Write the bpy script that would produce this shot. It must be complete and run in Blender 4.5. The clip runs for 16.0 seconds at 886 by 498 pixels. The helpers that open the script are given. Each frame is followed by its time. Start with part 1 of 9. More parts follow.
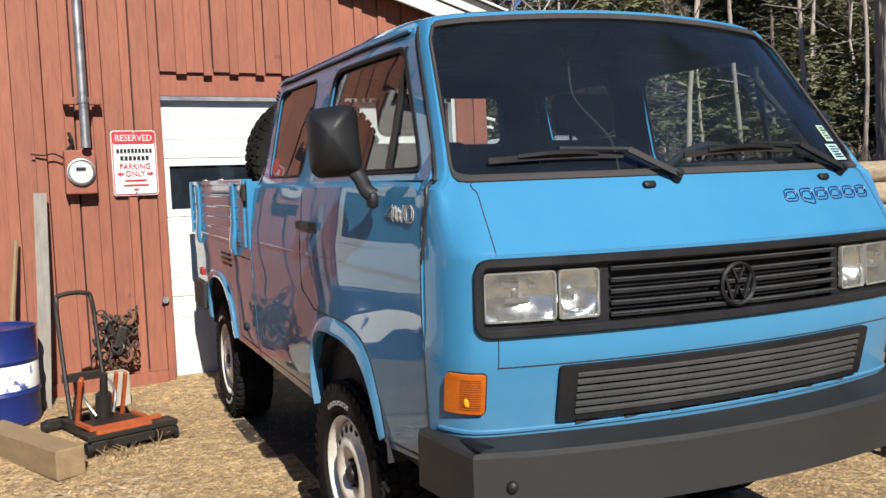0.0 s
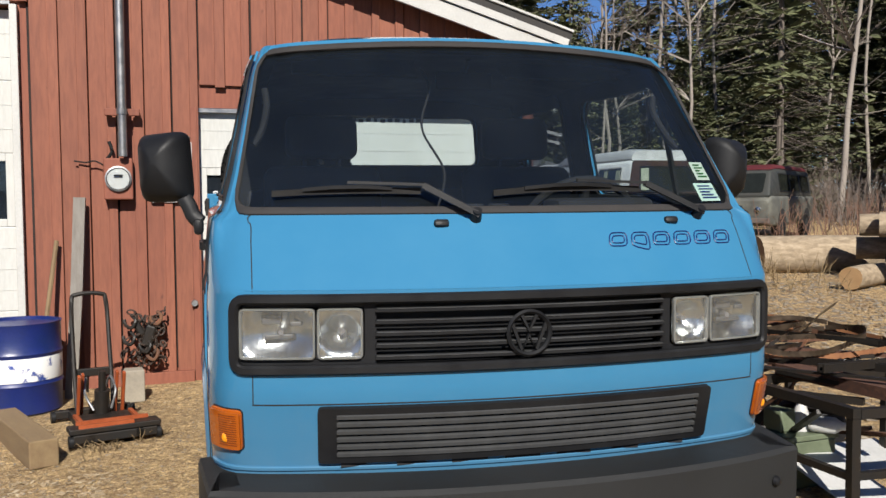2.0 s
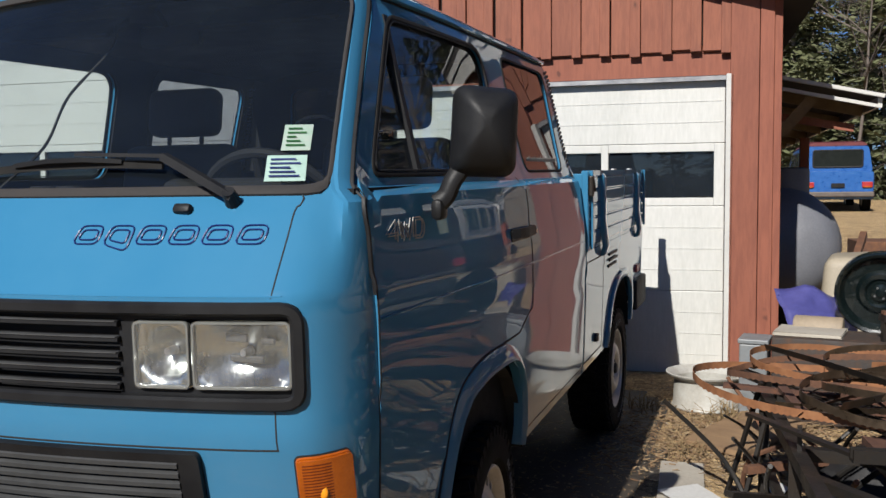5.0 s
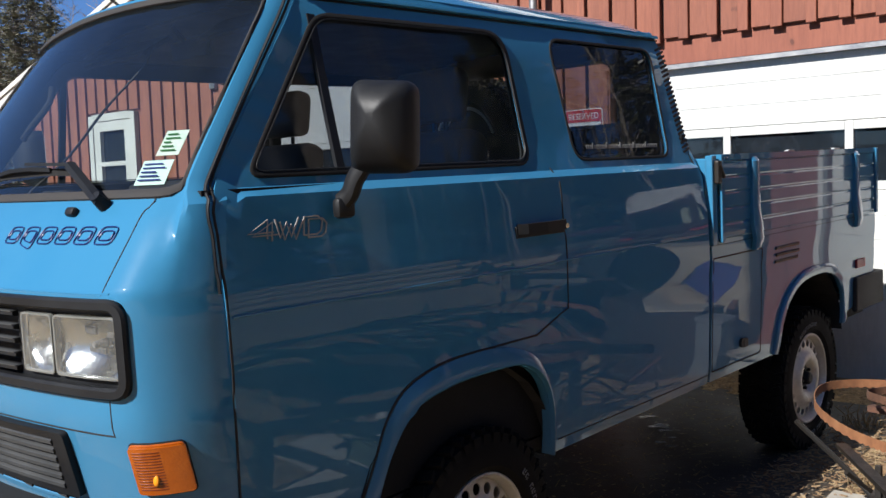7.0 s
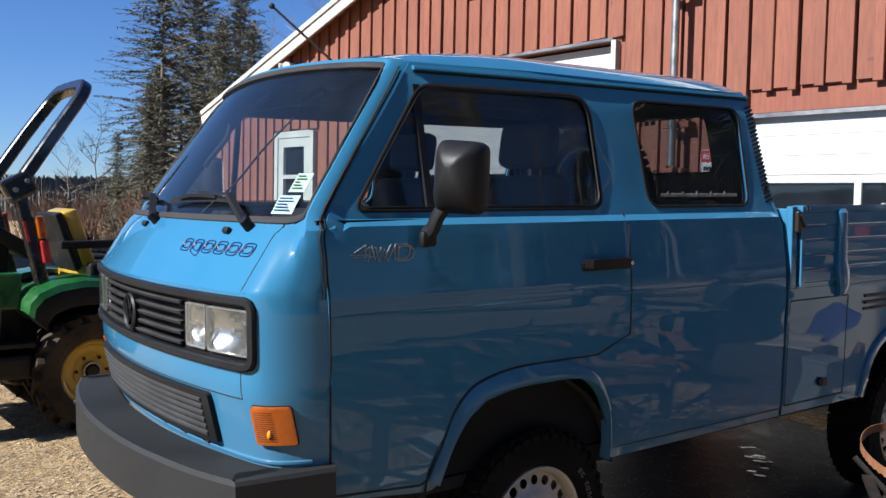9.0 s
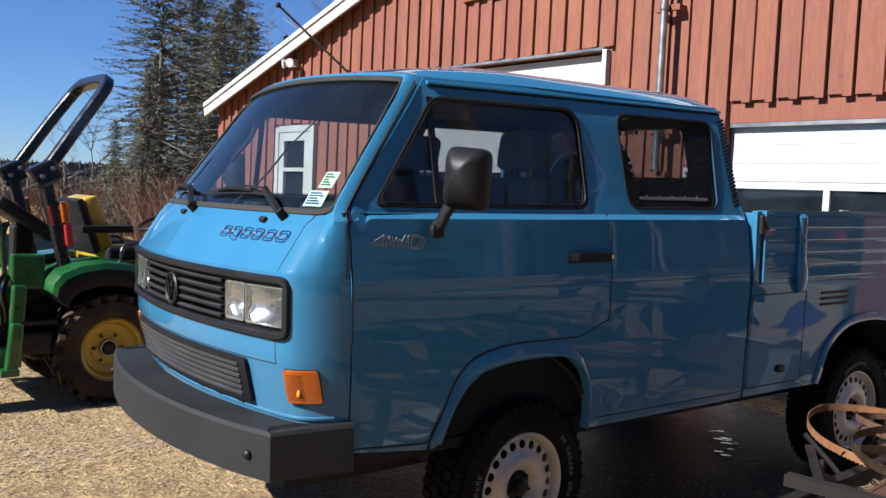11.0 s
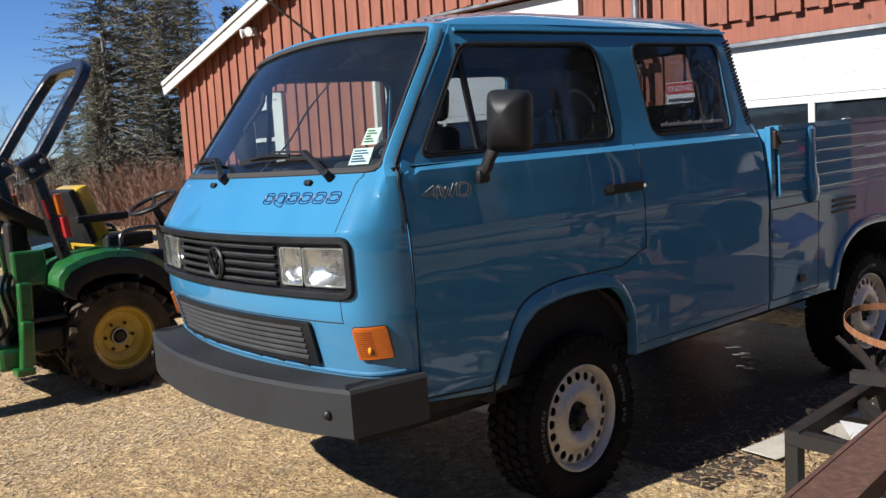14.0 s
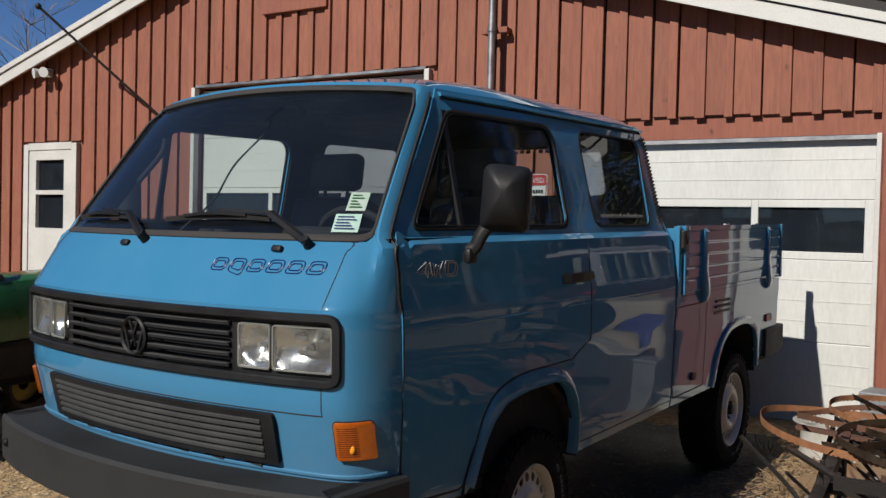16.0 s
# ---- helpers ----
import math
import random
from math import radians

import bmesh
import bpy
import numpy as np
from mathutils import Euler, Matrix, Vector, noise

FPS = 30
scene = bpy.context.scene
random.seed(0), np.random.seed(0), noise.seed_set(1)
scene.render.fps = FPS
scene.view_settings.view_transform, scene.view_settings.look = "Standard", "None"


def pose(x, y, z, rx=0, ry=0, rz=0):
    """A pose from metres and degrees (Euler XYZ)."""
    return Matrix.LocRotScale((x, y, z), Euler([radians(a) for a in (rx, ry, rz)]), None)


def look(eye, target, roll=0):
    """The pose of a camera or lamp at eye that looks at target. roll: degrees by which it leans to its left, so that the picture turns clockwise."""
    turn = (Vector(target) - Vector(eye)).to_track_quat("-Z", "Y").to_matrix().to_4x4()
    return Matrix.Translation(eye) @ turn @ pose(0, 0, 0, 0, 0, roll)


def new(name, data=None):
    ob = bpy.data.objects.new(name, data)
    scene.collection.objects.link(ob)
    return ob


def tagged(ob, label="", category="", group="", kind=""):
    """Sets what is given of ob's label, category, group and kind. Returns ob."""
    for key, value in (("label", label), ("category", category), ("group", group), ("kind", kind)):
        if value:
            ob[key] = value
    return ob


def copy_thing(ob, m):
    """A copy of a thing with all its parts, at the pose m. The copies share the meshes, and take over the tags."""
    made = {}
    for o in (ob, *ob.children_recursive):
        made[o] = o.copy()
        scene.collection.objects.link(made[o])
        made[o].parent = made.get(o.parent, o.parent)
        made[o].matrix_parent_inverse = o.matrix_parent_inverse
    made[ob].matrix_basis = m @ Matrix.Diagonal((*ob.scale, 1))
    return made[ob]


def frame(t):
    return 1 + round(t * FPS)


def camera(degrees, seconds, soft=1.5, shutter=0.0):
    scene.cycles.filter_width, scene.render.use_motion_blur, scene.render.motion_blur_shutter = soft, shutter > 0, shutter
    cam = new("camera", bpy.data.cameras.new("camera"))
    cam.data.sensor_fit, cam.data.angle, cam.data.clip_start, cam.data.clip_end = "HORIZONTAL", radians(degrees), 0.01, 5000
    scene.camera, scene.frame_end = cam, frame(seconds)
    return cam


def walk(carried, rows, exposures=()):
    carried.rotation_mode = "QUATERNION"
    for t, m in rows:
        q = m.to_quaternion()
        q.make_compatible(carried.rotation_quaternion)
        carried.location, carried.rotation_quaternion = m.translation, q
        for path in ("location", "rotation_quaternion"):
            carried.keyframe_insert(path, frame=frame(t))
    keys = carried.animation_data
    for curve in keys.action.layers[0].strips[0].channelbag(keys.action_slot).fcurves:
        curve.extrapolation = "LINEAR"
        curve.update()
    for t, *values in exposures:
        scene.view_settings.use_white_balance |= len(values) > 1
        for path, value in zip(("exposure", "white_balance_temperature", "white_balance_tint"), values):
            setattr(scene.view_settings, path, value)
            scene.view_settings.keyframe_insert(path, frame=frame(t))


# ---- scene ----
cam = camera(52.9, 16.0)
METRES, EYE, TURN, OX, OY = 7.4, 1.35, -23.57, -1.772, -3.067
ROWS = [
    (0.0, 0.0, 0.0, 0.0, -0.16, -3.51, 2.53),
    (0.5, 0.014, -0.0041, -0.0024, -1.99, -1.85, 1.76),
    (1.0, 0.0589, -0.011, 0.0003, 3.57, -2.38, 0.82),
    (1.5, 0.0963, -0.0005, 0.0008, 6.37, -5.04, 1.0),
    (2.0, 0.1401, 0.0213, 0.007, 10.4, -2.83, 0.48),
    (2.5, 0.204, 0.0315, 0.009, 14.65, -1.48, -0.29),
    (3.0, 0.2459, 0.0678, 0.0045, 16.85, -1.2, -0.36),
    (3.5, 0.2871, 0.1127, 0.0054, 21.8, -1.15, 1.74),
    (4.0, 0.3337, 0.1508, 0.0077, 29.79, -3.15, 2.28),
    (4.5, 0.3591, 0.2032, 0.0047, 34.56, -3.59, 1.7),
    (5.0, 0.3856, 0.2556, 0.0046, 43.36, -3.7, 0.47),
    (7.5, 0.4798, 0.395, 0.0063, 69.2, -4.44, 2.3),
    (8.0, 0.504, 0.4001, 0.013, 71.48, -4.63, 1.64),
    (8.5, 0.5243, 0.4086, 0.0138, 76.12, -3.94, -0.98),
    (9.0, 0.5408, 0.3963, 0.0136, 78.15, -2.98, -1.21),
    (11.5, 0.6022, 0.3779, 0.0151, 77.39, -3.31, -2.86),
    (12.0, 0.6024, 0.3814, 0.016, 76.49, -2.42, 0.43),
    (12.5, 0.6008, 0.3793, 0.016, 77.78, -3.31, 1.28),
    (13.0, 0.5989, 0.3738, 0.0169, 80.13, -4.09, 1.28),
    (13.5, 0.5942, 0.359, 0.0131, 78.21, -4.79, 3.27),
    (14.0, 0.59, 0.3327, 0.0104, 74.34, -6.1, 3.3),
    (14.5, 0.5824, 0.3197, 0.0114, 71.26, -6.97, -1.28),
    (15.0, 0.559, 0.3093, 0.0098, 69.01, -4.11, -0.02),
    (15.5, 0.5297, 0.2937, 0.0128, 63.11, -1.54, 0.11),
    (16.0, 0.5086, 0.2533, 0.01, 58.55, -1.28, -1.42),
]
walk(cam, [(t, pose(OX, OY, EYE, 0, 0, TURN) @ pose(METRES * x, METRES * y, METRES * z, 90 + pitch, roll, yaw)) for t, x, y, z, yaw, pitch, roll in ROWS],
     [(0.0, 1.08, 6500), (0.5, 1.14, 6450), (1.0, 0.86, 6500), (2.0, 0.68, 6500), (2.5, 0.46, 6450), (3.5, 0.68, 6400), (4.2, 0.60, 6450), (5.0, 0.57, 6350), (7.5, 1.1, 6100),
      (9.0, 1.14, 6000), (12.5, 1.12, 6150), (14.5, 1.14, 6250), (15.5, 0.80, 6350), (16.0, 0.35, 6500)])

# ---- world, sun, sky ----
SUN = Vector((0.10, 1.0, -0.74)).normalized()
world = bpy.data.worlds.new("sky")
scene.world = world
world.use_nodes = True
wn = world.node_tree
sky = wn.nodes.new("ShaderNodeTexSky")
sky.sky_type, sky.sun_disc = "NISHITA", False
sky.sun_elevation = math.asin(-SUN.z)
sky.sun_rotation = math.atan2(-SUN.x, -SUN.y)
sky.air_density, sky.dust_density, sky.ozone_density = 0.9, 0.0, 6.0
tint = wn.nodes.new("ShaderNodeMix")
tint.data_type, tint.blend_type = "RGBA", "MULTIPLY"
tint.inputs[0].default_value, tint.inputs[7].default_value = 1.0, (0.82, 0.97, 1.22, 1)
wn.links.new(sky.outputs[0], tint.inputs[6])
wn.links.new(tint.outputs[2], wn.nodes["Background"].inputs[0])
wn.nodes["Background"].inputs[1].default_value = 0.046
sun = new("sun", bpy.data.lights.new("sun", "SUN"))
sun.data.energy, sun.data.angle, sun.data.color = 5.0, radians(0.5), (1.0, 0.95, 0.87)
sun.matrix_world = look((0, 0, 20), Vector((0, 0, 20)) + SUN)


# ---- materials ----
class Nodes:
    def __init__(self, name):
        self.mat = bpy.data.materials.new(name)
        self.mat.use_nodes = True
        self.tree = self.mat.node_tree
        self.bsdf = self.tree.nodes["Principled BSDF"]
        self.out = self.tree.nodes["Material Output"]

    def add(self, kind, **values):
        n = self.tree.nodes.new(kind)
        for k, v in values.items():
            if k in n.inputs:
                n.inputs[k].default_value = v
            else:
                setattr(n, k, v)
        return n

    def link(self, a, b):
        self.tree.links.new(a, b)

    def coords(self, scale=(1, 1, 1), world_space=False):
        m = self.add("ShaderNodeMapping")
        m.inputs["Scale"].default_value = scale
        if world_space:
            g = self.add("ShaderNodeNewGeometry")
            self.link(g.outputs["Position"], m.inputs[0])
        else:
            g = self.add("ShaderNodeTexCoord")
            self.link(g.outputs["Object"], m.inputs[0])
        return m.outputs[0]

    def noise(self, vec, scale, detail=6, rough=0.6, dist=0.0):
        n = self.add("ShaderNodeTexNoise")
        n.inputs["Scale"].default_value, n.inputs["Detail"].default_value = scale, detail
        n.inputs["Roughness"].default_value, n.inputs["Distortion"].default_value = rough, dist
        if vec is not None:
            self.link(vec, n.inputs["Vector"])
        return n.outputs["Fac"]

    def ramp(self, fac, stops):
        r = self.add("ShaderNodeValToRGB")
        els = r.color_ramp.elements
        while len(els) < len(stops):
            els.new(0.5)
        for e, (p, c) in zip(els, stops):
            e.position = p
            e.color = (*c, 1) if len(c) == 3 else c
        self.link(fac, r.inputs[0])
        return r.outputs["Color"]

    def mix(self, fac, a, b, blend="MIX"):
        m = self.add("ShaderNodeMix", data_type="RGBA", blend_type=blend)
        for sock, val in ((m.inputs[0], fac), (m.inputs[6], a), (m.inputs[7], b)):
            if isinstance(val, (int, float)):
                sock.default_value = val
            elif isinstance(val, tuple):
                sock.default_value = (*val, 1)
            else:
                self.link(val, sock)
        return m.outputs[2]

    def bump(self, height, strength=0.3, distance=0.01):
        b = self.add("ShaderNodeBump")
        b.inputs["Strength"].default_value, b.inputs["Distance"].default_value = strength, distance
        self.link(height, b.inputs["Height"])
        self.link(b.outputs[0], self.bsdf.inputs["Normal"])

    def sheen(self):
        """Gloss of a thin pane, stronger at grazing angles on both of its faces."""
        lw = self.add("ShaderNodeLayerWeight", Blend=0.5)
        p = self.add("ShaderNodeMath", operation="POWER")
        self.link(lw.outputs["Facing"], p.inputs[0])
        p.inputs[1].default_value = 4.5
        r = self.add("ShaderNodeMapRange", **{"To Min": 0.05, "To Max": 1.0})
        self.link(p.outputs[0], r.inputs[0])
        return r.outputs[0]

    def random(self):
        return self.add("ShaderNodeObjectInfo").outputs["Random"]


def surface(name, a, b=None, rough=0.6, metal=0.0, scale=8.0, c=None, fine=60.0, bump=0.15, coat=0.0, stretch=(1, 1, 1), rough_var=0.12, vary=0.0, spec=0.5):
    """A plain surface of two tones in patches, with grain and uneven gloss."""
    n = Nodes(name)
    b = b or tuple(v * 0.75 for v in a)
    vec = n.coords(stretch)
    big, small = n.noise(vec, scale), n.noise(vec, fine, 4)
    col = n.ramp(big, [(0.35, b), (0.65, a)] if c is None else [(0.3, b), (0.52, a), (0.72, c)])
    col = n.mix(0.18, col, n.ramp(small, [(0.3, tuple(v * 0.55 for v in a)), (0.7, tuple(min(1, v * 1.3) for v in a))]))
    if vary:
        col = n.mix(vary, col, n.ramp(n.random(), [(0.0, tuple(v * 0.55 for v in a)), (1.0, tuple(min(1, v * 1.35) for v in a))]))
    n.link(col, n.bsdf.inputs["Base Color"])
    r = n.add("ShaderNodeMapRange", **{"From Min": 0.3, "From Max": 0.7, "To Min": max(0.02, rough - rough_var), "To Max": min(1, rough + rough_var)})
    n.link(big, r.inputs[0])
    n.link(r.outputs[0], n.bsdf.inputs["Roughness"])
    n.bsdf.inputs["Metallic"].default_value = metal
    n.bsdf.inputs["Specular IOR Level"].default_value = spec
    n.bsdf.inputs["Coat Weight"].default_value = coat
    n.bsdf.inputs["Coat Roughness"].default_value = 0.04
    if bump:
        n.bump(small, bump, 0.004)
    return n.mat


def paint_material(name, a, b, coat=1.0, rough=0.35):
    n = Nodes(name)
    vec = n.coords()
    dust_haze = n.noise(vec, 3.0, 8, 0.65)
    col = n.ramp(dust_haze, [(0.3, a), (0.75, b)])
    # road dust thrown up on the lower panels
    low = n.add("ShaderNodeMapRange", **{"From Min": 0.95, "From Max": 0.55, "To Min": 0.0, "To Max": 0.36})
    split = n.add("ShaderNodeSeparateXYZ")
    n.link(vec, split.inputs[0])
    n.link(split.outputs[2], low.inputs[0])
    streak = n.noise(n.coords((1, 1, 0.35)), 9.0, 6, 0.7)
    amount = n.add("ShaderNodeMath")
    amount.operation = "MULTIPLY"
    n.link(low.outputs[0], amount.inputs[0])
    n.link(streak, amount.inputs[1])
    col = n.mix(amount.outputs[0], col, (0.215, 0.190, 0.145))
    n.link(col, n.bsdf.inputs["Base Color"])
    n.bsdf.inputs["Roughness"].default_value = rough
    n.bsdf.inputs["Specular IOR Level"].default_value = 0.03
    n.bsdf.inputs["Coat Weight"].default_value = coat
    n.bsdf.inputs["Coat IOR"].default_value = 1.40
    r = n.add("ShaderNodeMapRange", **{"From Min": 0.45, "From Max": 0.8, "To Min": 0.012, "To Max": 0.075})
    n.link(dust_haze, r.inputs[0])
    n.link(r.outputs[0], n.bsdf.inputs["Coat Roughness"])
    n.bump(n.noise(n.coords((1, 0.8, 2.6)), 3.4, 4, 0.55), 0.040, 0.02)
    return n.mat


def glass_material(name, tint, haze=0.0):
    n = Nodes(name)
    n.tree.nodes.remove(n.bsdf)
    clear = n.add("ShaderNodeBsdfTransparent")
    clear.inputs[0].default_value = (*tint, 1)
    gloss = n.add("ShaderNodeBsdfGlossy")
    gloss.inputs["Roughness"].default_value = 0.01
    fres = n.sheen()
    m = n.add("ShaderNodeMixShader")
    n.link(fres, m.inputs[0])
    n.link(clear.outputs[0], m.inputs[1])
    n.link(gloss.outputs[0], m.inputs[2])
    # sky haze painted over the pane as a thin bluish diffuse layer
    haze_film = n.add("ShaderNodeBsdfDiffuse")
    haze_film.inputs[0].default_value = (0.34, 0.44, 0.56, 1)
    dust_haze = n.add("ShaderNodeMixShader")
    r = n.add("ShaderNodeMapRange", **{"From Min": 0.3, "From Max": 0.7, "To Min": haze * 0.7, "To Max": haze * 1.3})
    n.link(n.noise(n.coords((1, 1, 1)), 5.0, 4), r.inputs[0])
    n.link(r.outputs[0], dust_haze.inputs[0])
    n.link(m.outputs[0], dust_haze.inputs[1])
    n.link(haze_film.outputs[0], dust_haze.inputs[2])
    n.link(dust_haze.outputs[0], n.out.inputs[0])
    return n.mat


def siding_material(name, a, b, dark):
    n = Nodes(name)
    vec = n.coords((1, 1, 0.12), True)
    grain = n.noise(vec, 42.0, 8, 0.7)
    patch = n.noise(n.coords((1, 1, 0.45), True), 1.7, 5)
    col = n.ramp(patch, [(0.3, b), (0.7, a)])
    col = n.mix(n.ramp(grain, [(0.42, (0, 0, 0)), (0.62, (0.5, 0.5, 0.5))]), col, dark)
    tone = n.ramp(n.random(), [(0.0, (0.90, 0.90, 0.90)), (1.0, (1.06, 1.05, 1.04))])
    col = n.mix(1.0, col, tone, "MULTIPLY")
    knots = n.noise(n.coords((1, 1, 0.6), True), 9.0, 2)
    col = n.mix(n.ramp(knots, [(0.72, (0, 0, 0)), (0.78, (0.7, 0.7, 0.7))]), col, tuple(v * 0.5 for v in dark))
    # knots bleeding through the stain, each a small dark oval with a paler ring of weathered paint
    spot = n.add("ShaderNodeTexVoronoi")
    spot.inputs["Scale"].default_value = 4.2
    warp = n.noise(n.coords((1, 1, 0.8), True), 11.0, 3)
    at = n.mix(0.045, n.coords((1.25, 1.25, 0.62), True), warp)
    n.link(at, spot.inputs["Vector"])
    some = n.ramp(spot.outputs["Color"], [(0.50, (0, 0, 0)), (0.56, (1, 1, 1))])
    oval = n.ramp(spot.outputs["Distance"], [(0.045, (0.75, 0.75, 0.75)), (0.085, (0.12, 0.12, 0.12)), (0.15, (0, 0, 0))])
    col = n.mix(n.mix(1.0, some, oval, "MULTIPLY"), col, tuple(v * 0.42 for v in dark))
    run = n.noise(n.coords((1, 1, 0.16), True), 7.0, 4, 0.6)
    col = n.mix(n.ramp(run, [(0.58, (0, 0, 0)), (0.80, (0.42, 0.42, 0.42))]), col, dark)
    n.link(col, n.bsdf.inputs["Base Color"])
    n.bsdf.inputs["Roughness"].default_value = 0.75
    n.bump(grain, 0.35, 0.004)
    return n.mat


def ground_material(name):
    n = Nodes(name)
    vec = n.coords((1, 1, 1), True)
    big = n.noise(vec, 0.35, 6, 0.6)
    mid = n.noise(vec, 3.0, 8, 0.7)
    vor = n.add("ShaderNodeTexVoronoi")
    vor.inputs["Scale"].default_value = 75.0
    n.link(vec, vor.inputs["Vector"])
    vor2 = n.add("ShaderNodeTexVoronoi")
    vor2.inputs["Scale"].default_value = 170.0
    n.link(vec, vor2.inputs["Vector"])
    straw = n.noise(n.coords((1.0, 0.25, 1), True), 60.0, 4, 0.7, 1.5)
    chip = n.ramp(vor.outputs["Color"], [(0.12, (0.095, 0.062, 0.032)), (0.45, (0.27, 0.198, 0.110)), (0.88, (0.58, 0.475, 0.30))])
    chip2 = n.ramp(vor2.outputs["Color"], [(0.15, (0.105, 0.072, 0.038)), (0.85, (0.52, 0.41, 0.25))])
    col = n.mix(0.5, chip, chip2)
    col = n.mix(n.ramp(straw, [(0.5, (0, 0, 0)), (0.7, (0.6, 0.6, 0.6))]), col, (0.33, 0.253, 0.143))
    col = n.mix(n.ramp(mid, [(0.52, (0, 0, 0)), (0.72, (0.75, 0.75, 0.75))]), col, (0.143, 0.102, 0.0605))
    col = n.mix(n.ramp(big, [(0.5, (0, 0, 0)), (0.7, (0.45, 0.45, 0.45))]), col, (0.198, 0.129, 0.0715))
    clump = n.noise(vec, 19.0, 6, 0.75, 0.6)
    col = n.mix(n.ramp(clump, [(0.53, (0, 0, 0)), (0.64, (0.8, 0.8, 0.8))]), col, (0.60, 0.48, 0.29))
    col = n.mix(n.ramp(clump, [(0.36, (0.85, 0.85, 0.85)), (0.47, (0, 0, 0))]), col, (0.115, 0.075, 0.040))
    grit = n.noise(vec, 85.0, 4, 0.75)
    col = n.mix(n.ramp(grit, [(0.56, (0, 0, 0)), (0.66, (0.8, 0.8, 0.8))]), col, (0.66, 0.57, 0.41))
    stone = n.add("ShaderNodeTexVoronoi")
    stone.inputs["Scale"].default_value = 44.0
    n.link(vec, stone.inputs["Vector"])
    # crevices between the stones, their shade put into the colour
    col = n.mix(n.ramp(stone.outputs["Distance"], [(0.45, (0, 0, 0)), (0.75, (0.28, 0.28, 0.28))]), col, (0.14, 0.098, 0.058))
    col = n.mix(n.ramp(stone.outputs["Color"], [(0.62, (0, 0, 0)), (0.85, (0.22, 0.22, 0.22))]), col, (0.60, 0.48, 0.32))
    patch = n.noise(vec, 1.3, 7, 0.72, 0.8)
    col = n.mix(n.ramp(patch, [(0.50, (0, 0, 0)), (0.62, (0.55, 0.55, 0.55))]), col, (0.17, 0.122, 0.074))
    col = n.mix(1.0, col, (1.27, 1.13, 0.91), "MULTIPLY")
    # clumps of dark chips and gaps; the chips' shadows are put into the colour
    gaps = n.noise(vec, 16.0, 6, 0.75)
    col = n.mix(1.0, col, n.ramp(gaps, [(0.36, (0.66, 0.63, 0.59)), (0.52, (1.0, 1.0, 1.0)), (0.68, (1.22, 1.21, 1.18))]), "MULTIPLY")
    n.link(col, n.bsdf.inputs["Base Color"])
    n.bsdf.inputs["Roughness"].default_value = 0.95
    add = n.add("ShaderNodeMath", operation="ADD")
    n.link(clump, add.inputs[0])
    n.link(mid, add.inputs[1])
    low = n.add("ShaderNodeMath", operation="MULTIPLY_ADD")
    n.link(stone.outputs["Distance"], low.inputs[0])
    low.inputs[1].default_value = -0.22
    n.link(add.outputs[0], low.inputs[2])
    n.bump(low.outputs[0], 1.0, 0.040)
    return n.mat


M = {}
M["blue"] = paint_material("blue_paint", (0.028, 0.140, 0.260), (0.037, 0.154, 0.272))
M["black_plastic"] = surface("black_plastic", (0.011, 0.0115, 0.0125), (0.007, 0.007, 0.008), rough=0.5, fine=200, bump=0.1, spec=0.22)
M["rubber"] = surface("rubber", (0.010, 0.010, 0.010), (0.016, 0.015, 0.014), rough=0.75, fine=90, spec=0.2)
M["tyre"] = surface("tyre_rubber", (0.0065, 0.0063, 0.006), (0.011, 0.0103, 0.0095), rough=0.9, fine=70, scale=6, spec=0.12)
M["muddy_tyre"] = surface("muddy_tyre_rubber", (0.042, 0.032, 0.023), (0.010, 0.009, 0.008), rough=0.95, fine=70, scale=5, c=(0.075, 0.058, 0.042), spec=0.2)
M["bumper"] = surface("grey_coating", (0.0165, 0.0170, 0.0173), (0.0135, 0.0140, 0.0145), rough=0.62, fine=420, bump=0.5, scale=3, spec=0.3)
M["glass"] = glass_material("window_glass", (0.80, 0.86, 0.86), 0.014)
M["tint"] = glass_material("tinted_glass", (0.30, 0.32, 0.36), 0.026)
M["lens"] = glass_material("lamp_lens", (0.93, 0.95, 0.95))


def fluted_glass(name):
    """Pressed lamp glass: partly clear, partly scattering."""
    n = Nodes(name)
    n.tree.nodes.remove(n.bsdf)
    clear, spread, gloss = n.add("ShaderNodeBsdfTransparent"), n.add("ShaderNodeBsdfDiffuse"), n.add("ShaderNodeBsdfGlossy")
    spread.inputs[0].default_value = (0.92, 0.92, 0.88, 1)
    gloss.inputs["Roughness"].default_value = 0.06
    a, b = n.add("ShaderNodeMixShader"), n.add("ShaderNodeMixShader")
    lines = n.noise(n.coords((150, 1, 4)), 3.0, 2)
    r = n.add("ShaderNodeMapRange", **{"From Min": 0.35, "From Max": 0.65, "To Min": 0.03, "To Max": 0.08})
    n.link(lines, r.inputs[0])
    n.link(r.outputs[0], a.inputs[0])
    n.link(clear.outputs[0], a.inputs[1])
    n.link(spread.outputs[0], a.inputs[2])
    n.link(n.sheen(), b.inputs[0])
    n.link(a.outputs[0], b.inputs[1])
    n.link(gloss.outputs[0], b.inputs[2])
    n.link(b.outputs[0], n.out.inputs[0])
    return n.mat


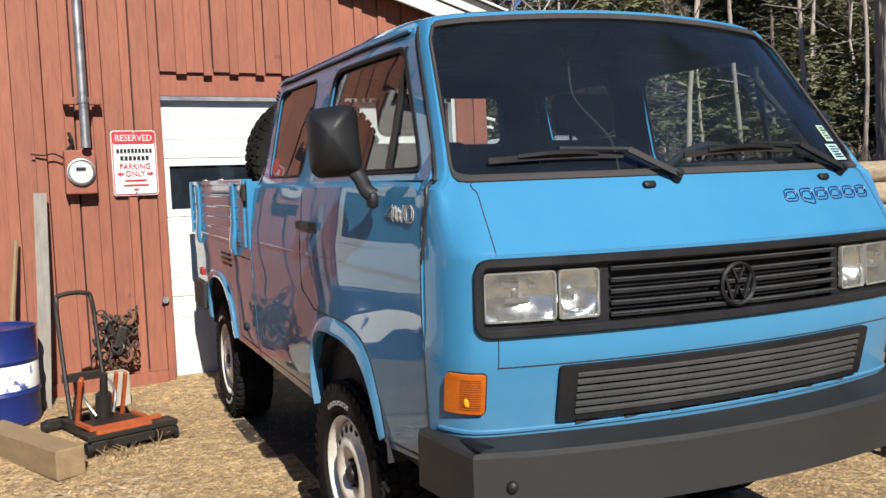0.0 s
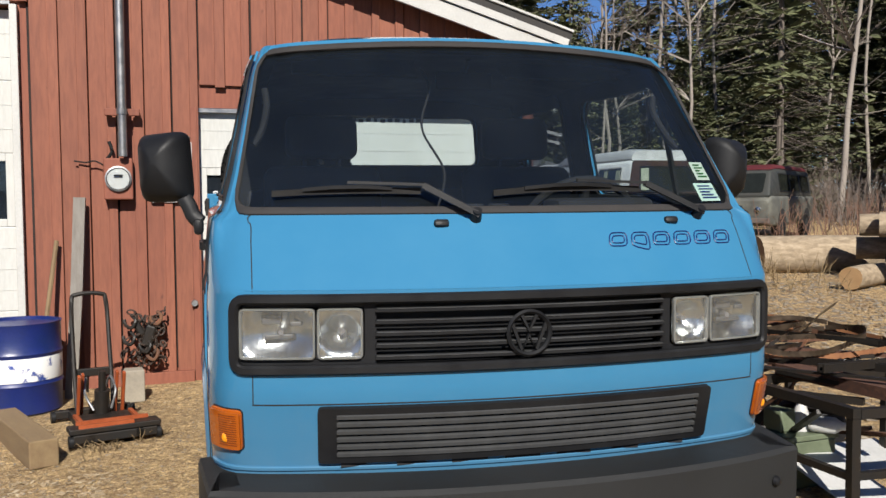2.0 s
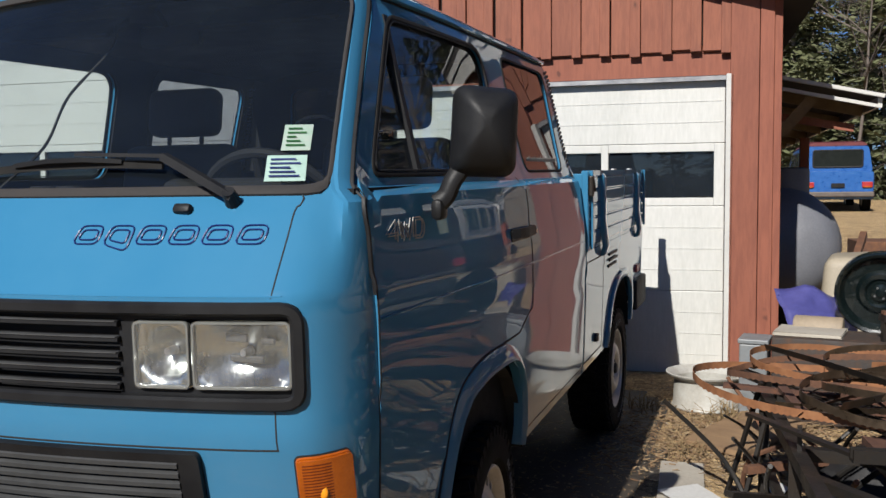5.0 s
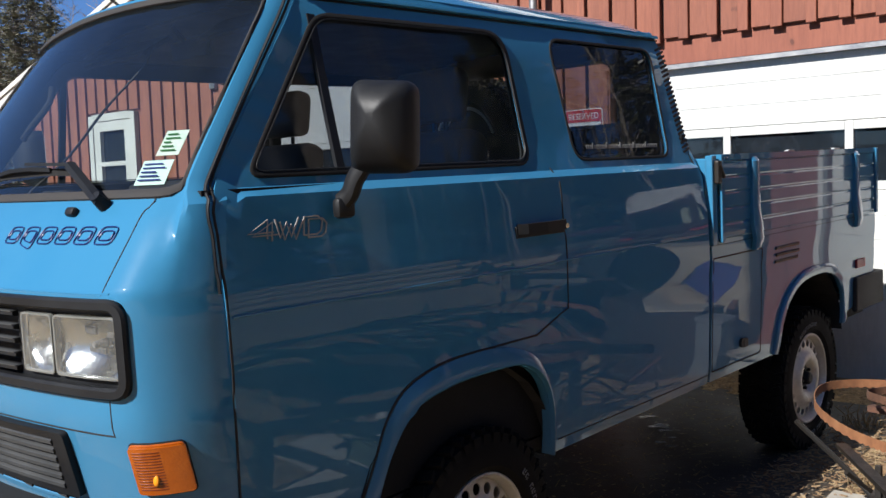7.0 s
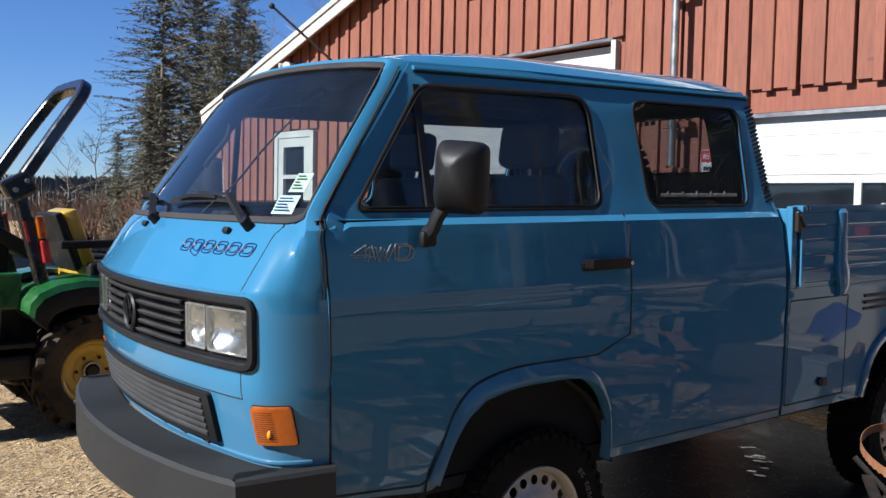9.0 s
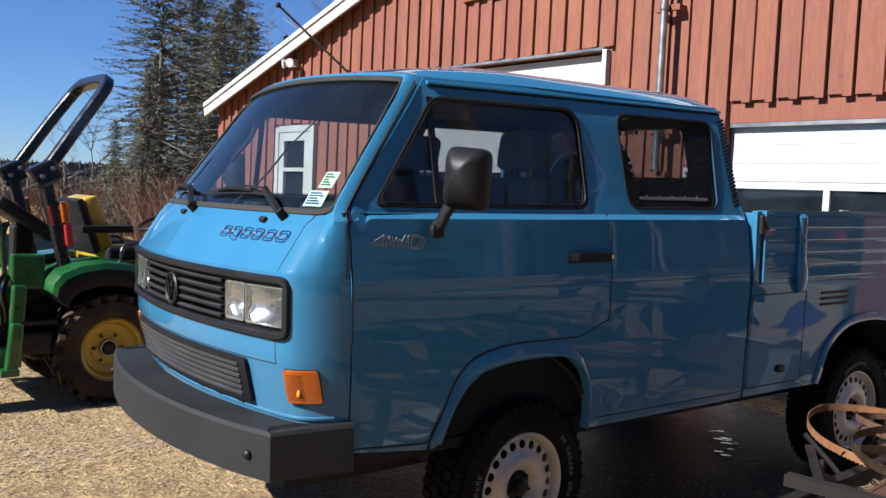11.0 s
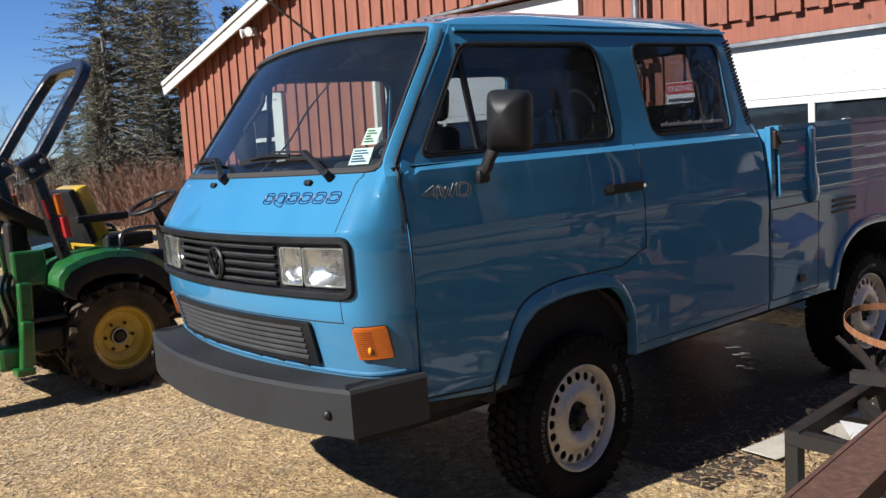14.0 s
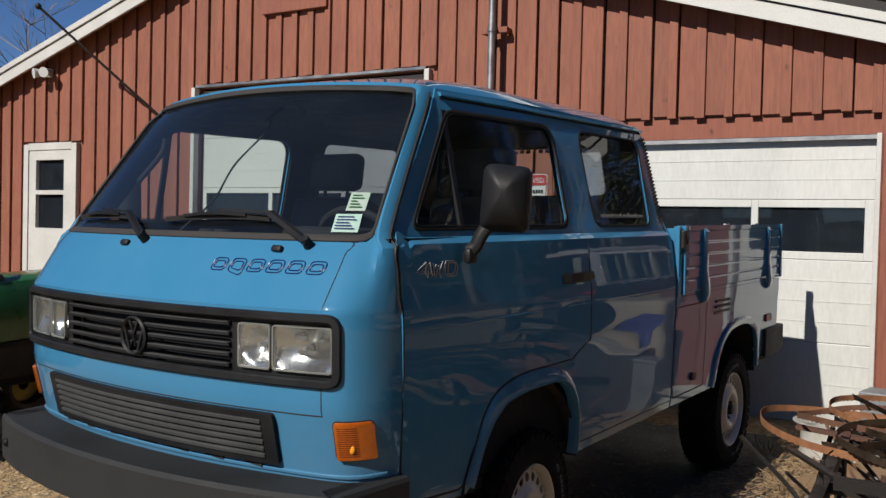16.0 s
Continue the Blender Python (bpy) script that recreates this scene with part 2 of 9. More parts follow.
M["fluted"] = fluted_glass("fluted_lamp_glass")
M["chrome"] = surface("bright_metal", (0.78, 0.78, 0.77), rough=0.12, metal=1.0, bump=0.02, rough_var=0.05)
M["reflector"] = surface("lamp_reflector", (0.88, 0.88, 0.86), rough=0.22, metal=1.0, bump=0.6, fine=120, rough_var=0.08)
M["steel"] = surface("silver_steel", (0.52, 0.50, 0.46), (0.40, 0.37, 0.32), rough=0.40, metal=0.25, scale=14)
M["gloss_black"] = surface("gloss_black_paint", (0.009, 0.009, 0.010), (0.014, 0.014, 0.015), rough=0.28, coat=0.4, bump=0.03)
M["amber"] = surface("amber_plastic", (0.36, 0.080, 0.003), (0.25, 0.050, 0.002), rough=0.18, fine=160, bump=0.25, coat=0.6)
M["interior"] = surface("dark_interior", (0.0105, 0.011, 0.012), (0.0066, 0.0066, 0.0073), rough=0.8, spec=0.2)
M["fabric"] = surface("seat_fabric", (0.0275, 0.0286, 0.033), (0.0165, 0.0165, 0.0198), rough=0.95, fine=260, bump=0.4)
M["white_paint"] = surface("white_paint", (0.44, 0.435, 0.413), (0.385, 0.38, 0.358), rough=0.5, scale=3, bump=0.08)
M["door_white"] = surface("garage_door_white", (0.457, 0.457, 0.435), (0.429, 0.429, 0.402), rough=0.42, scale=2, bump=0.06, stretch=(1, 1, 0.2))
M["siding"] = siding_material("red_siding", (0.226, 0.0795, 0.0440), (0.182, 0.0575, 0.0322), (0.116, 0.0355, 0.0215))
M["red_trim"] = siding_material("red_trim_wood", (0.222, 0.0735, 0.0415), (0.188, 0.0575, 0.0328), (0.124, 0.0355, 0.0213))
M["lamp_edge"] = surface("lamp_glass_edge", (0.15, 0.155, 0.148), (0.10, 0.105, 0.10), rough=0.15, coat=0.5)
M["lamp_bowl"] = surface("silvered_bowl", (0.48, 0.50, 0.49), (0.26, 0.28, 0.27), rough=0.24, metal=1.0, bump=0.25, fine=60, rough_var=0.08)
M["badge_grey"] = surface("dull_silver_badge", (0.30, 0.30, 0.29), (0.22, 0.22, 0.215), rough=0.55, bump=0)
M["sidewall_grey"] = surface("sidewall_grey", (0.19, 0.185, 0.175), (0.12, 0.115, 0.108), rough=0.7, bump=0)
M["slat_edge"] = surface("sunlit_slat_edge", (0.060, 0.062, 0.064), (0.040, 0.041, 0.043), rough=0.35, spec=0.5)
M["amber_deep"] = surface("deep_amber_plastic", (0.12, 0.020, 0.001), (0.09, 0.014, 0.001), rough=0.18, coat=0.6)
M["amber_glint"] = surface("amber_glint", (0.72, 0.27, 0.008), (0.60, 0.20, 0.006), rough=0.2, coat=0.6)
M["old_rubber"] = surface("weathered_rubber", (0.034, 0.031, 0.030), (0.022, 0.021, 0.021), rough=0.8, fine=120, spec=0.25)
M["slat_grey"] = surface("grey_slat_plastic", (0.044, 0.045, 0.046), (0.034, 0.035, 0.036), rough=0.5, spec=0.3)
M["felt"] = surface("dark_joint_shade", (0.018, 0.011, 0.009), (0.012, 0.008, 0.007), rough=0.95)
M["dark"] = surface("dark_void", (0.012, 0.012, 0.013), rough=0.9, bump=0)
M["ground"] = ground_material("gravel_and_chips")
M["galv"] = surface("galvanised_steel", (0.275, 0.275, 0.275), (0.209, 0.209, 0.215), rough=0.42, metal=0.8, scale=10)
M["rust"] = surface("rusty_steel", (0.104, 0.0460, 0.0235), (0.050, 0.0245, 0.0160), rough=0.85, c=(0.165, 0.0800, 0.0400), scale=14, bump=0.5)
M["black_steel"] = surface("black_steel", (0.010, 0.0095, 0.009), (0.020, 0.015, 0.011), rough=0.5, scale=9, bump=0.3, spec=0.3)
M["dark_iron"] = surface("dark_rusty_iron", (0.034, 0.022, 0.016), (0.016, 0.013, 0.012), rough=0.75, scale=20, c=(0.075, 0.038, 0.022), bump=0.4)
M["grey_wood"] = surface("weathered_wood", (0.198, 0.182, 0.16), (0.132, 0.116, 0.099), rough=0.9, scale=6, fine=40, stretch=(6, 6, 0.6), bump=0.4)
M["raw_wood"] = surface("tan_timber", (0.198, 0.138, 0.0715), (0.138, 0.088, 0.044), rough=0.85, scale=5, fine=50, stretch=(3, 0.5, 3), bump=0.4)
M["blue_drum"] = surface("blue_drum_paint", (0.0066, 0.0165, 0.121), (0.011, 0.022, 0.0935), rough=0.4, scale=6)
M["sign_white"] = surface("sign_white", (0.451, 0.451, 0.44), (0.418, 0.418, 0.407), rough=0.45, bump=0)
M["sign_red"] = surface("sign_red", (0.303, 0.0138, 0.0165), (0.264, 0.011, 0.0138), rough=0.45, bump=0)
M["orange"] = surface("orange_paint", (0.303, 0.066, 0.0165), (0.209, 0.044, 0.0138), rough=0.5, scale=12)
M["green"] = surface("green_paint", (0.011, 0.0908, 0.0165), (0.0077, 0.0605, 0.0132), rough=0.35, coat=0.5)
M["yellow"] = surface("yellow_paint", (0.413, 0.275, 0.0165), (0.341, 0.22, 0.0165), rough=0.4, coat=0.3)
M["bark"] = surface("bark", (0.138, 0.114, 0.096), (0.078, 0.063, 0.0528), rough=0.95, scale=7, fine=40, stretch=(3, 3, 0.6), bump=0.8, vary=0.35)
M["pale_bark"] = surface("pale_bark", (0.252, 0.222, 0.192), (0.156, 0.132, 0.114), rough=0.95, scale=6, fine=40, stretch=(3, 3, 0.6), bump=0.6, vary=0.3)
M["needles"] = surface("conifer_needles", (0.088, 0.096, 0.042), (0.050, 0.060, 0.030), rough=0.75, scale=3, c=(0.135, 0.125, 0.058), vary=0.45, bump=0)
M["grey_needles"] = surface("thin_grey_needles", (0.125, 0.125, 0.082), (0.080, 0.082, 0.056), rough=0.8, scale=3, c=(0.175, 0.165, 0.115), vary=0.35, bump=0)
M["grey_bark"] = surface("grey_limb_bark", (0.21, 0.185, 0.160), (0.13, 0.112, 0.098), rough=0.95, scale=6, fine=40, vary=0.3, bump=0)
M["twigs"] = surface("bare_twigs", (0.125, 0.100, 0.082), (0.085, 0.065, 0.055), rough=0.95, vary=0.3, bump=0)
M["straw"] = surface("dead_grass", (0.231, 0.165, 0.0825), (0.149, 0.099, 0.0495), rough=0.95, bump=0)


# ---- mesh helpers ----
def part(name, bm, material, parent=None, label="", smooth=False, kind=""):
    me = bpy.data.meshes.new(name)
    if isinstance(bm, bmesh.types.BMesh):
        bm.normal_update()
        bm.to_mesh(me)
        bm.free()
    else:
        me.from_pydata(bm[0], [], bm[1])
    if smooth:
        me.polygons.foreach_set("use_smooth", [True] * len(me.polygons))
        if smooth != "all":
            me.set_sharp_from_angle(angle=radians(smooth if smooth is not True else 35))
    for m in material if isinstance(material, list) else [material]:
        me.materials.append(m)
    ob = new(name, me)
    if parent is not None:
        ob.parent = parent
    if label or kind:
        tagged(ob, label, kind=kind)
    return ob


def thing(name, label, category, m=None, group="", kind=""):
    ob = tagged(new(name), label, category, group, kind)
    ob.empty_display_size = 0.2
    if m is not None:
        ob.matrix_basis = m
    return ob


def box(bm, c, size, m=None, bevel=0.0, seg=2):
    t = bmesh.new()
    bmesh.ops.create_cube(t, size=1.0, matrix=Matrix.LocRotScale(None, None, size))
    if bevel:
        bmesh.ops.bevel(t, geom=t.edges[:], offset=bevel, segments=seg, affect="EDGES", profile=0.5)
    bmesh.ops.transform(t, matrix=Matrix.Translation(c) @ (m or Matrix()), verts=t.verts)
    return merge(bm, t)


def merge(bm, t):
    t.verts.index_update()
    vs = [bm.verts.new(v.co) for v in t.verts]
    for f in t.faces:
        nf = bm.faces.new([vs[v.index] for v in f.verts])
        nf.material_index = f.material_index
    t.free()
    return bm


def cyl(bm, p0, p1, r0, r1=None, seg=12, caps=True):
    p0, p1 = Vector(p0), Vector(p1)
    r1 = r0 if r1 is None else r1
    q = (p1 - p0).to_track_quat("Z", "Y")
    rings = []
    for p, r in ((p0, r0), (p1, r1)):
        rings.append([bm.verts.new(p + q @ Vector((r * math.cos(a), r * math.sin(a), 0))) for a in (math.tau * k / seg for k in range(seg))])
    for k in range(seg):
        bm.faces.new((rings[0][k], rings[0][(k + 1) % seg], rings[1][(k + 1) % seg], rings[1][k]))
    if caps:
        bm.faces.new(rings[0][::-1])
        bm.faces.new(rings[1])
    return bm


def smooth_path(pts, n=6, closed=False):
    pts = [Vector(p) for p in pts]
    out, count = [], len(pts)
    spans = count if closed else count - 1
    for i in range(spans):
        a, b = pts[i], pts[(i + 1) % count]
        p = pts[i - 1] if (closed or i > 0) else a
        q = pts[(i + 2) % count] if (closed or i + 2 < count) else b
        for k in range(n):
            t = k / n
            out.append(0.5 * ((2 * a) + (b - p) * t + (2 * p - 5 * a + 4 * b - q) * t * t + (3 * a - p - 3 * b + q) * t ** 3))
    if not closed:
        out.append(pts[-1])
    return out


def sweep(bm, pts, profile, closed=False, up=(0, 0, 1), caps=True):
    """Carry a closed 2D profile (side, up) along a path."""
    pts = [Vector(p) for p in pts]
    rings, n = [], len(pts)
    up = Vector(up)
    for i, p in enumerate(pts):
        a = pts[i - 1] if (closed or i > 0) else p
        b = pts[(i + 1) % n] if (closed or i < n - 1) else p
        d = (b - a).normalized()
        s = d.cross(up)
        s = s.normalized() if s.length > 1e-4 else d.orthogonal().normalized()
        u = s.cross(d).normalized()
        rings.append([bm.verts.new(p + s * x + u * y) for x, y in profile])
    m = len(profile)
    for i in range(n if closed else n - 1):
        r0, r1 = rings[i], rings[(i + 1) % n]
        for k in range(m):
            bm.faces.new((r0[k], r0[(k + 1) % m], r1[(k + 1) % m], r1[k]))
    if caps and not closed:
        bm.faces.new(rings[0][::-1])
        bm.faces.new(rings[-1])
    return bm


def circle(r, seg=8):
    return [(r * math.cos(math.tau * k / seg), r * math.sin(math.tau * k / seg)) for k in range(seg)]


def tube(bm, pts, r, seg=8, closed=False, up=(0.013, 0.021, 1)):
    return sweep(bm, pts, circle(r, seg), closed, up)


def lathe(bm, profile, seg=32, axis="x", closed=True):
    """Turn a profile of (radius, along) round an axis."""
    rings = []
    for k in range(seg):
        a = math.tau * k / seg
        c, s = math.cos(a), math.sin(a)
        ring = []
        for r, h in profile:
            co = {"x": (h, r * c, r * s), "y": (r * c, h, r * s), "z": (r * c, r * s, h)}[axis]
            ring.append(bm.verts.new(co))
        rings.append(ring)
    m = len(profile)
    for k in range(seg):
        r0, r1 = rings[k], rings[(k + 1) % seg]
        for j in range(m if closed else m - 1):
            bm.faces.new((r0[j], r0[(j + 1) % m], r1[(j + 1) % m], r1[j]))
    return bm


def inside(p, poly):
    x, y = p
    res, j = False, len(poly) - 1
    for i in range(len(poly)):
        xi, yi = poly[i]
        xj, yj = poly[j]
        if (yi > y) != (yj > y) and x < (xj - xi) * (y - yi) / (yj - yi) + xi:
            res = not res
        j = i
    return res


def rounded(corners, r, n=5):
    """A polygon with rounded corners; r may be one radius or one for each corner."""
    out, count = [], len(corners)
    for i in range(count):
        p, a, b = Vector(corners[i]), Vector(corners[i - 1]), Vector(corners[(i + 1) % count])
        rad = r[i] if isinstance(r, (list, tuple)) else r
        if rad <= 0:
            out.append(tuple(p))
            continue
        da, db = (a - p), (b - p)
        rad_a, rad_b = min(rad, da.length * 0.45), min(rad, db.length * 0.45)
        s, e = p + da.normalized() * rad_a, p + db.normalized() * rad_b
        for k in range(n + 1):
            t = k / n
            out.append(tuple((1 - t) ** 2 * s + 2 * t * (1 - t) * p + t * t * e))
    return out


def rrect(x0, y0, x1, y1, r=0.02, n=4):
    return rounded([(x0, y0), (x1, y0), (x1, y1), (x0, y1)], r, n)


def resample(loop, step):
    out = []
    for i in range(len(loop)):
        a, b = Vector(loop[i]), Vector(loop[(i + 1) % len(loop)])
        n = max(1, int((b - a).length / step))
        out += [tuple(a.lerp(b, k / n)) for k in range(n)]
    return out


from mathutils.geometry import delaunay_2d_cdt


def sheet(outline, holes, place, step=0.08, thick=0.0, lines=(), lined=False):
    """A curved panel: a flat outline with holes, filled with a grid and carried to space by place(u, v)."""
    loops = [resample(outline, step)] + [resample(h, step) for h in holes]
    pts, edges = [], []
    for lp in loops:
        base = len(pts)
        pts += [Vector(p) for p in lp]
        edges += [(base + k, base + (k + 1) % len(lp)) for k in range(len(lp))]
    for ln in lines:
        base = len(pts)
        pts += [Vector(p) for p in ln]
        edges += [(base + k, base + k + 1) for k in range(len(ln) - 1)]
    us, vs = [p.x for p in pts], [p.y for p in pts]
    border = list(pts)
    nu, nv = int((max(us) - min(us)) / step), int((max(vs) - min(vs)) / step)
    for i in range(1, nu + 1):
        for j in range(1, nv + 1):
            p = Vector((min(us) + i * step, min(vs) + j * step))
            if inside(p, loops[0]) and not any(inside(p, h) for h in loops[1:]):
                if min((p - q).length_squared for q in border) > (0.35 * step) ** 2:
                    pts.append(p)
    v, _, faces, *_ = delaunay_2d_cdt(pts, edges, [], 0, 1e-6)
    bm = bmesh.new()
    made = [bm.verts.new(place(p.x, p.y)) for p in v]
    for f in faces:
        c = sum((v[k] for k in f), Vector((0, 0))) / len(f)
        if inside(c, loops[0]) and not any(inside(c, h) for h in loops[1:]):
            bm.faces.new([made[k] for k in f])
    for q in [q for q in bm.verts if not q.link_faces]:
        bm.verts.remove(q)
    bmesh.ops.recalc_face_normals(bm, faces=bm.faces)
    if thick:
        thicken(bm, thick, lined)
    return bm


def thicken(bm, thick, lined=False):
    """Give an open shell a thickness along its normals."""
    bm.normal_update()
    offs = {q: q.normal.copy() for q in bm.verts}
    faces = bm.faces[:]
    twin = {q: bm.verts.new(q.co - offs[q] * thick) for q in list(offs)}
    rim = [e for e in bm.edges if len(e.link_faces) == 1]
    for f in faces:
        bm.faces.new([twin[q] for q in f.verts][::-1]).material_index = 1 if lined else 0
    for e in rim:
        l = e.link_loops[0]
        a, b = l.vert, l.link_loop_next.vert
        bm.faces.new((b, a, twin[a], twin[b]))
    return bm


def smoothstep(a, b, x):
    t = min(1, max(0, (x - a) / (b - a)))
    return t * t * (3 - 2 * t)


def lerp_table(x, xs, ys):
    return float(np.interp(x, xs, ys))


def words(body, size, material, name="lettering", parent=None, m=None, depth=0.001, align="CENTER", width=1.0):
    cu = bpy.data.curves.new(name, "FONT")
    cu.body, cu.size, cu.extrude, cu.align_x, cu.align_y = body, size, depth, align, "CENTER"
    tmp = bpy.data.objects.new(name, cu)
    scene.collection.objects.link(tmp)
    me = bpy.data.meshes.new_from_object(tmp.evaluated_get(bpy.context.evaluated_depsgraph_get()))
    bpy.data.objects.remove(tmp)
    bpy.data.curves.remove(cu)
    me.materials.clear()
    me.materials.append(material)
    ob = new(name, me)
    me.transform((m or Matrix()) @ Matrix.Diagonal((width, 1, 1, 1)))
    if parent is not None:
        ob.parent = parent
    return ob


def ground_z(x, y):
    z = 0.0227 * max(-6.0, min(y, 6)) + 0.042 * max(0, min(y, 26) - 6)
    z -= 0.11 * smoothstep(-1.2, -3.0, x) * smoothstep(3.0, 0.5, y)
    z += 0.02 * noise.noise((x * 0.35, y * 0.35, 0)) + 0.008 * noise.noise((x * 1.7, y * 1.7, 3))
    far = math.hypot(x, y)
    return z - 6.0 * smoothstep(30, 160, -x - 0.3 * y)


# ---- ground ----
def build_ground():
    xs = sorted({*np.arange(-14, 14.01, 0.25).round(3), *[s * 14 * 1.13 ** k for k in range(1, 40) for s in (-1, 1)]})
    ys = sorted({*np.arange(-9, 14.01, 0.25).round(3), *[14 * 1.13 ** k for k in range(1, 40)], *[-9 * 1.14 ** k for k in range(1, 40)]})
    verts = [(x, y, ground_z(x, y)) for y in ys for x in xs]
    w = len(xs)
    faces = [(j * w + i, j * w + i + 1, (j + 1) * w + i + 1, (j + 1) * w + i) for j in range(len(ys) - 1) for i in range(w - 1)]
    return tagged(part("ground", (verts, faces), M["ground"], smooth="all"), "pale gravel yard strewn with wood chips and straw", "ground", kind="structure")


ground = build_ground()

# ---- barn ----
BARN_TURN = math.degrees(math.atan(0.075))
BARN = pose(0, 3.72, 0, 0, 0, BARN_TURN)
LEFT, RIGHT, PEAK, RIDGE, PITCH = -9.80, 1.66, -3.92, 4.44, 0.2985
BASE = 0.06


def roof_line(u):
    """Height of the roof's underside over the front wall."""
    return RIDGE - PITCH * abs(u - PEAK)


# openings: left, right, bottom, top
GARAGE_B, GARAGE_A, MAN_DOOR = (-1.03, 1.36, 0.09, 2.15), (-5.12, -2.28, 0.05, 2.84), (-7.98, -7.02, 0.22, 2.32)
wall_front = tagged(new("wall_front"), "red-stained vertical board siding on the barn's gable wall", "wall", kind="structure")
wall_front.matrix_basis = BARN


def wall_core():
    outline = [(LEFT, BASE), (RIGHT, BASE), (RIGHT, roof_line(RIGHT)), (PEAK, RIDGE), (LEFT, roof_line(LEFT))]
    holes = [[(a, c), (b, c), (b, d), (a, d)] for a, b, c, d in (GARAGE_A, GARAGE_B, MAN_DOOR)]
    bm = sheet(outline, holes, lambda u, v: (u, 0.03, v), 0.6)
    bm.normal_update()
    if bm.faces[:][0].normal.y > 0:
        bmesh.ops.reverse_faces(bm, faces=bm.faces)
    return thicken(bm, 0.12)


part("sheathing", wall_core(), M["red_trim"], wall_front)

# the shell behind the gable wall
bm = bmesh.new()
high = roof_line(RIGHT) - BASE
box(bm, (RIGHT - 0.06, 0.71, BASE + high / 2), (0.12, 1.10, high))
box(bm, (1.33, 1.32, BASE + high / 2), (0.78, 0.12, high))
box(bm, (1.00, 5.22, BASE + high / 2), (0.12, 7.66, high))
tagged(part("wall_side", bm, M["red_trim"]), "red barn side wall under the lean-to", "wall", kind="structure").matrix_basis = BARN
bm = bmesh.new()
box(bm, (LEFT + 0.06, 4.6, (roof_line(LEFT) + BASE) / 2), (0.12, 8.9, roof_line(LEFT) - BASE))
tagged(part("wall_side_far", bm, M["red_trim"]), "red barn far side wall", "wall", kind="structure").matrix_basis = BARN
bm = bmesh.new()
box(bm, ((LEFT + RIGHT) / 2, 9.05, 1.9), (RIGHT - LEFT - 0.3, 0.12, 3.6))
tagged(part("wall_back", bm, M["red_trim"]), "red barn back wall", "wall", kind="structure").matrix_basis = BARN
bm = bmesh.new()
box(bm, ((LEFT + RIGHT) / 2, 4.6, 0.02), (RIGHT - LEFT - 0.3, 8.8, 0.1))
tagged(part("floor", bm, surface("concrete", (0.165, 0.16, 0.149), rough=0.9)), "grey concrete barn floor", "floor", kind="structure").matrix_basis = BARN

barn_roof = tagged(new("barn_roof"), "low-pitched barn roof with white rake boards", "roof", kind="structure")
barn_roof.matrix_basis = BARN
shingle = surface("dark_shingle", (0.0385, 0.0358, 0.033), (0.0248, 0.0231, 0.022), rough=0.95, scale=5)


def slab(u0, z0, u1, z1, y0, y1, t):
    bm = bmesh.new()
    n = Vector((-(z1 - z0), 0, u1 - u0)).normalized() * t * (1 if u1 > u0 else -1)
    lo = [Vector((u0, y0, z0)), Vector((u1, y0, z1)), Vector((u1, y1, z1)), Vector((u0, y1, z0))]
    vs = [bm.verts.new(p) for p in lo] + [bm.verts.new(p + n) for p in lo]
    for f in ((0, 1, 2, 3), (7, 6, 5, 4), (0, 4, 5, 1), (1, 5, 6, 2), (2, 6, 7, 3), (3, 7, 4, 0)):
        bm.faces.new([vs[k] for k in f])
    bmesh.ops.recalc_face_normals(bm, faces=bm.faces)
    return bm


EAVE_R, EAVE_L = RIGHT + 0.27, LEFT - 0.07
for a, b in ((PEAK, EAVE_R), (EAVE_L, PEAK)):
    za, zb = roof_line(a), roof_line(b)
    part("decking", slab(a, za + 0.02, b, zb + 0.02, -0.17, 9.3, 0.05), shingle, barn_roof)
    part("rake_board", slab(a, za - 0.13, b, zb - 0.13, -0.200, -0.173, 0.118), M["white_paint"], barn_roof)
    part("rake_groove", slab(a, za - 0.008, b, zb - 0.008, -0.192, -0.173, 0.010), M["dark"], barn_roof)
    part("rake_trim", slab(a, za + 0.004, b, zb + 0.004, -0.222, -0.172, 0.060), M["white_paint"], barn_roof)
    part("soffit", slab(a, za - 0.03, b, zb - 0.03, -0.172, 0.0, 0.015), M["red_trim"], barn_roof)
# a second roof layer over the slope beside the yard, dark below its white drip edge
part("upper_decking", slab(PEAK + 0.3, roof_line(PEAK + 0.3) + 0.072, EAVE_R + 0.07, roof_line(EAVE_R + 0.07) + 0.072, -0.13, 9.3, 0.085), shingle, barn_roof)
part("drip_edge", slab(PEAK + 0.3, roof_line(PEAK + 0.3) + 0.165, EAVE_R + 0.09, roof_line(EAVE_R + 0.09) + 0.165, -0.15, 9.32, 0.018), M["white_paint"], barn_roof)

# trim over the doors
for (a, b, c, d), deep in ((GARAGE_B, 0.14), (GARAGE_A, 0.03)):
    if deep > 0.1:
        bm = bmesh.new()
        box(bm, ((a + b) / 2, 0.058, d + deep / 2 + 0.02), (b - a + 0.12, 0.04, deep + 0.04), bevel=0.004)
        tagged(part("lintel", bm, M["red_trim"]), "red board over the garage door", "trim", kind="structure").matrix_basis = BARN
    bm = bmesh.new()
    if deep > 0.1:
        box(bm, ((a + b) / 2, 0.062, d - 0.016), (b - a, 0.056, 0.032))
    else:
        box(bm, ((a + b) / 2, 0.005, d + 0.012), (b - a, 0.05, 0.024))
    tagged(part("door_stop", bm, M["galv"]), "grey weatherstrip over the garage door", "trim", kind="structure").matrix_basis = BARN


